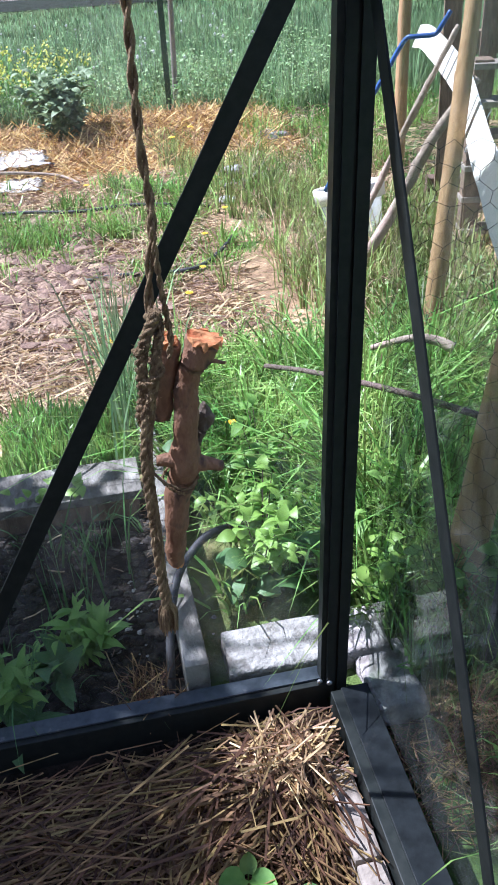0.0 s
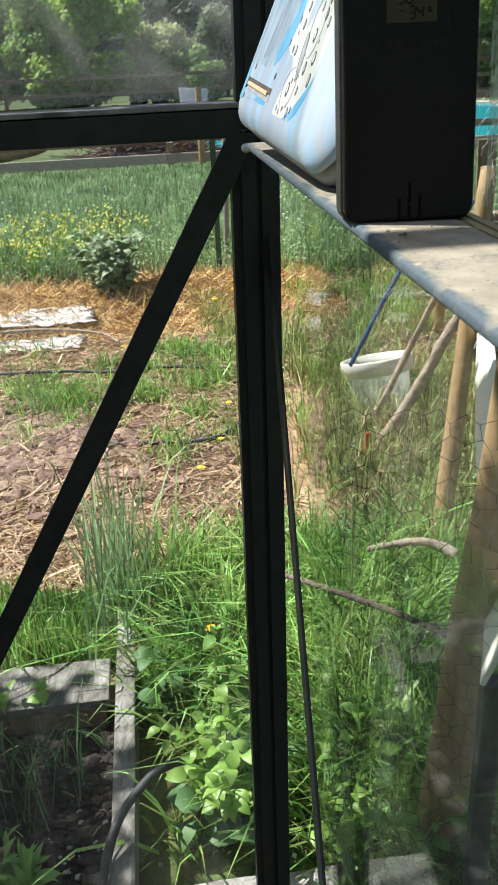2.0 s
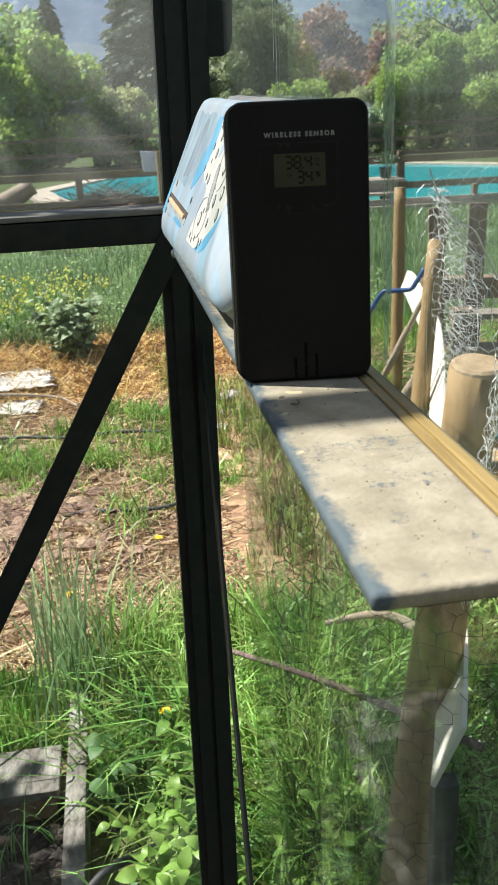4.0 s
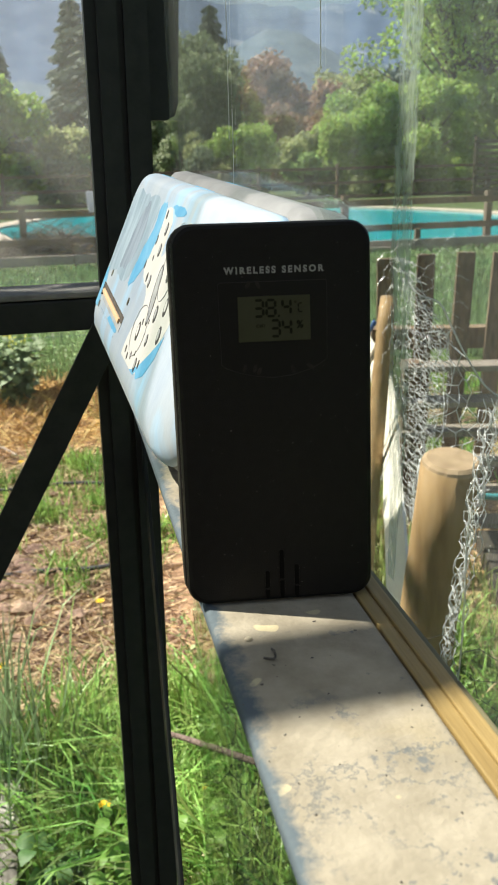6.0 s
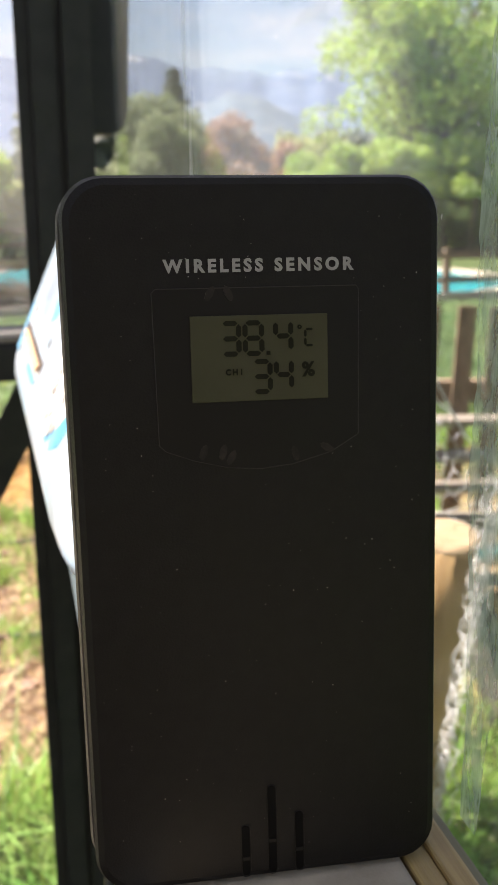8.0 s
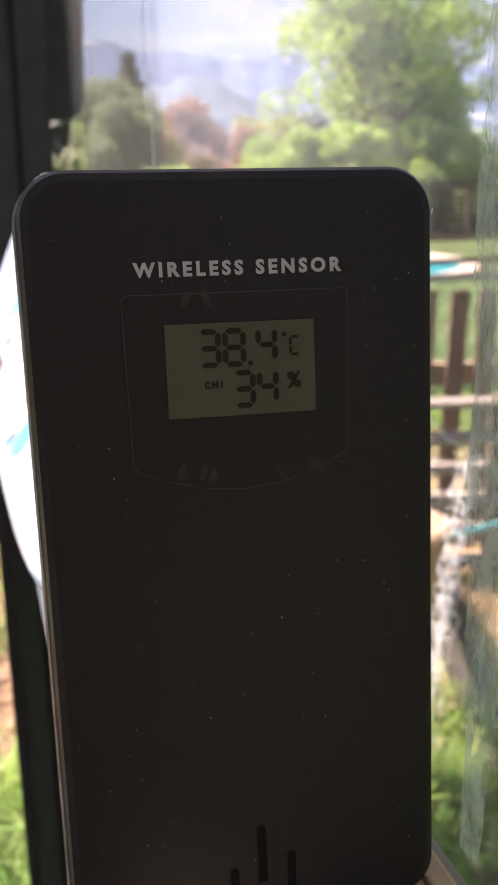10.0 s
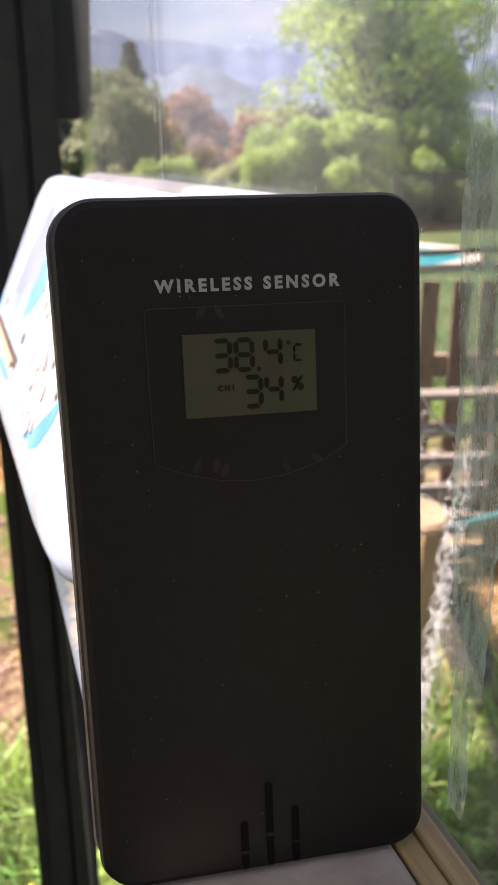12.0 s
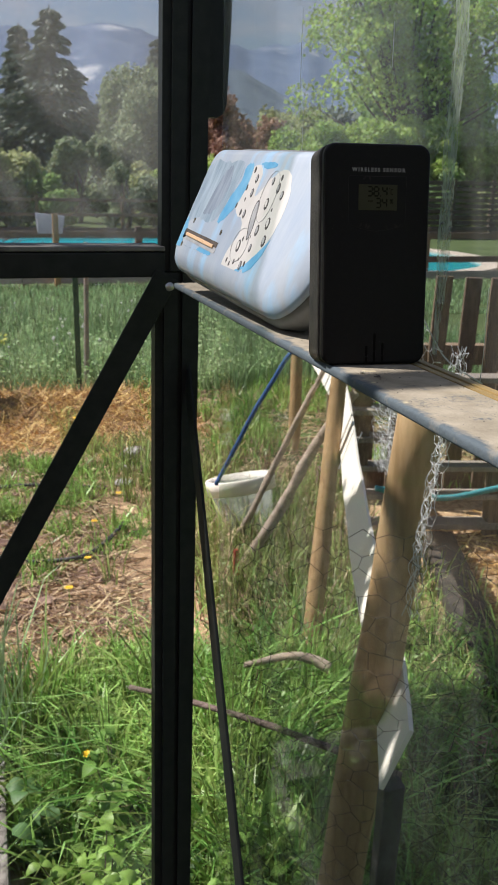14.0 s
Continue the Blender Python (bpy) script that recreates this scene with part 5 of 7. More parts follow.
def tufted(place, per=14, spread=0.022):
    """Gathers blades into tufts that splay outwards."""
    state = {"left": 0}
    def tuft(rnd):
        if state["left"] <= 0:
            state["left"] = rnd.randint(per // 2, per)
            state["at"] = place(rnd)
            state["k"] = rnd.uniform(0.55, 1.25)
        state["left"] -= 1
        x, y, k = state["at"]
        a, r = rnd.uniform(0, 6.283), abs(rnd.gauss(0, spread))
        return x + r * math.cos(a), y + r * math.sin(a), k * state["k"], a
    return tuft


blades("grass", 11000, tufted(clumped(0.16, 1.6, 1.28, 2.30, 4, -0.35, 0.03)), (0.07, 0.19), (0.0022, 0.0056), GRASS, "lush green grass growing close to the glass", 21, 0.8)
blades("grass", 1300, clumped(0.12, 0.60, 1.65, 2.15, 5, -0.2), (0.12, 0.26), (0.0025, 0.0050), GRASS, "long arching grass behind the shrub", 55, 0.9)
blades("grass", 5200, tufted(clumped(0.46, 1.05, 1.12, 2.1, 4, -0.4), 12, 0.03), (0.12, 0.27), (0.0020, 0.0046), GRASS, "long lush grass round the thick stake", 58, 0.9)
blades("grass", 2600, tufted(clumped(0.47, 1.3, 0.55, 1.30, 4, -0.3)), (0.08, 0.26), (0.0018, 0.0045), GRASS, "grass pressed close to the side glass", 56, 0.6)
blades("grass", 3000, clumped(-0.5, 0.10, 1.82, 2.15, 5, -0.2), (0.05, 0.14), (0.0015, 0.0035), GRASS, "tall grass tufts behind the bed board", 22, 0.35)
blades("grass", 7500, tufted(clumped(0.78, 1.6, 2.3, 4.6, 2.2, 0.0, 0.11), 16, 0.03), (0.06, 0.21), (0.002, 0.004), DRYGRASS, "rough grass between the stakes and the beds", 23)
blades("grass", 2600, tufted(clumped(-0.9, 0.75, 2.9, 4.45, 2.6, 0.12, 0.06), 18, 0.035), (0.04, 0.13), (0.002, 0.004), GRASS, "patches of short grass on the trodden soil", 24, 0.7)
blades("grass", 4200, tufted(clumped(1.2, 3.0, 1.0, 2.15, 3, -0.2), 16, 0.03), (0.08, 0.22), (0.002, 0.004), DRYGRASS, "grass on the far side of the stakes", 25)
blades("grass", 800, tufted(clumped(0.45, 1.4, 4.5, 5.2, 3, 0.0), 18, 0.035), (0.06, 0.16), (0.002, 0.004), DRYGRASS, "grass tufts before the straw mulch", 26)
blades("meadow_grass", 52000, tufted(clumped(-3.2, 4.5, 5.75, 9.0, 1.3, -0.6), 22, 0.07), (0.10, 0.27), (0.002, 0.005), MEADOW, "tall meadow grass behind the straw mulch", 27, 0.3)
blades("meadow_grass", 26000, clumped(-3.6, 9.0, 9.0, 12.2, 1.0, -0.7), (0.05, 0.11), (0.005, 0.010), MEADOW, "tall meadow grass before the fence", 28, 0.3)
straws("straw_mulch", 22000, lambda r: (r.uniform(-1.6, 1.3), r.gauss(5.35, 0.33)), ground_at, (0.05, 0.20), (0.0014, 0.003), STRAW_OUT, "golden straw mulch banked along the bed", "straw", 31, 0.3)
straws("chip_litter", 8200, lambda r: (r.uniform(-0.9, 0.60), 2.2 + 2.4 * r.random() ** 1.3), ground_at, (0.03, 0.17), (0.001, 0.0030), CHIPS, "pale straw and wood chips on trodden soil", "litter", 32, 0.15)
straws("chip_litter", 2500, lambda r: (r.uniform(1.6, 3.4), r.uniform(2.2, 3.2)), ground_at, (0.03, 0.14), (0.0015, 0.004), STRAW_OUT, "straw litter beside the compost pallets", "litter", 33, 0.15)
for tx, ty, tn in ((-0.37, 3.85, 150), (-0.25, 3.62, 170), (-0.14, 3.72, 120), (0.14, 3.65, 190), (0.34, 4.21, 230), (0.41, 3.70, 130), (0.35, 3.41, 110), (0.24, 3.02, 70), (0.46, 3.85, 120), (0.20, 4.35, 120), (-0.05, 4.10, 90)):
    blades("grass_tuft", tn, lambda r, cx=tx, cy=ty: (r.gauss(cx, 0.055), r.gauss(cy, 0.045), 1.0), (0.05, 0.13), (0.0022, 0.0045), GRASS, "small bright grass tuft on trodden soil", tn, 0.8)
blades("dry_grass", 1800, clumped(0.72, 1.6, 1.5, 4.4, 4, -0.3), (0.07, 0.24), (0.001, 0.0025), CHIPS, "dry bleached blades standing in the grass", 29, 0.9)
straws("chip_litter", 3600, lambda r: (r.uniform(0.9, 3.0), r.uniform(3.5, 5.8)), ground_at, (0.04, 0.18), (0.0014, 0.0032), CHIPS, "pale straw and wood chips on trodden soil", "litter", 37, 0.2)
blades("grass", 4500, clumped(1.0, 3.2, 3.4, 5.8, 2.4, 0.02), (0.05, 0.2), (0.002, 0.004), GRASS, "patches of rough grass by the compost pallets", 30, 0.6)
straws("dry_grass_tuft", 160, lambda r: (r.gauss(-0.015, 0.025), r.gauss(1.08, 0.025)), lambda x, y: 0.01, (0.04, 0.11), (0.0006, 0.0012), STRAW_IN, "dry grass tuft against the base rail", "grass", 34, 0.8)
straws("bed_litter", 45, lambda r: (r.uniform(-0.45, 0.06), r.uniform(1.06, 1.62)), ground_at, (0.01, 0.05), (0.0008, 0.002), CHIPS, "twigs and shell bits on dark bed soil", "litter", 35, 0.1)


straws("corner_litter", 420, lambda r: (r.uniform(0.40, 0.62), r.uniform(0.72, 1.0)), ground_at, (0.03, 0.12), (0.0008, 0.0016), STRAW_IN, "dry straw litter outside the corner", "litter", 36, 0.3)


def clods(name, count, region, size, material, label, seed):
    rnd = random.Random(seed)
    bm = bmesh.new()
    bmesh.ops.create_icosphere(bm, subdivisions=1, radius=1.0)
    bv = [v.co.copy() for v in bm.verts]
    bf = [tuple(v.index for v in f.verts) for f in bm.faces]
    bm.free()
    verts, faces = [], []
    for _ in range(count):
        x, y = region(rnd)
        s = rnd.uniform(*size) * rnd.uniform(0.5, 1.0)
        c = Vector((x, y, ground_at(x, y) + s * 0.15))
        i0, k = len(verts), rnd.uniform(0, 50)
        for v in bv:
            f = 1 + 0.55 * noise.noise(v * 1.3 + Vector((k, k * 0.7, 0)))
            verts.append((c.x + v.x * s * f * 1.2, c.y + v.y * s * f, c.z + v.z * s * f * 0.7))
        faces += [tuple(i + i0 for i in f) for f in bf]
    return tagged(new(name, soup(name, verts, faces, material)), label, "soil", kind="stuff")


CLOD = mat("dry_clods", (0.16, 0.10, 0.072), (0.35, 0.235, 0.17), 0.95, 0, 40, bump=0.6, bump_scale=90, island=0.3)
clods("soil_clods", 1300, lambda r: (r.gauss(-0.30, 0.22), r.gauss(3.22, 0.28)), (0.010, 0.046), CLOD, "dry brown soil clods on the bed", 91)
clods("soil_clods", 500, lambda r: (r.uniform(-0.7, 0.5), r.uniform(2.4, 4.4)), (0.005, 0.020), CLOD, "dry brown soil crumbs on trodden ground", 92)
# clods share that near-black soil colour, shade included
BEDCLOD = mat("shade_dark_bed_soil", (0.012, 0.010, 0.008), (0.050, 0.040, 0.032), 0.95, 0, 60, bump=0.6, bump_scale=120, island=0.5)
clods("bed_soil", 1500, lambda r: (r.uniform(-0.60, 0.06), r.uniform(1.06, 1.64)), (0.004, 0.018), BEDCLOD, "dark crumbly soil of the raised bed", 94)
# weeds take the dark leaf colour to deepen the bed's shade
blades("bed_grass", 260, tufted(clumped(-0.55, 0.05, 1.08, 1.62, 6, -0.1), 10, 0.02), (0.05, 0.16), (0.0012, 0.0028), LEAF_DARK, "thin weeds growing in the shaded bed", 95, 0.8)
SHELLS = mat("pale_pebbles", (0.24, 0.225, 0.20), (0.48, 0.46, 0.42), 0.8, 0, 60, island=0.4)
clods("bed_pebbles", 80, lambda r: (r.gauss(0.0, 0.06), r.gauss(1.31, 0.06)), (0.002, 0.008), SHELLS, "small pale pebbles on dark bed soil", 93)


# ---- leafy plants ----
KALE = mat("grey_green_leaves", (0.17, 0.26, 0.13), (0.32, 0.42, 0.23), 0.6, 0, 18, island=0.3, translucent=0.25)
def leaf_mesh(name, long, wide, material, fold=0.18, lobes=0.0):
    bm = bmesh.new()
    n = 6
    rows = []
    for i in range(n + 1):
        s = i / n
        w = wide * (math.sin(math.pi * s ** 0.75) ** 0.8 if 0 < s < 1 else 0.02) * (1 + lobes * math.cos(9 * s))
        z = 0.15 * long * math.sin(math.pi * s) - 0.25 * long * s * s
        rows.append([bm.verts.new((-w, s * long, z + fold * w)), bm.verts.new((0, s * long, z)), bm.verts.new((w, s * long, z + fold * w))])
    for a, b in zip(rows, rows[1:]):
        for k in (0, 1):
            bm.faces.new((a[k], a[k + 1], b[k + 1], b[k]))
    return finish(bm, name, material, True)


YOUNG = mat("young_shrub_leaves", (0.22, 0.42, 0.07), (0.36, 0.58, 0.13), 0.45, 0, 18, island=0.3, translucent=0.4)
LEAVES = {"small": leaf_mesh("leaf", 0.036, 0.0125, YOUNG), "mid": leaf_mesh("leaf", 0.044, 0.0135, LEAF), "wide": leaf_mesh("leaf", 0.056, 0.024, LEAF_DARK, 0.1, 0.06), "dock": leaf_mesh("leaf", 0.060, 0.0078, LEAF, 0.25, 0.25), "rosette": leaf_mesh("leaf", 0.085, 0.018, LEAF_DARK, 0.25, 0.1), "cabbage": leaf_mesh("leaf", 0.074, 0.021, KALE, 0.2, 0.12)}


def leafy(name, at, label, stems, per, kind_of_leaf, height, spread, seed, up=0.3, stem_mat=None):
    """A plant: thin stems with leaves of their own along them."""
    rnd = random.Random(seed)
    t = thing(name, label, "plant", at)
    for _ in range(stems):
        a = rnd.uniform(0, 6.283)
        h, r = height * rnd.uniform(0.6, 1.0), spread * rnd.uniform(0.2, 1.0)
        pts = curve_pts([(0, 0, 0), (r * 0.35 * math.cos(a), r * 0.35 * math.sin(a), h * 0.55), (r * math.cos(a), r * math.sin(a), h)], 8)
        if stem_mat:
            part("stem", tube(pts, [0.0024 - 0.0002 * i for i in range(8)], 5), stem_mat, t)
        for k in range(per):
            p = pts[min(7, 1 + int(k * 7 / per) + rnd.randint(0, 1))]
            lf = new("leaf", LEAVES[kind_of_leaf])
            lf.parent = t
            s = rnd.uniform(0.65, 1.15)
            lf.matrix_local = Matrix.Translation(p) @ pose(0, 0, 0, 0, 0, rnd.uniform(0, 360)) @ pose(0, 0, 0, math.degrees(rnd.gauss(up, 0.3)), rnd.gauss(0, 20), 0) @ Matrix.Scale(s, 4)
    return t


leafy("shrub", (0.262, 1.315, -0.01), "young shrub with fresh light green pointed leaves", 16, 15, "small", 0.30, 0.12, 41, 0.25, BARK)
leafy("shrub", (0.33, 1.62, -0.01), "young shrub with fresh light green pointed leaves", 9, 9, "mid", 0.26, 0.13, 42, 0.2, BARK)
leafy("bindweed", (0.17, 1.62, 0.0), "broad dark green heart-leaved weed by the plank", 8, 4, "wide", 0.18, 0.10, 43, 0.0)
leafy("bindweed", (0.24, 1.30, 0.0), "broad dark green heart-leaved weed by the plank", 6, 4, "wide", 0.13, 0.09, 44, 0.0)
leafy("bindweed", (0.40, 1.40, 0.0), "broad leaved green weed behind the corner post", 7, 4, "wide", 0.16, 0.10, 45, 0.0)
leafy("weed", (0.52, 1.35, 0.0), "mixed bright green weed close to the side glass", 9, 6, "mid", 0.22, 0.16, 46, 0.2, LEAF_DARK)
leafy("weed", (0.46, 1.75, 0.0), "mixed bright green weed close to the side glass", 8, 6, "mid", 0.20, 0.16, 47, 0.2, LEAF_DARK)
leafy("dock", (-0.17, 1.16, 0.0), "low rosette of long green dock leaves on dark soil", 3, 5, "rosette", 0.05, 0.04, 48, 0.75)
leafy("dock", (-0.23, 1.07, 0.0), "low rosette of long green dock leaves on dark soil", 3, 4, "rosette", 0.04, 0.04, 49, 0.75)
leafy("dock", (-0.12, 1.22, 0.0), "bushy rosette of bright green dock leaves on dark soil", 14, 8, "dock", 0.10, 0.07, 62, 0.75)
leafy("dock", (-0.26, 1.13, 0.0), "bushy rosette of bright green dock leaves on dark soil", 14, 8, "dock", 0.09, 0.08, 63, 0.75)
leafy("vine_sprout", (-0.20, 1.66, 0.085), "green leaf sprout over the sunlit board", 3, 3, "small", 0.05, 0.09, 50, 0.1)
leafy("vine_sprout", (-0.10, 1.66, 0.085), "green leaf sprout over the sunlit board", 2, 3, "small", 0.05, 0.05, 51, 0.1)
leafy("weed", (0.56, 1.10, 0.0), "leafy weed with pointed leaves against the side glass", 8, 6, "mid", 0.26, 0.12, 57, 0.25, LEAF_DARK)
leafy("weed", (0.47, 1.18, 0.0), "leafy weed with pointed leaves against the side glass", 6, 6, "small", 0.24, 0.10, 58, 0.25, LEAF_DARK)
leafy("weed", (0.66, 1.35, 0.0), "leafy weed with pointed leaves beside the stake", 7, 6, "mid", 0.22, 0.13, 59, 0.25, LEAF_DARK)
leafy("seedling", (0.158, 0.632, -0.02), "small round-leaved green seedling in the straw", 3, 2, "wide", 0.055, 0.035, 52, 0.1)
for x, y, s, k in ((-0.10, 5.38, 1.0, 60), (0.05, 5.36, 0.85, 61), (-0.02, 5.28, 0.6, 62)):
    t = leafy("kale_plant", (x, y, ground_at(x, y) - 0.01), "bushy grey-green kale plant growing in straw mulch", 20, 13, "cabbage", 0.43 * s, 0.22 * s, k, 0.45)
# dark leaf colour again, carrying the shade in the bed
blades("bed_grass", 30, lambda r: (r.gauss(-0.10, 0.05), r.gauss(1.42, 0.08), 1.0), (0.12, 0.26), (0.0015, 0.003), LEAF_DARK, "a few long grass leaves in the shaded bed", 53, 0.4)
blades("bed_grass", 120, lambda r: (r.gauss(0.06, 0.04), r.gauss(2.05, 0.12), 1.0), (0.3, 0.5), (0.002, 0.004), MEADOW, "tall blue-green grass clump beside the plank", 54, 0.25)


def flower(at, r, tall, seed):
    rnd = random.Random(seed)
    t = thing("dandelion", "yellow dandelion in the grass", "flower", at, "dandelions")
    part("stalk", tube([(0, 0, -tall), (0, 0, 0)], 0.0012, 5), LEAF, t)
    bm = bmesh.new()
    for ring, n in ((1.0, 18), (0.65, 14), (0.35, 8)):
        for k in range(n):
            a = 6.283 * k / n + rnd.uniform(-0.1, 0.1)
            d = Vector((math.cos(a), math.sin(a), 0.15 + (1 - ring) * 0.8)).normalized()
            s = Vector((-math.sin(a), math.cos(a), 0)) * r * 0.13
            o = d * r * ring
            vs = [bm.verts.new(p) for p in (-s * 0.5, s * 0.5, o * 0.7 + s, o, o * 0.7 - s)]
            bm.faces.new((vs[0], vs[1], vs[2], vs[3], vs[4]))
    part("head", bm, PETAL, t)


for x, y, z, r, k in ((0.285, 1.745, 0.17, 0.015, 1), (0.33, 2.75, 0.09, 0.016, 2), (0.04, 2.45, 0.09, 0.016, 3), (0.55, 4.75, 0.14, 0.02, 4), (0.68, 4.95, 0.14, 0.02, 5), (0.05, 4.15, 0.10, 0.016, 6), (0.42, 3.0, 0.08, 0.014, 7), (0.62, 3.6, 0.1, 0.016, 8), (0.48, 3.3, 0.1, 0.015, 9)):
    flower((x, y, z), r, z + 0.02, k)
rnd = random.Random(5)
for x, y, h in ((-0.62, 5.9, 0.42), (-0.45, 5.95, 0.45), (-0.28, 5.85, 0.38), (-0.36, 6.1, 0.45), (-0.8, 6.0, 0.4), (-0.12, 6.0, 0.36), (-0.55, 5.75, 0.34), (-0.22, 6.3, 0.46), (0.10, 6.15, 0.40)):
    t = thing("mustard_plant", "green mustard plant with pale yellow flower heads", "plant", (x, y, 0.0), "flowering mustard")
    bms, bmf = bmesh.new(), bmesh.new()
    for _ in range(14):
        a, r = rnd.uniform(0, 6.283), rnd.uniform(0.02, 0.18)
        top = Vector((r * math.cos(a), r * math.sin(a), h * rnd.uniform(0.6, 1.05)))
        tube(curve_pts([(0, 0, 0), (top.x * 0.4, top.y * 0.4, top.z * 0.6), top], 5), 0.002, 4, bms)
        for _ in range(6):
            c = top + Vector((rnd.gauss(0, 0.014), rnd.gauss(0, 0.014), rnd.gauss(0, 0.014)))
            q = Vector((rnd.gauss(0, 1), rnd.gauss(0, 1), rnd.gauss(0, 1))).normalized() * 0.0095
            w = q.orthogonal().normalized() * 0.0095
            bmf.faces.new([bmf.verts.new(c + d) for d in (q, w, -q, -w)])
    part("stems", bms, LEAF, t)
    part("flower_heads", bmf, MUSTARD, t, "pale yellow flowers")



def leaf_scatter(name, count, region, heights, size, material, label, seed):
    """Small pointed leaves at all angles, on weeds too fine to count."""
    rnd = random.Random(seed)
    verts, faces = [], []
    cx = cy = ch = 0.0
    for k in range(count):
        if k % 14 == 0:
            cx, cy = region(rnd)
            ch = rnd.uniform(*heights)
        c = Vector((cx + rnd.gauss(0, 0.05), cy + rnd.gauss(0, 0.05), ground_at(cx, cy) + ch * rnd.uniform(0.35, 1.0)))
        d = Vector((rnd.gauss(0, 1), rnd.gauss(0, 1), rnd.gauss(0.3, 0.5))).normalized() * rnd.uniform(*size)
        w = d.cross(Vector((rnd.gauss(0, 0.4), rnd.gauss(0, 0.4), 1))).normalized() * d.length * 0.32
        up = Vector((0, 0, -0.18 * d.length))
        i = len(verts)
        verts += [tuple(p) for p in (c, c + d * 0.5 + w, c + d + up, c + d * 0.5 - w)]
        faces.append((i, i + 1, i + 2, i + 3))
    return tagged(new(name, soup(name, verts, faces, material)), label, "weeds", kind="stuff")


WEED = mat("pale_weed_leaves", (0.20, 0.34, 0.12), (0.40, 0.52, 0.24), 0.55, 0, 6, island=0.4, translucent=0.4)
leaf_scatter("meadow_weeds", 15000, lambda r: (r.uniform(-1.9, 2.2), 5.8 + 2.6 * r.random() ** 1.5), (0.10, 0.34), (0.016, 0.036), WEED, "pale leafy weeds among the meadow grass", 141)
leaf_scatter("ground_weeds", 2200, lambda r: (r.uniform(0.45, 1.5), r.uniform(1.15, 2.6)), (0.05, 0.24), (0.008, 0.022), WEED, "fine leafy weeds in the rough grass", 142)
SEEDHEAD = mat("white_seed_heads", (0.62, 0.62, 0.58), (0.76, 0.76, 0.72), 0.9, 0, 60, translucent=0.4)
rnd = random.Random(143)
bm = bmesh.new()
for _ in range(70):
    x, y = rnd.uniform(-1.6, 1.6), rnd.uniform(6.0, 8.6)
    z, r = ground_at(x, y) + rnd.uniform(0.20, 0.34), rnd.uniform(0.008, 0.014)
    bmesh.ops.create_icosphere(bm, subdivisions=1, radius=r, matrix=pose(x, y, z))
    tube([(x, y, ground_at(x, y)), (x, y, z)], 0.0014, 4, bm)
solo("dandelion_seed_heads", bm, SEEDHEAD, "white dandelion seed heads standing in the meadow", "flowers", kind="stuff")

# ---- stakes, wire, bucket and sticks ----
def stake(name, foot, top, r0, r1, label, seed, cap=True, wood=None):
    t = thing(name, label, "stake", foot)
    d = Vector(top) - Vector(foot)
    pts = [d * (i / 14) for i in range(15)]
    pts[0] = pts[0] - d.normalized() * 0.12
    bm = tube(pts, [r0 + (r1 - r0) * i / 14 for i in range(15)], 18)
    for v in bm.verts:
        v.co += Vector((noise.noise(v.co * 14 + Vector((seed, 0, 0))), noise.noise(v.co * 14 + Vector((0, seed, 0))), 0)) * r0 * 0.10
    part("shaft", bm, wood or STAKE, t, smooth=True)
    if cap:
        bm = tube([d - d.normalized() * 0.001, d + d.normalized() * r1 * 0.10, d + d.normalized() * r1 * 0.2], [r1 * 1.02, r1 * 0.97, r1 * 0.84], 18)
        part("sawn_top", bm, STAKE_END, t, "pale sawn end")
    return t


stake("garden_stake", (0.625, 1.172, 0), (0.643, 1.0, 1.145), 0.040, 0.0290, "thick round yellow-brown wooden stake by the glass", 1)
stake("garden_stake", (0.968, 2.16, 0), (1.137, 2.40, 1.065), 0.030, 0.022, "round yellow-brown wooden stake behind the glass", 2)
stake("garden_stake", (1.70, 4.35, 0), (1.752, 4.5, 1.02), 0.034, 0.030, "upright round wooden stake beside the pallets", 3)
stake("garden_pole", (0.735, 5.95, 0), (0.765, 5.95, 1.02), 0.018, 0.016, "thin pale wooden pole at the meadow edge", 4, False, WOOD)
tp = thing("steel_fence_post", "dark green painted steel fence post in straw", "post", (0.665, 5.75, 0))
part("web", box((0, 0, 0.46), (0.006, 0.032, 0.98), 0.001), GREEN_STEEL, tp)
part("flange", box((0, -0.016, 0.46), (0.036, 0.005, 0.98), 0.001), GREEN_STEEL, tp)

STRIP = mat("cream_plastic_strip", (0.84, 0.80, 0.70), (0.92, 0.89, 0.80), 0.55, 0, 12, c3=(0.56, 0.50, 0.42), c3_scale=9, c3_pos=(0.62, 0.78), stretch=(4, 4, 1), bump=0.08, translucent=0.12)


def ribbon(points, wide, thick, n, lean=0.0):
    """An upright board or strip bent along points."""
    pts = curve_pts(points, n)
    bm = bmesh.new()
    rows = []
    for k, p in enumerate(pts):
        d = pts[min(k + 1, n - 1)] - pts[max(k - 1, 0)]
        side = d.cross(Vector((lean, 0, 1))).normalized() * thick / 2
        up = side.cross(d).normalized() * wide / 2
        rows.append([bm.verts.new(p + a) for a in (side + up, up - side, -up - side, side - up)])
    for a, b in zip(rows, rows[1:]):
        for k in range(4):
            bm.faces.new((a[k], a[(k + 1) % 4], b[(k + 1) % 4], b[k]))
    bm.faces.new(rows[0])
    bm.faces.new(rows[-1][::-1])
    bmesh.ops.recalc_face_normals(bm, faces=bm.faces[:])
    return bm


strip = thing("white_plastic_strip", "long bowed cream strip tied to the stakes behind the glass", "strip")
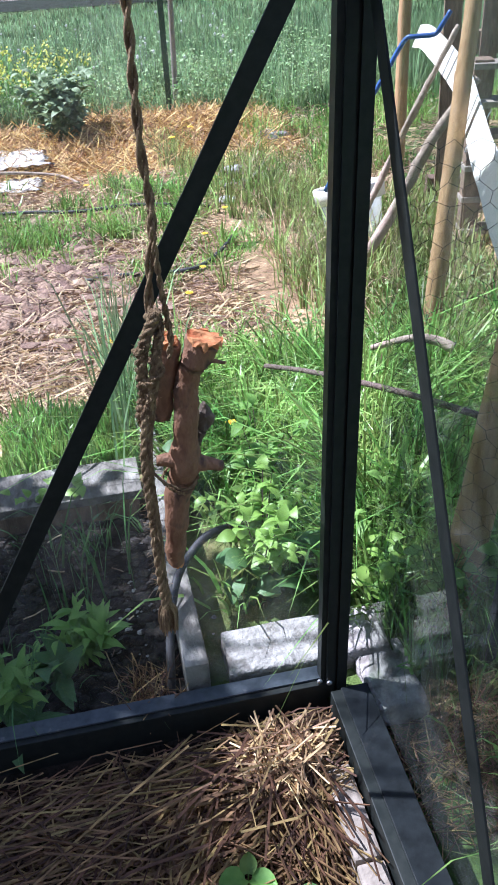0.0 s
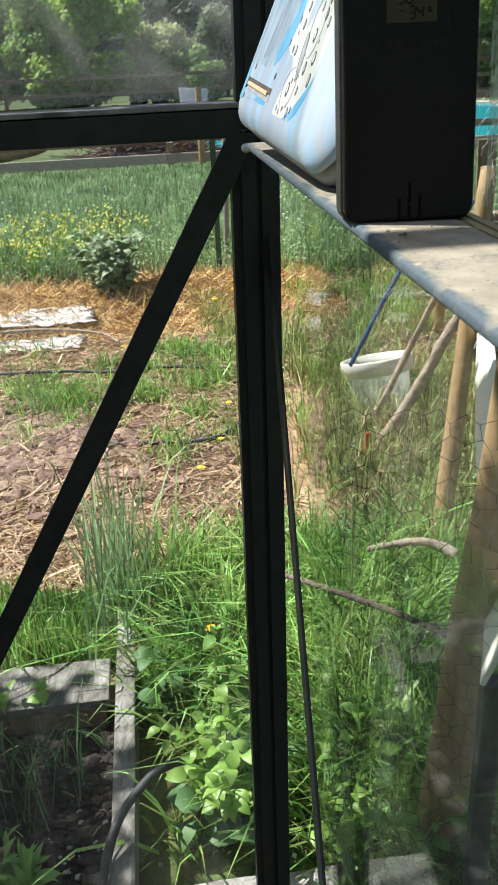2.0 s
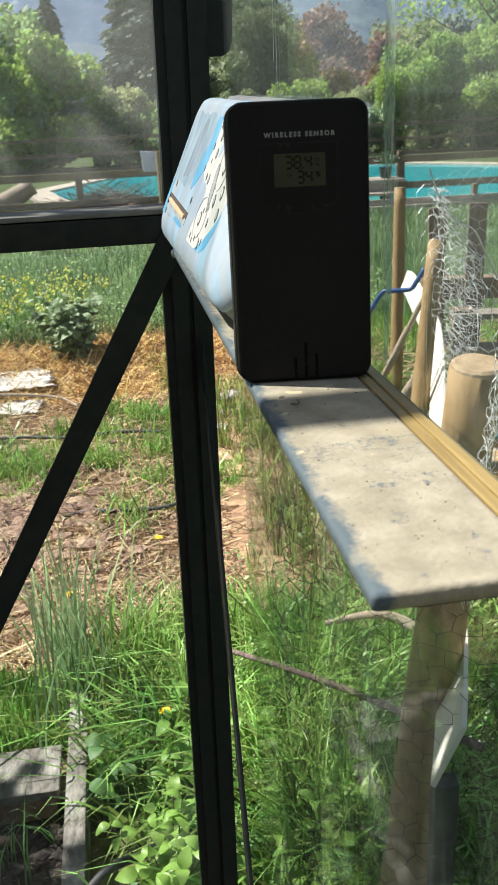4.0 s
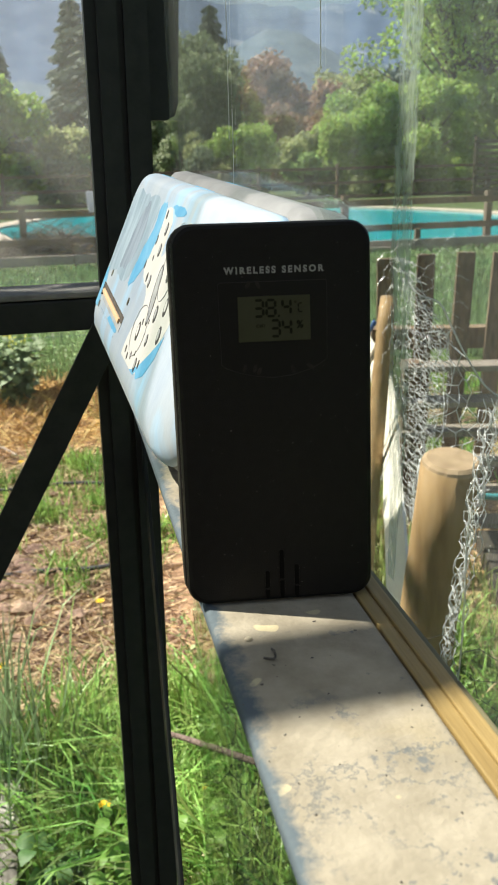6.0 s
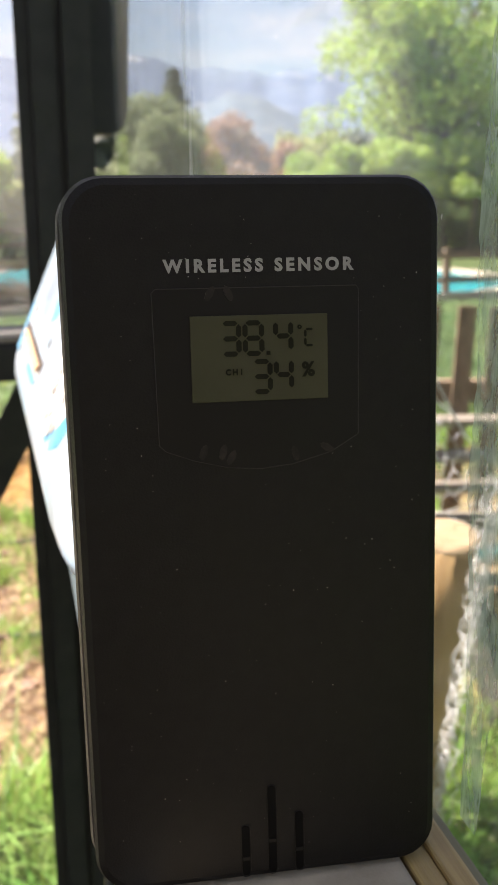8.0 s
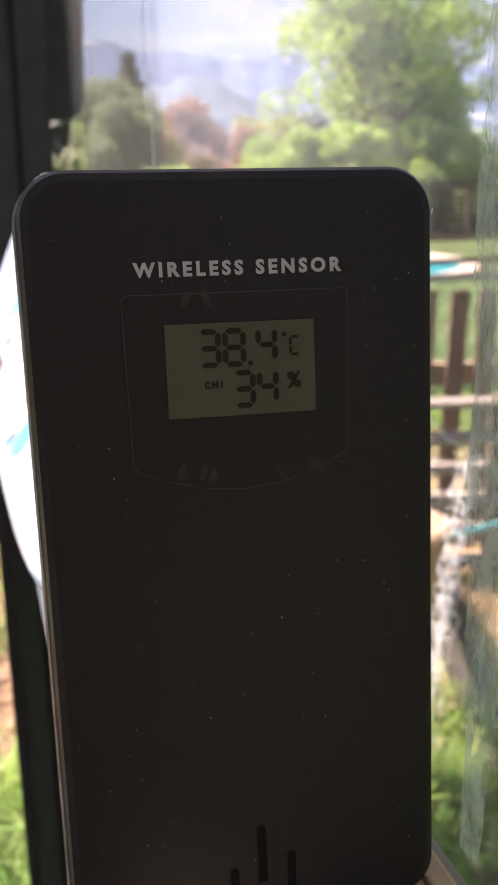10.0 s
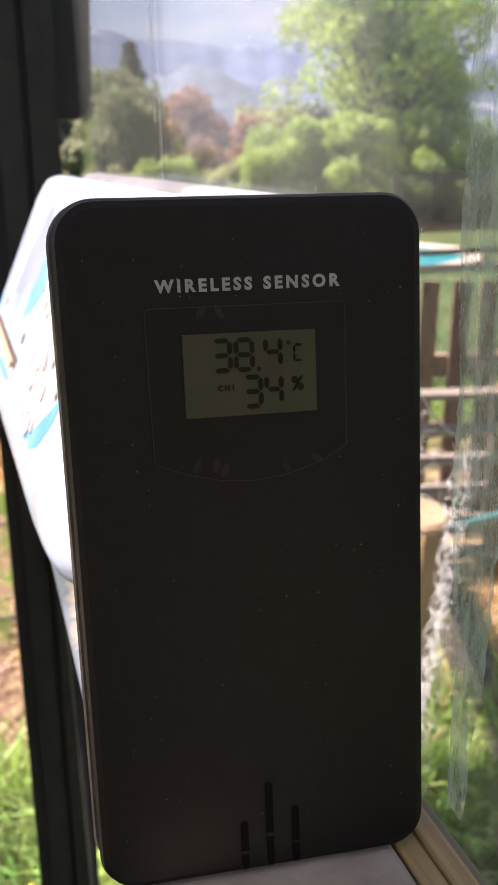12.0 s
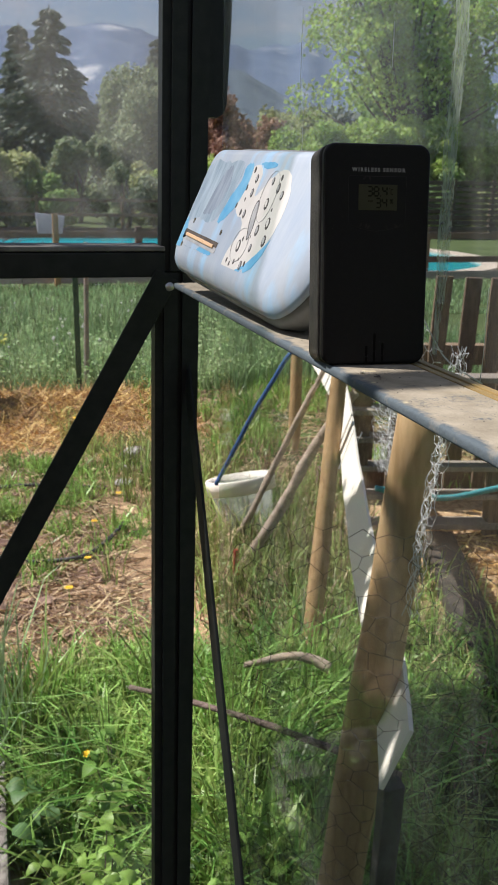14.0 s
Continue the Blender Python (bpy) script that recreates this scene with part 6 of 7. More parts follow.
part("sheet", ribbon([(1.538, 3.79, 0.690), (1.470, 3.53, 0.725), (1.400, 3.265, 0.732), (1.338, 3.00, 0.724), (1.268, 2.72, 0.708), (1.140, 2.36, 0.690), (1.000, 2.00, 0.690), (0.925, 1.80, 0.697), (0.820, 1.52, 0.697), (0.686, 1.13, 0.700), (0.634, 1.00, 0.705), (0.592, 0.905, 0.710)], 0.092, 0.006, 60, 0.4), STRIP, strip)
tie = Vector((1.080, 2.20, 0.690))
loop = [tie + Vector(o) for o in ((-0.032, -0.008, -0.052), (0.014, 0.006, 0.055), (0.034, -0.006, 0.050), (-0.008, 0.008, -0.056), (-0.032, -0.008, -0.052))]
part("wire_tie", tube(loop, 0.0014, 5), WIRE, strip, "thin wire wound round the strip")
DRYBOARD = mat("brown_offcut", (0.22, 0.13, 0.07), (0.33, 0.21, 0.12), 0.85, 0, 14, stretch=(4, 4, 1), bump=0.3)
solo("wood_offcut", beam((1.096, 2.36, 0.59), (1.124, 2.42, 0.80), 0.040, 0.014, 0.002, up=(0, 1, 0)), DRYBOARD, "short brown board behind the cream strip", "board")
prop = thing("dark_prop", "dark square prop carrying the end of the cream strip", "post")
part("shaft", beam((0.640, 1.020, -0.02), (0.594, 0.915, 0.668), 0.030, 0.020, 0.003, up=(0, 1, 0)), PIPE, prop)


def hexnet(name, label, surface, nu, nv, cell, radius, seed, jitter=0.1, material=None):
    """Chicken wire: hexagons on a sheet; surface(u, v) gives a place for metres along and up."""
    rnd = random.Random(seed)
    verts, faces, memo = [], [], {}
    def place(u, v):
        key = (round(u / cell * 12), round(v / cell * 12))
        if key not in memo:
            memo[key] = Vector(surface(u + rnd.gauss(0, jitter) * cell, v + rnd.gauss(0, jitter) * cell))
        return memo[key]
    def wire(a, b):
        d = b - a
        if d.length < 1e-5:
            return
        x = d.orthogonal().normalized() * radius
        y = d.cross(x).normalized() * radius
        i = len(verts)
        for p in (a, b):
            verts.extend([tuple(p + x), tuple(p - x * 0.5 + y * 0.87), tuple(p - x * 0.5 - y * 0.87)])
        for k in range(3):
            faces.append((i + k, i + (k + 1) % 3, i + 3 + (k + 1) % 3, i + 3 + k))
    for i in range(nu):
        for j in range(nv):
            u, v = (i + 0.5 * (j % 2)) * cell, j * cell * 0.75
            c = cell / 2
            wire(place(u - c, v), place(u - c, v + cell * 0.45))
            wire(place(u - c, v + cell * 0.45), place(u, v + cell * 0.75))
            wire(place(u, v + cell * 0.75), place(u + c, v + cell * 0.45))
    t = thing(name, label, "wire netting")
    me = soup("wires", verts, faces, material or WIRE)
    ob = new("wires", me)
    ob.parent = t
    return t


def gathered(rows, wide, y0, wave):
    """Netting gathered tight between two rims; rows of height, left and right, lowest first."""
    zs, lo, hi = zip(*rows)
    def place(u, v):
        k, z = u / wide, zs[0] + v
        a, b = float(np.interp(z, zs, lo)), float(np.interp(z, zs, hi))
        f = k + 0.05 * math.sin(17 * k + 31 * v) + 0.03 * math.sin(29 * k - 47 * v)
        return (a + (b - a) * f, y0 + wave * math.sin(19 * k + 9 * v) + 0.3 * wave * math.sin(53 * k + 37 * v), z)
    return place


HANGING = ((0.96, 0.718, 0.742), (1.066, 0.712, 0.750), (1.161, 0.706, 0.762), (1.226, 0.700, 0.752), (1.275, 0.695, 0.716), (1.315, 0.690, 0.695))
for k in (71, 73):
    hexnet("wire_netting", "crumpled shiny chicken wire hanging gathered by the stake", gathered(HANGING, 0.12, 1.25 + 0.0006 * (k - 71) * 20, 0.02), 8, 30, 0.0155, 0.00034, k, 0.06)
SPREAD = ((0.78, 0.73, 0.79), (0.90, 0.735, 0.80), (1.07, 0.735, 0.83), (1.14, 0.740, 0.81), (1.18, 0.740, 0.782), (1.22, 0.738, 0.758))
hexnet("wire_netting", "open chicken wire spreading below the sagging wire", gathered(SPREAD, 0.11, 1.25, 0.012), 4, 21, 0.028, 0.0007, 75, 0.14)
ROLLED = ((0.92, 0.617, 0.627), (1.03, 0.626, 0.638), (1.10, 0.637, 0.649), (1.165, 0.643, 0.661), (1.215, 0.647, 0.669))
for k in (76,):
    hexnet("wire_netting", "tight bright roll of chicken wire hanging before the stake", gathered(ROLLED, 0.06, 0.95, 0.008), 4, 27, 0.0145, 0.00036, k, 0.08)
def draped(u, v):
    """A loose sheet whose upper rim climbs to one side."""
    return (0.712 + u + 0.004 * math.sin(40 * v), 1.34 + 0.015 * math.sin(30 * u + 12 * v), 1.165 + v * (1 + 0.14 * u / 0.12) + 0.010 * math.sin(26 * u))


hexnet("wire_netting", "thin dull chicken wire sheet strung above the pallets", draped, 5, 9, 0.0210, 0.00022, 77, 0.05)
sag = thing("wire_strand", "single bright wire sagging from the netting", "wire")
part("strand", tube(curve_pts([(0.676, 1.25, 1.335), (0.705, 1.25, 1.274), (0.740, 1.25, 1.255), (0.760, 1.25, 1.221), (0.782, 1.25, 1.183), (0.816, 1.25, 1.139), (0.88, 1.25, 1.10)], 50), 0.0011, 6), WIRE, sag)
strands = thing("wire_strands", "bright twisted loose wire ends hanging before the stake", "wire")
for k in range(6):
    pts = [(float(np.interp(1.22 - 0.34 * s, [r[0] for r in ROLLED], [(r[1] + r[2]) / 2 for r in ROLLED])) + 0.006 * math.sin(9 * s + k * 2.1) + 0.003 * math.sin(70 * s + k), 0.95 + 0.010 * math.cos(7 * s + k * 1.3), 1.22 - 0.34 * float(s)) for s in np.linspace(0, 1, 40)]
    part("strand", tube(pts, 0.0005, 5), WIRE, strands)


def fence_net(u, v):
    s = u / 0.42
    return (0.43 + 0.32 * s + 0.008 * math.sin(9 * v), 1.13 - 0.25 * s - 0.06 * v + 0.012 * math.sin(11 * v + 9 * u), 0.01 + v + 0.015 * math.sin(9 * u))


hexnet("wire_netting", "thin chicken wire strung between the stakes", fence_net, 12, 36, 0.036, 0.00042, 72, 0.07, SHADE_WIRE)

bucket = thing("bucket", "clear plastic bucket with a white rim tilted in the grass", "bucket", (1.125, 3.30, -0.02))
bucket.rotation_euler = (radians(-14), radians(-6), 0)
bm = bmesh.new()
prof = [(0.0, 0.01), (0.105, 0.01), (0.112, 0.03), (0.134, 0.222), (0.130, 0.222), (0.108, 0.03), (0.0, 0.025)]
band = bmesh.new()
hoops = [[band.verts.new((r * math.cos(6.2832 * k / 32), r * math.sin(6.2832 * k / 32), z)) for k in range(32)] for r, z in ((0.134, 0.182), (0.145, 0.184), (0.149, 0.240), (0.146, 0.247), (0.137, 0.246), (0.133, 0.19))]
for a, b in zip(hoops, hoops[1:] + hoops[:1]):
    for k in range(32):
        band.faces.new((a[k], a[(k + 1) % 32], b[(k + 1) % 32], b[k]))
part("rim", band, STRIP, bucket, "thick white rim", True)
rings = [[bm.verts.new((r * math.cos(6.2832 * k / 32), r * math.sin(6.2832 * k / 32), z)) for k in range(32)] for r, z in prof[1:-1]]
for a, b in zip(rings, rings[1:]):
    for k in range(32):
        bm.faces.new((a[k], a[(k + 1) % 32], b[(k + 1) % 32], b[k]))
bm.faces.new(rings[0][::-1])
bm.faces.new(rings[-1])
part("body", bm, glass_mat("cloudy_clear_plastic", 0.30, 0.25), bucket, "cloudy clear plastic body", True)
part("bail", tube(curve_pts([(-0.145, 0, 0.235), (-0.10, -0.07, 0.24), (0.0, -0.135, 0.243), (0.10, -0.07, 0.24), (0.145, 0, 0.235)], 16), 0.002, 6), WIRE, bucket)
blue = thing("blue_tool_handle", "blue metal tool handle leaning over the bucket", "tool")
part("shaft", tube(curve_pts([(0.955, 3.20, 0.25), (1.015, 3.16, 0.40), (1.08, 3.12, 0.56), (1.14, 3.09, 0.68), (1.195, 3.06, 0.79), (1.225, 3.04, 0.805), (1.285, 3.01, 0.812), (1.305, 3.0, 0.84), (1.33, 2.99, 0.885)], 40), 0.0085, 10), BLUE, blue, smooth=True)


def stick(pts, r0, r1, label, name="dead_branch", material=None):
    t = thing(name, label, "branch")
    n = 18
    part("limb", gnarled(pts, [r0, (r0 + r1) / 2, r1], n, r0 * 0.35, 8), material or BARK, t, smooth=True)
    return t


DRY = mat("dry_grey_wood", (0.25, 0.195, 0.145), (0.42, 0.34, 0.265), 0.85, 0, 16, stretch=(3, 3, 3), bump=0.4, bump_scale=80)
stick([(0.97, 2.90, 0.0), (1.13, 2.88, 0.27), (1.24, 2.86, 0.50), (1.36, 2.80, 0.70)], 0.022, 0.016, "thick grey stick leaning in the grass", material=DRY)
stick([(1.02, 3.05, 0.1), (1.18, 2.98, 0.50), (1.32, 2.90, 0.85)], 0.014, 0.009, "thin grey stick leaning behind the bucket", material=DRY)
stick([(0.40, 1.86, 0.25), (0.487, 1.755, 0.275), (0.63, 1.63, 0.275), (0.745, 1.52, 0.27), (0.88, 1.40, 0.25)], 0.006, 0.009, "thin dark branch lying through the grass")
stick([(0.70, 1.93, 0.22), (0.80, 1.89, 0.255), (0.86, 1.87, 0.25), (0.90, 1.84, 0.235)], 0.007, 0.016, "short pale broken branch end in the grass", material=DRY)
TAG = mat("red_tape", (0.45, 0.06, 0.03), (0.55, 0.09, 0.05), 0.6, 0, 40)
solo("red_marker", box((0.905, 2.72, 0.13), (0.02, 0.012, 0.10), 0.003), TAG, "small red marker stick in the grass", "marker")
flat = thing("flat_stone", "flat pale stone half hidden in the grass", "stone", (0.68, 1.665, 0.055))
bm = box((0, 0, 0), (0.16, 0.075, 0.14), 0.014, seg=2)
for v in bm.verts:
    v.co += Vector((noise.noise(v.co * 20), noise.noise(v.co * 20 + Vector((4, 4, 4))), 0.5 * noise.noise(v.co * 25))) * 0.014
part("stone", bm, CHALK, flat)
# dark bar laid in the grass in place of a diagonal cast shadow
SHADOW_TONE = mat("ground_shadow_tone", (0.030, 0.026, 0.020), (0.060, 0.050, 0.038), 0.85, 0, 10, stretch=(6, 1, 6), bump=0.3, bump_scale=60)
solo("ground_shadow_bar", beam((1.80, 2.92, 0.03), (1.44, 1.86, 0.03), 0.13, 0.10, 0.006), SHADOW_TONE, "dark bar standing in for a shadow band on the grass", "timber")
PINK = mat("worn_red_brick", (0.36, 0.20, 0.14), (0.50, 0.32, 0.24), 0.9, 0, 30, bump=0.5, bump_scale=70)
bm = box((1.30, 1.66, 0.045), (0.16, 0.09, 0.07), 0.012, seg=2)
for v in bm.verts:
    v.co += Vector((noise.noise(v.co * 30), noise.noise(v.co * 30 + Vector((3, 0, 0))), noise.noise(v.co * 30 + Vector((0, 6, 0))))) * 0.008
solo("brick_fragment", bm, PINK, "broken pinkish brick half sunk in the grass", "brick")
for x, y, s, k in ((0.82, 4.42, 0.07, 1), (0.79, 4.16, 0.055, 2), (0.93, 4.3, 0.05, 3), (1.16, 5.0, 0.09, 4), (0.70, 3.95, 0.04, 5)):
    t = thing("pale_stone", "pale sunlit stone lying on the soil", "stone", (x, y, ground_at(x, y) + 0.01), "pale stones")
    bm = bmesh.new()
    bmesh.ops.create_icosphere(bm, subdivisions=3, radius=s)
    for v in bm.verts:
        v.co = Vector((v.co.x * 1.2, v.co.y * 0.9, v.co.z * 0.5)) * (1 + 0.35 * noise.noise(v.co * 12 + Vector((k, k, k))))
    part("stone", bm, CHALK, t, smooth=True)


def cloth(name, at, w, d, seed, label):
    bm = bmesh.new()
    n = 26
    grid = [[bm.verts.new((at[0] + w * (i / n - 0.5) * (1 + 0.12 * noise.noise(Vector((j * 0.3, seed, 0)))), at[1] + d * (j / n - 0.5) * (1 + 0.2 * noise.noise(Vector((i * 0.25, seed, 5)))),
             at[2] + ground_at(at[0], at[1]) + 0.020 + 0.018 * noise.noise(Vector((i * 0.35, j * 0.35, seed))) + 0.015 * noise.noise(Vector((i * 0.9, j * 0.9, seed))))) for i in range(n + 1)] for j in range(n + 1)]
    for j in range(n):
        for i in range(n):
            bm.faces.new((grid[j][i], grid[j][i + 1], grid[j + 1][i + 1], grid[j + 1][i]))
    r = bmesh.ops.solidify(bm, geom=bm.faces[:], thickness=0.004)
    return solo(name, bm, CLOTH, label, "cloth", smooth=True)


cloth("fleece_sheet", (-0.60, 4.94, 0.03), 0.95, 0.34, 1.3, "crumpled white fleece sheet lying on the bed edge")
cloth("fleece_sheet", (-0.50, 4.53, 0.0), 0.66, 0.22, 4.1, "crumpled white fleece sheet lying on the soil")
stick([(-0.95, 4.62, 0.05), (-0.5, 4.66, 0.07), (-0.12, 4.60, 0.05), (0.02, 4.42, 0.04)], 0.010, 0.006, "thin stick lying along the fleece", material=DRY)
far_pipe = thing("drip_pipe", "thin dark irrigation pipe lying across the weedy soil", "pipe")
part("pipe", tube(curve_pts([(-0.85, 4.10, 0.03), (-0.29, 4.05, 0.035), (-0.02, 3.99, 0.03), (0.27, 3.98, 0.035), (0.60, 3.90, 0.02)], 30), 0.008, 8), PIPE, far_pipe, smooth=True)
pipe2 = thing("drip_pipe", "thin dark irrigation pipe lying over the chips", "pipe")
part("pipe", tube(curve_pts([(-0.05, 3.14, 0.02), (0.10, 3.14, 0.03), (0.30, 3.11, 0.03), (0.42, 3.12, 0.035), (0.52, 3.25, 0.03), (0.62, 3.45, 0.02)], 30), 0.009, 8), PIPE, pipe2, smooth=True)

# ---- pallets of the compost bin ----
def pallet(at, yaw, w, h, label, n, upright):
    t = thing("compost_pallet", label, "pallet", at, "compost pallets")
    t.rotation_euler.z = radians(yaw)
    rnd = random.Random(n)
    if upright:
        for k in range(n):
            x = -w / 2 + w * (k + 0.5) / n
            b = part("slat", box((x, 0, h / 2), (w / n * 0.52, 0.022, h), 0.003, pose(0, 0, 0, 0, rnd.gauss(0, 1.2), 0)), WOOD_DARK, t)
        for z in (0.08, h * 0.66):
            part("rail", box((0, 0.05, z), (w, 0.07, 0.09), 0.003), WOOD_DARK, t)
    else:
        for k in range(n):
            z = 0.06 + (h - 0.08) * k / (n - 1)
            # paler wood on these slats stands in for sun on their tops
            part("slat", box((0, 0, z), (w, 0.095, 0.022), 0.003, pose(0, 0, 0, rnd.gauss(0, 2), 0, 0)), WOOD, t)
        for x in (-w / 2 + 0.04, 0, w / 2 - 0.04):
            part("post", box((x, 0.01, h / 2), (0.07, 0.075, h), 0.003), WOOD_DARK, t)
    return t


pallet((2.16, 3.45, 0), -14, 1.25, 1.03, "dark upright wooden pallet with vertical slats", 9, True)
pallet((2.10, 2.98, 0), -14, 1.25, 0.70, "low weathered pallet with sunlit level slats", 6, False)
HOSE2 = mat("teal_hose", (0.03, 0.20, 0.22), (0.06, 0.30, 0.32), 0.5, 0, 40)
h2 = thing("teal_hose", "teal hose slung along the compost pallet", "hose")
part("pipe", tube(curve_pts([(1.5, 2.88, 0.30), (1.75, 2.82, 0.26), (2.0, 2.78, 0.30), (2.3, 2.70, 0.36)], 24), 0.012, 8), HOSE2, h2, smooth=True)

# ---- fences ----
edge = thing("border_board", "long grey weathered board fencing the meadow", "fence", (0, 12.35, 0))
for k in range(9):
    part("board", box((-8.2 + 2.5 * k, 0, 0.115), (2.49, 0.04, 0.125), 0.004), WOOD_GREY, edge)
for k in range(10):
    part("post", box((-9.4 + 2.5 * k, 0.05, 0.14), (0.08, 0.06, 0.36), 0.004), WOOD_DARK, edge)


def rail_fence(y, x0, x1, span, heights, top, label, bow=0.0):
    t = thing("rail_fence", label, "fence", (0, y, 0))
    n = int((x1 - x0) / span)
    for k in range(n + 1):
        x = x0 + span * k
        part("post", box((x, bow * (x / 10) ** 2, top / 2), (0.10, 0.10, top), 0.005), WOOD_DARK, t)
    for k in range(n):
        xa, xb = x0 + span * k, x0 + span * (k + 1)
        for z in heights:
            part("rail", beam((xa, -0.06 + bow * (xa / 10) ** 2, z), (xb, -0.06 + bow * (xb / 10) ** 2, z), 0.03, 0.10, 0.003), WOOD_DARK, t)
    return t


rail_fence(13.1, -7.3, 14.5, 2.4, (0.30, 0.68), 0.80, "dark stained low rail fence before the pool")
rail_fence(27.5, -14, 26, 2.6, (0.05, 0.48, 0.92), 1.05, "dark stained rail fence beyond the pool")
net = thing("fence_post_pale", "thin pale wooden post at the fence", "post", (1.02, 12.2, 0))
part("shaft", tube([(0, 0, -0.1), (0.0, 0, 1.0)], 0.045, 10), STAKE, net)
BAG = mat("clear_bag_plastic", (0.45, 0.48, 0.55), (0.62, 0.64, 0.70), 0.3, 0, 8, bump=0.4, translucent=0.5)
bag = thing("plastic_crate", "pale translucent plastic tub on the fence", "tub", (1.0, 12.9, 0.70))
part("tub", prism([(-0.17, 0.0), (0.17, 0.0), (0.21, 0.24), (-0.19, 0.28)], 0.25), BAG, bag)
table = thing("garden_table", "grey weathered low garden table by the fence", "table", (4.1, 13.05, 0))
for k in range(4):
    part("plank", box((0, -0.24 + 0.16 * k, 0.40), (1.15, 0.15, 0.04), 0.004), WOOD_GREY, table)
part("apron", box((0, -0.27, 0.30), (1.05, 0.03, 0.14), 0.004), WOOD_GREY, table)
for sx in (-0.5, 0.5):
    for sy in (-0.25, 0.25):
        part("leg", box((sx, sy, 0.19), (0.08, 0.08, 0.38), 0.004), WOOD_DARK, table)
bench = thing("garden_bench", "pale grey plank bench before the table", "bench", (3.85, 12.62, 0))
for k in range(2):
    part("plank", box((0, -0.07 + 0.14 * k, 0.235), (1.15, 0.13, 0.035), 0.004), WOOD_GREY, bench)
for sx in (-0.45, 0.45):
    part("leg", box((sx, 0, 0.11), (0.07, 0.22, 0.22), 0.004), WOOD_DARK, bench)
pot = thing("flower_pot", "dark flower pot with a small white-flowered plant", "flower pot", (4.45, 13.05, 0.42))
part("pot", tube([(0, 0, 0), (0, 0, 0.09), (0, 0, 0.16)], [0.07, 0.09, 0.10], 14), PIPE, pot)
rnd = random.Random(8)
bm, bmw = bmesh.new(), bmesh.new()
for k in range(260):
    d = Vector((rnd.gauss(0, 0.09), rnd.gauss(0, 0.09), 0.20 + abs(rnd.gauss(0, 0.08))))
    q = Vector((rnd.gauss(0, 1), rnd.gauss(0, 1), rnd.gauss(0, 1))).normalized() * 0.022
    w = q.orthogonal().normalized() * 0.012
    t = bmw if k % 6 == 0 else bm
    t.faces.new([t.verts.new(d + e) for e in (q, w, -q, -w)])
part("leaves", bm, LEAF_DARK, pot)
part("flowers", bmw, CLOTH, pot, "small white flowers")
log = thing("old_log", "grey bleached log lying by the pool fence", "log", (-1.3, 13.6, 0.2))
part("trunk", gnarled([(-0.7, 0, 0), (0, 0.1, 0.1), (0.5, 0.1, 0.35)], [0.16, 0.15, 0.12], 20, 0.03, 12), DRY, log, smooth=True)
straws("brushwood", 900, lambda r: (r.gauss(0.35, 0.5), r.gauss(13.5, 0.2)), lambda x, y: 0.02 + 0.18 * max(0, 1 - abs(x - 0.35)), (0.3, 0.9), (0.004, 0.008), BARK, "heap of cut brushwood by the pool", "brushwood", 81, 0.25)
ball = thing("orange_ball", "small orange ball at the pool edge", "ball", (0.75, 13.35, 0.13))
bm = bmesh.new()
bmesh.ops.create_uvsphere(bm, u_segments=20, v_segments=12, radius=0.14)
ORANGE = mat("orange_rubber", (0.75, 0.32, 0.03), (0.85, 0.42, 0.06), 0.5, 0, 20)
part("shell", bm, ORANGE, ball, smooth=True)

# ---- the pool ----
shore = curve_pts([(-0.9, 19.0, 0), (0.2, 14.4, 0), (2.4, 12.95, 0), (5.0, 12.6, 0), (7.6, 13.2, 0), (9.3, 15.0, 0), (9.6, 18.5, 0), (7.5, 22.0, 0), (4.5, 23.6, 0), (1.2, 23.2, 0), (-0.9, 19.0, 0)], 90)[:-1]
mid = sum(shore, Vector()) / len(shore)
pool = thing("pool", "turquoise garden pool with pale paving round it", "pool")
bm = bmesh.new()
bm.faces.new([bm.verts.new((p.x, p.y, 0.05)) for p in shore])
part("water", bm, WATER, pool)
bm = bmesh.new()
inner = [bm.verts.new((p.x, p.y, 0.09)) for p in shore]
outer = [bm.verts.new((p + (p - mid).normalized() * (0.5 if p.y > 16 else 0.35)).to_tuple()[:2] + (0.09,)) for p in shore]
down = [bm.verts.new((v.co.x, v.co.y, -0.1)) for v in outer]
lipv = [bm.verts.new((p.x, p.y, -0.02)) for p in shore]
for k in range(len(shore)):
    j = (k + 1) % len(shore)
    bm.faces.new((inner[k], inner[j], outer[j], outer[k]))
    bm.faces.new((outer[k], outer[j], down[j], down[k]))
    bm.faces.new((inner[j], inner[k], lipv[k], lipv[j]))
bmesh.ops.recalc_face_normals(bm, faces=bm.faces[:])
part("paving", bm, PAVE, pool, "pale paving")


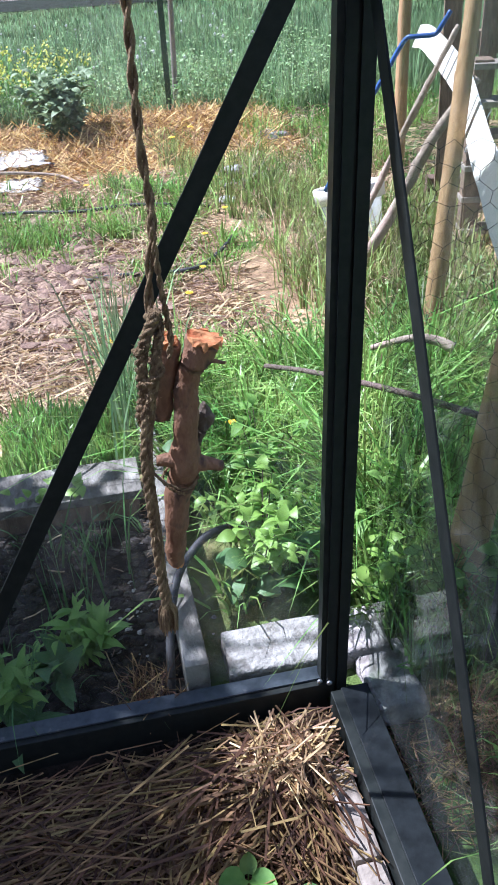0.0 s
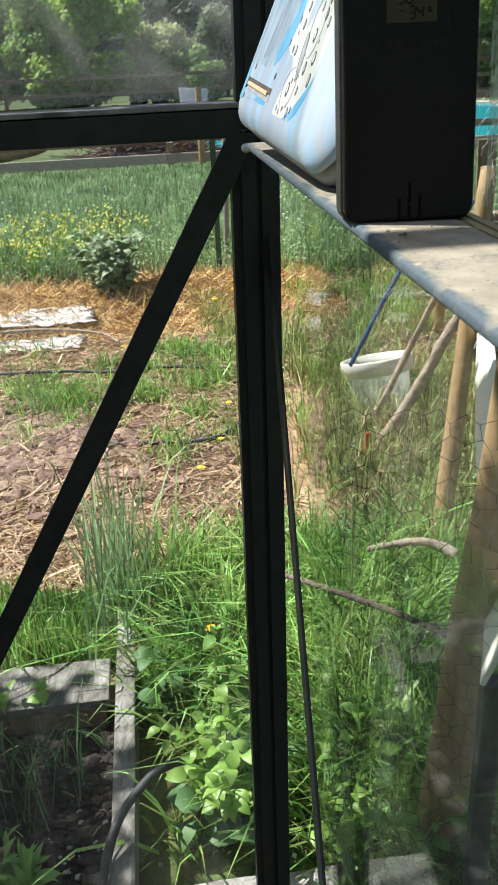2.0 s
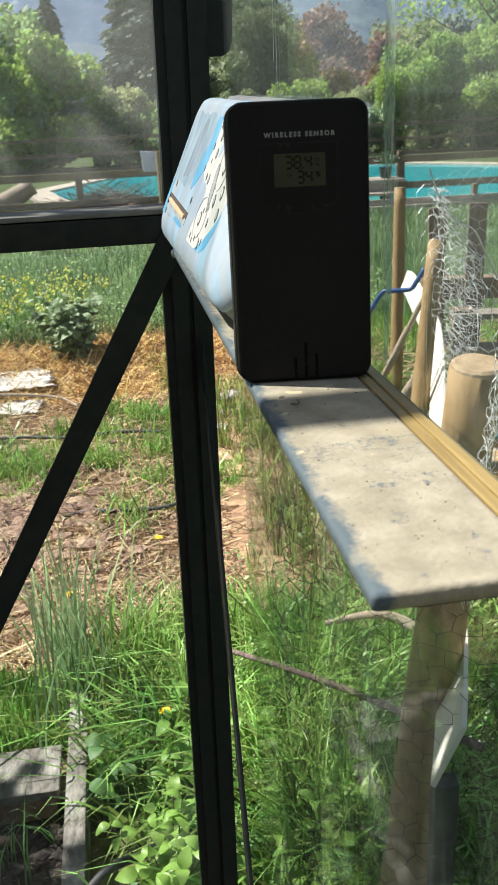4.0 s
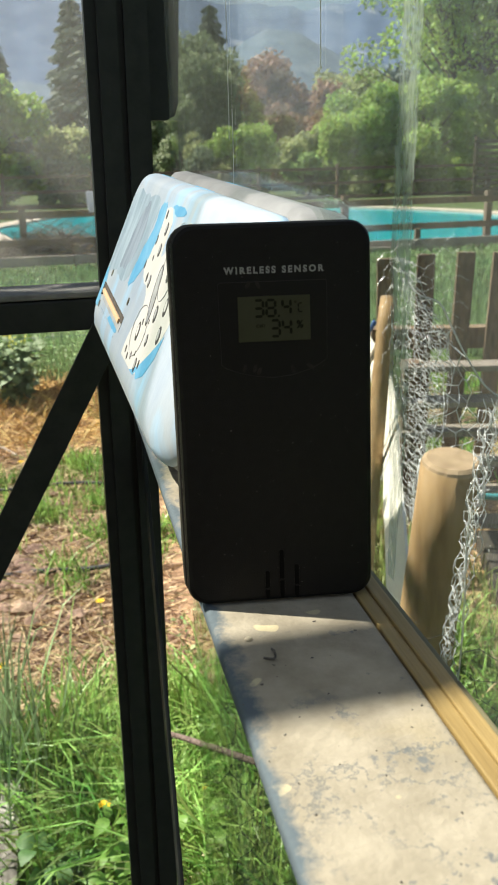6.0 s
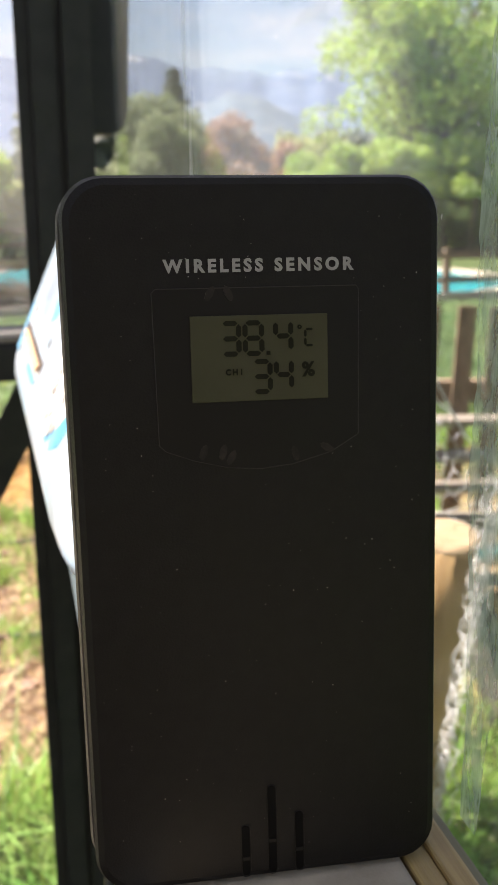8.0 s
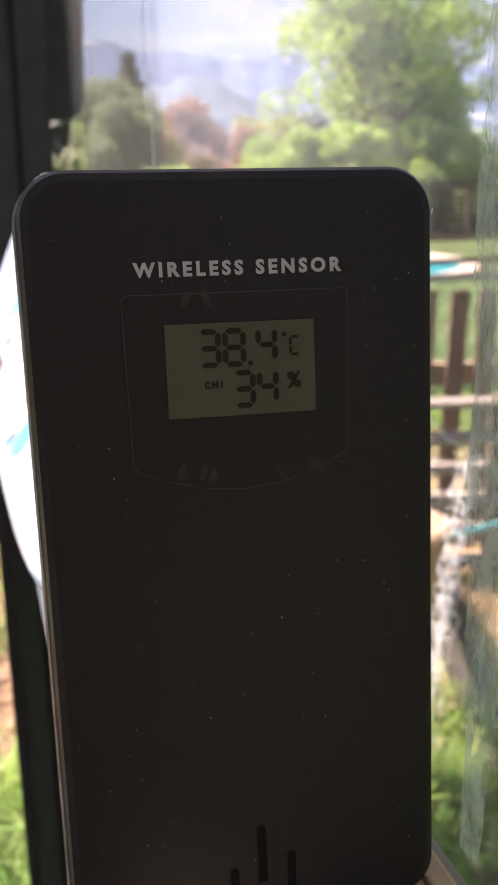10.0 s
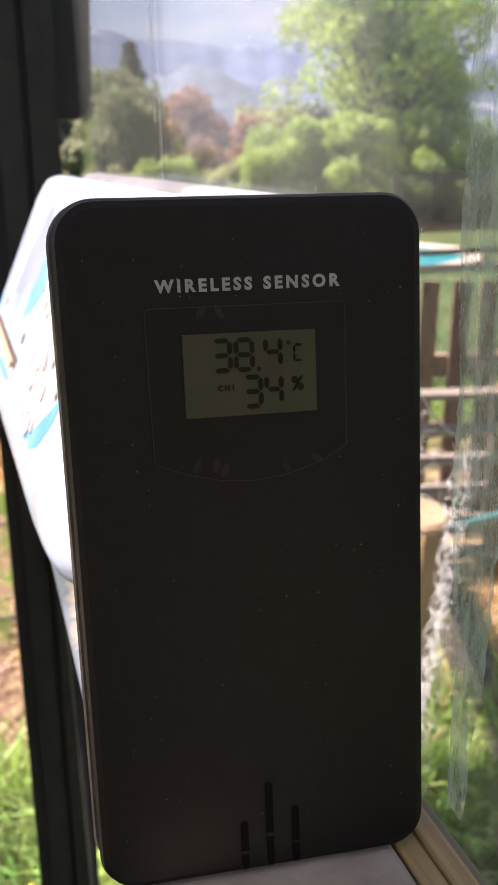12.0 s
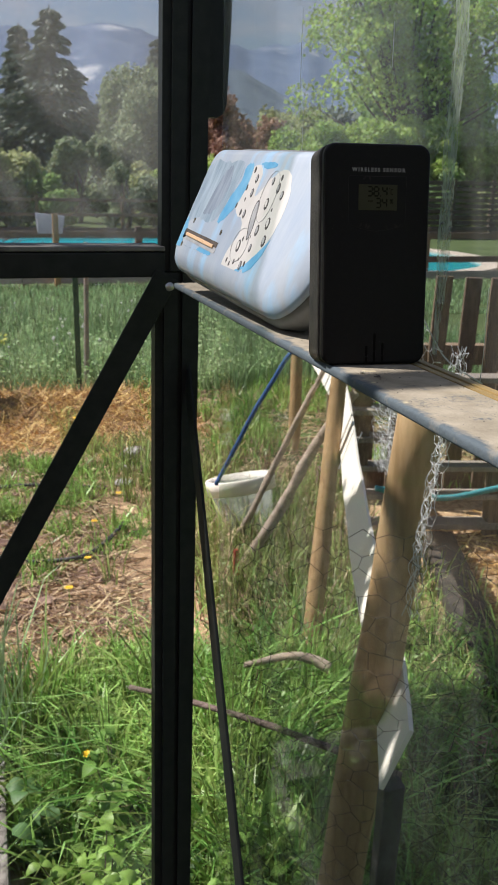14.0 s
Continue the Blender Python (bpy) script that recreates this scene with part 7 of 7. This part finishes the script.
# ---- trees ----
def crown(rnd, count, blobs, leaf, gap=None):
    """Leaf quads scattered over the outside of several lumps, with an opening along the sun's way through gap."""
    verts, faces = [], []
    tot = sum(b[3] ** 2 for b in blobs)
    for bx, by, bz, br in blobs:
        for _ in range(int(count * br * br / tot)):
            d = Vector((rnd.gauss(0, 1), rnd.gauss(0, 1), rnd.gauss(0, 0.8))).normalized()
            p = Vector((bx, by, bz)) + d * br * rnd.uniform(0.55, 1.05) * (1 + 0.35 * noise.noise(d * 2.3 + Vector((bx, by, bz))))
            q = Vector((rnd.gauss(0, 1), rnd.gauss(0, 1), rnd.gauss(0, 1))).normalized()
            s = leaf * rnd.uniform(0.6, 1.3)
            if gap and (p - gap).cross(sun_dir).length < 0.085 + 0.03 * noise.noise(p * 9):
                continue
            u = q.orthogonal().normalized() * s
            v = q.cross(u).normalized() * s * 0.6
            i = len(verts)
            verts += [tuple(p - u), tuple(p + v), tuple(p + u), tuple(p - v)]
            faces.append((i, i + 1, i + 2, i + 3))
    return verts, faces


def broadleaf(at, height, width, leaf, count, material, label, seed, lumps=16, low=0.15, name="tree", trunk=0.10, reach=(), puff=1.0, gap=None):
    rnd = random.Random(seed)
    t = thing(name, label, "tree", at)
    bm = bmesh.new()
    tube(curve_pts([(0, 0, -0.1), (0.05 * width, 0, height * 0.3), (0, 0.03 * width, height * 0.7)], 8), [trunk * (1 - 0.09 * i) for i in range(8)], 8, bm)
    blobs = []
    for k in range(lumps):
        a, r = rnd.uniform(0, 6.283), width * 0.5 * math.sqrt(rnd.uniform(0, 1)) * 0.75
        z = height * rnd.uniform(low + 0.12, 0.88)
        r *= 1.0 - 0.55 * abs((z / height - 0.5) * 1.6) ** 2
        blobs.append((r * math.cos(a), r * math.sin(a), z, height * puff * rnd.uniform(0.10, 0.19)))
        tube(curve_pts([(0, 0, height * 0.25), (r * 0.5 * math.cos(a), r * 0.5 * math.sin(a), z * 0.75), (r * math.cos(a), r * math.sin(a), z)], 5), [trunk * 0.35, trunk * 0.3, trunk * 0.22, trunk * 0.15, trunk * 0.08], 5, bm)
    for b in reach:
        blobs.append(b)
        tube(curve_pts([(0, 0, height * 0.6), (b[0] * 0.5, b[1] * 0.5, b[2] * 0.97), b[:3]], 7), [trunk * 0.13 - 0.0007 * i for i in range(7)], 6, bm)
    part("trunk", bm, BARK, t)
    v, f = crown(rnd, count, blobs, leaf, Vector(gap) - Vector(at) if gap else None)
    ob = new("crown", soup("crown", v, f, material))
    ob.parent = t
    return t


def conifer(at, height, width, count, material, label, seed):
    rnd = random.Random(seed)
    t = thing("conifer", label, "tree", at)
    part("trunk", tube([(0, 0, -0.1), (0.02, 0, height * 0.5), (0, 0, height * 0.98)], [height * 0.02, height * 0.012, 0.02], 8), BARK, t)
    verts, faces = [], []
    tiers = 26
    for k in range(tiers):
        z = height * (0.06 + 0.92 * k / tiers)
        reach = width / 2 * (1 - k / tiers) ** 0.85 * rnd.uniform(0.75, 1.1) + 0.12
        for b in range(9):
            a = rnd.uniform(0, 6.283)
            rr = reach * rnd.uniform(0.6, 1.1)
            for _ in range(count // (tiers * 9)):
                s = rnd.uniform(0.1, 1.0)
                p = Vector((rr * s * math.cos(a), rr * s * math.sin(a), z - rr * 0.30 * s * s + rnd.gauss(0, 0.05))) + Vector((rnd.gauss(0, 0.10 * rr), rnd.gauss(0, 0.10 * rr), 0))
                q = Vector((rnd.gauss(0, 1), rnd.gauss(0, 1), rnd.gauss(0, 1))).normalized()
                sz = height * 0.014 * rnd.uniform(0.6, 1.3)
                u = Vector((math.cos(a), math.sin(a), -0.4)).normalized() * sz * 1.5
                v = u.cross(q).normalized() * sz * 0.5
                i = len(verts)
                verts += [tuple(p - u), tuple(p + v), tuple(p + u), tuple(p - v)]
                faces.append((i, i + 1, i + 2, i + 3))
    ob = new("needles", soup("needles", verts, faces, material))
    ob.parent = t
    return t


# FIR and OLIVE are paled in base colour for distance haze
FIR = mat("fir_needles", (0.12, 0.155, 0.125), (0.21, 0.245, 0.195), 0.7, 0, 3, island=0.3, translucent=0.2)
OLIVE = mat("olive_foliage", (0.33, 0.37, 0.17), (0.46, 0.50, 0.25), 0.6, 0, 3, island=0.3, translucent=0.5)
SPRING = mat("spring_foliage", (0.28, 0.41, 0.09), (0.42, 0.55, 0.16), 0.55, 0, 3, island=0.35, translucent=0.5)
MIDGREEN = mat("mid_foliage", (0.25, 0.38, 0.14), (0.36, 0.50, 0.20), 0.6, 0, 3, island=0.3, translucent=0.55)
GREYGREEN = mat("grey_green_foliage", (0.21, 0.27, 0.15), (0.31, 0.37, 0.22), 0.65, 0, 3, island=0.3, translucent=0.45)
RUST = mat("rust_foliage", (0.33, 0.19, 0.13), (0.46, 0.29, 0.21), 0.65, 0, 3, island=0.3, translucent=0.25)

conifer((3.55, 45, 0), 9.6, 8.2, 60000, FIR, "tall dark fir beyond the pool", 101)
conifer((-1.9, 52, 0), 8.0, 4.2, 16000, FIR, "dark fir beyond the pool", 102)
conifer((2.15, 46, 0), 8.9, 6.6, 40000, FIR, "tall grey-green fir crowded beside another", 105)
conifer((10.2, 53, 0), 9.8, 5.6, 22000, FIR, "grey-green fir far beyond the garden", 103)
broadleaf((-1.7, 29.5, 0), 4.1, 4.8, 0.11, 24000, SPRING, "broad bright green shrub tree behind the fence", 111, 30, 0.0)
broadleaf((-5.0, 31, 0), 4.4, 4.8, 0.11, 14000, SPRING, "broad bright green shrub tree behind the fence", 112, 26, 0.0)
broadleaf((1.0, 30.5, 0), 2.5, 3.0, 0.09, 11000, OLIVE, "olive green bush behind the fence", 113, 18, 0.0)
broadleaf((3.4, 33, 0), 2.9, 4.2, 0.10, 12000, GREYGREEN, "olive green bush behind the fence", 114, 20, 0.0)
broadleaf((6.4, 38, 0), 5.2, 5.0, 0.10, 22000, GREYGREEN, "olive green tree beyond the pool", 115, 26, 0.0)
broadleaf((7.3, 41, 0), 6.6, 4.0, 0.10, 22000, GREYGREEN, "olive green tree beyond the pool", 122, 26, 0.0)
broadleaf((11.7, 40, 0), 5.7, 7.4, 0.10, 30000, RUST, "rusty red-brown tree beyond the pool", 116, 28, 0.0)
broadleaf((15.6, 43, 0), 5.4, 5.0, 0.14, 12000, OLIVE, "olive green tree beyond the pool", 117, 24, 0.0)
broadleaf((9.2, 31, 0), 2.3, 4.2, 0.09, 12000, OLIVE, "low olive hedge behind the pool", 123, 20, 0.0)
broadleaf((6.2, 30, 0), 2.2, 4.2, 0.09, 12000, OLIVE, "low olive hedge behind the pool", 124, 20, 0.0)
broadleaf((11.1, 29.8, 0), 3.6, 3.8, 0.07, 36000, SPRING, "wide bright spring-green bush behind the pool", 126, 30, 0.0)
broadleaf((13.2, 29.6, 0), 3.9, 5.6, 0.07, 52000, SPRING, "wide bright spring-green bush behind the pool", 118, 34, 0.0)
broadleaf((17.6, 31, 0), 4.2, 6.4, 0.07, 44000, SPRING, "wide bright spring-green bush behind the pool", 119, 34, 0.0)
broadleaf((23.5, 32, 0), 4.2, 6.4, 0.12, 14000, SPRING, "wide bright spring-green bush behind the pool", 125, 26, 0.0)
broadleaf((17.2, 34.5, 0), 13.0, 11.8, 0.105, 24000, SPRING, "loose bright-leaved tree beside the pool", 120, 95, 0.24, trunk=0.2, puff=0.46)
broadleaf((21, 40, 0), 8.0, 8.0, 0.16, 14000, MIDGREEN, "green tree behind the wide bushes", 121, 26, 0.1)
for k in range(20):
    broadleaf((-16 + 2.9 * k + (k % 3) * 0.7, 54 + (k % 4) * 3, 0), 4.0 + (k % 5) * 0.8, 6.0, 0.26, 2600, (OLIVE, MIDGREEN, FIR)[k % 3], "hazy green tree in the distance", 130 + k, 14, 0.0)
for k in range(15):
    broadleaf((-9 + 2.25 * k, 28.6 + 0.5 * (k % 3), 0), 1.5 + 0.35 * (k % 4), 2.9, 0.075, 5200, (OLIVE, MIDGREEN, SPRING)[(k * 2) % 3] if k > 6 else (GREYGREEN, MIDGREEN)[k % 2], "low leafy hedge bush behind the pool fence", 170 + k, 14, 0.0, name="hedge_bush")
# unseen tree, added to shade bed, floor and stakes; gap lets sun through
broadleaf((-2.11, 1.99, 0), 2.7, 1.25, 0.05, 22000, MIDGREEN, "small unseen tree added to shade the bed", 150, 26, 0.30, name="shade_tree", trunk=0.06, gap=(0.20, 0.895, 0.0), reach=[(1.44, -0.34, 2.6, 0.16), (1.33, -0.10, 2.6, 0.17), (1.22, 0.08, 2.6, 0.16), (1.50, 0.43, 2.6, 0.13), (1.62, 0.78, 2.6, 0.16), (1.45, -0.33, 2.0, 0.20), (1.68, -0.12, 2.05, 0.22), (1.92, 0.12, 2.0, 0.22), (1.72, 0.2, 2.1, 0.18), (1.98, 0.33, 2.1, 0.16)])


# ---- hills ----
def ridge(name, y, height, roughness, seed, material, label, bumps):
    n = 260
    x0, x1 = -y * 0.9, y * 1.5
    verts, faces = [], []
    for i in range(n + 1):
        x = x0 + (x1 - x0) * i / n
        h = height * (0.72 + roughness * noise.noise(Vector((x / y * 3.1, seed, 0))) + 0.3 * roughness * noise.noise(Vector((x / y * 11, seed, 4))) + 0.12 * roughness * noise.noise(Vector((x / y * 45, seed, 8))) + 0.05 * roughness * noise.noise(Vector((x / y * 150, seed, 3))))
        for bx, bw, bh in bumps:
            h += bh * math.exp(-(((x - bx) / bw) ** 2))
        for j, (f, d) in enumerate(((0, 0), (0.35, 0.2), (0.7, 0.4), (1.0, 0.6))):
            verts.append((x * (1 + d), y * (1 + d) + y * 0.012 * noise.noise(Vector((x / y * 14, seed, j))), max(0.0, h * f * (1 + d)) - (5 if f == 0 else 0)))
    for i in range(n):
        for j in range(3):
            a = i * 4 + j
            faces.append((a, a + 4, a + 5, a + 1))
    return tagged(new(name, soup(name, verts, faces, material, True)), label, "hill", kind="structure")


SLAT = mat("dark_screen_boards", (0.05, 0.038, 0.028), (0.11, 0.085, 0.062), 0.85, 0, 12, stretch=(1, 6, 6), bump=0.3, bump_scale=50, obj=0.25)
screen = thing("slatted_screen", "dark brown slatted wooden screen beyond the pool", "screen", (14.4, 23.9, 0))
for k in range(10):
    part("slat", box((0, 0, 0.14 + 0.165 * k), (4.2, 0.03, 0.12), 0.004), SLAT, screen)
for k in range(4):
    part("post", box((-2.0 + 1.33 * k, 0.07, 0.86), (0.10, 0.10, 1.76), 0.004), SLAT, screen)
# Air haze is tinted into the hills' base colours, bluer with distance.
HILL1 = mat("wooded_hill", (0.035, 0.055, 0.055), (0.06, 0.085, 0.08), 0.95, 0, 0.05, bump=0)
HILL2 = mat("haze_tinted_hill", (0.075, 0.115, 0.165), (0.13, 0.18, 0.23), 0.95, 0, 0.03)
HILL3 = mat("haze_tinted_ridge", (0.07, 0.115, 0.20), (0.11, 0.16, 0.25), 0.95, 0, 0.012, c3=(0.42, 0.45, 0.48), c3_scale=0.006, c3_pos=(0.60, 0.72))
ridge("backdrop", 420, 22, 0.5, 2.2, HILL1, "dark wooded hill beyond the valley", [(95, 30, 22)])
ridge("backdrop", 900, 80, 0.4, 5.7, HILL2, "wooded mountain side tinted blue for haze", [(190, 34, 16), (225, 32, 26), (258, 34, 28), (296, 30, 12), (430, 150, 30)])
ridge("backdrop", 1800, 385, 0.22, 9.1, HILL3, "distant mountain ridge tinted blue for haze, with snow patches", [(300, 200, 20)])
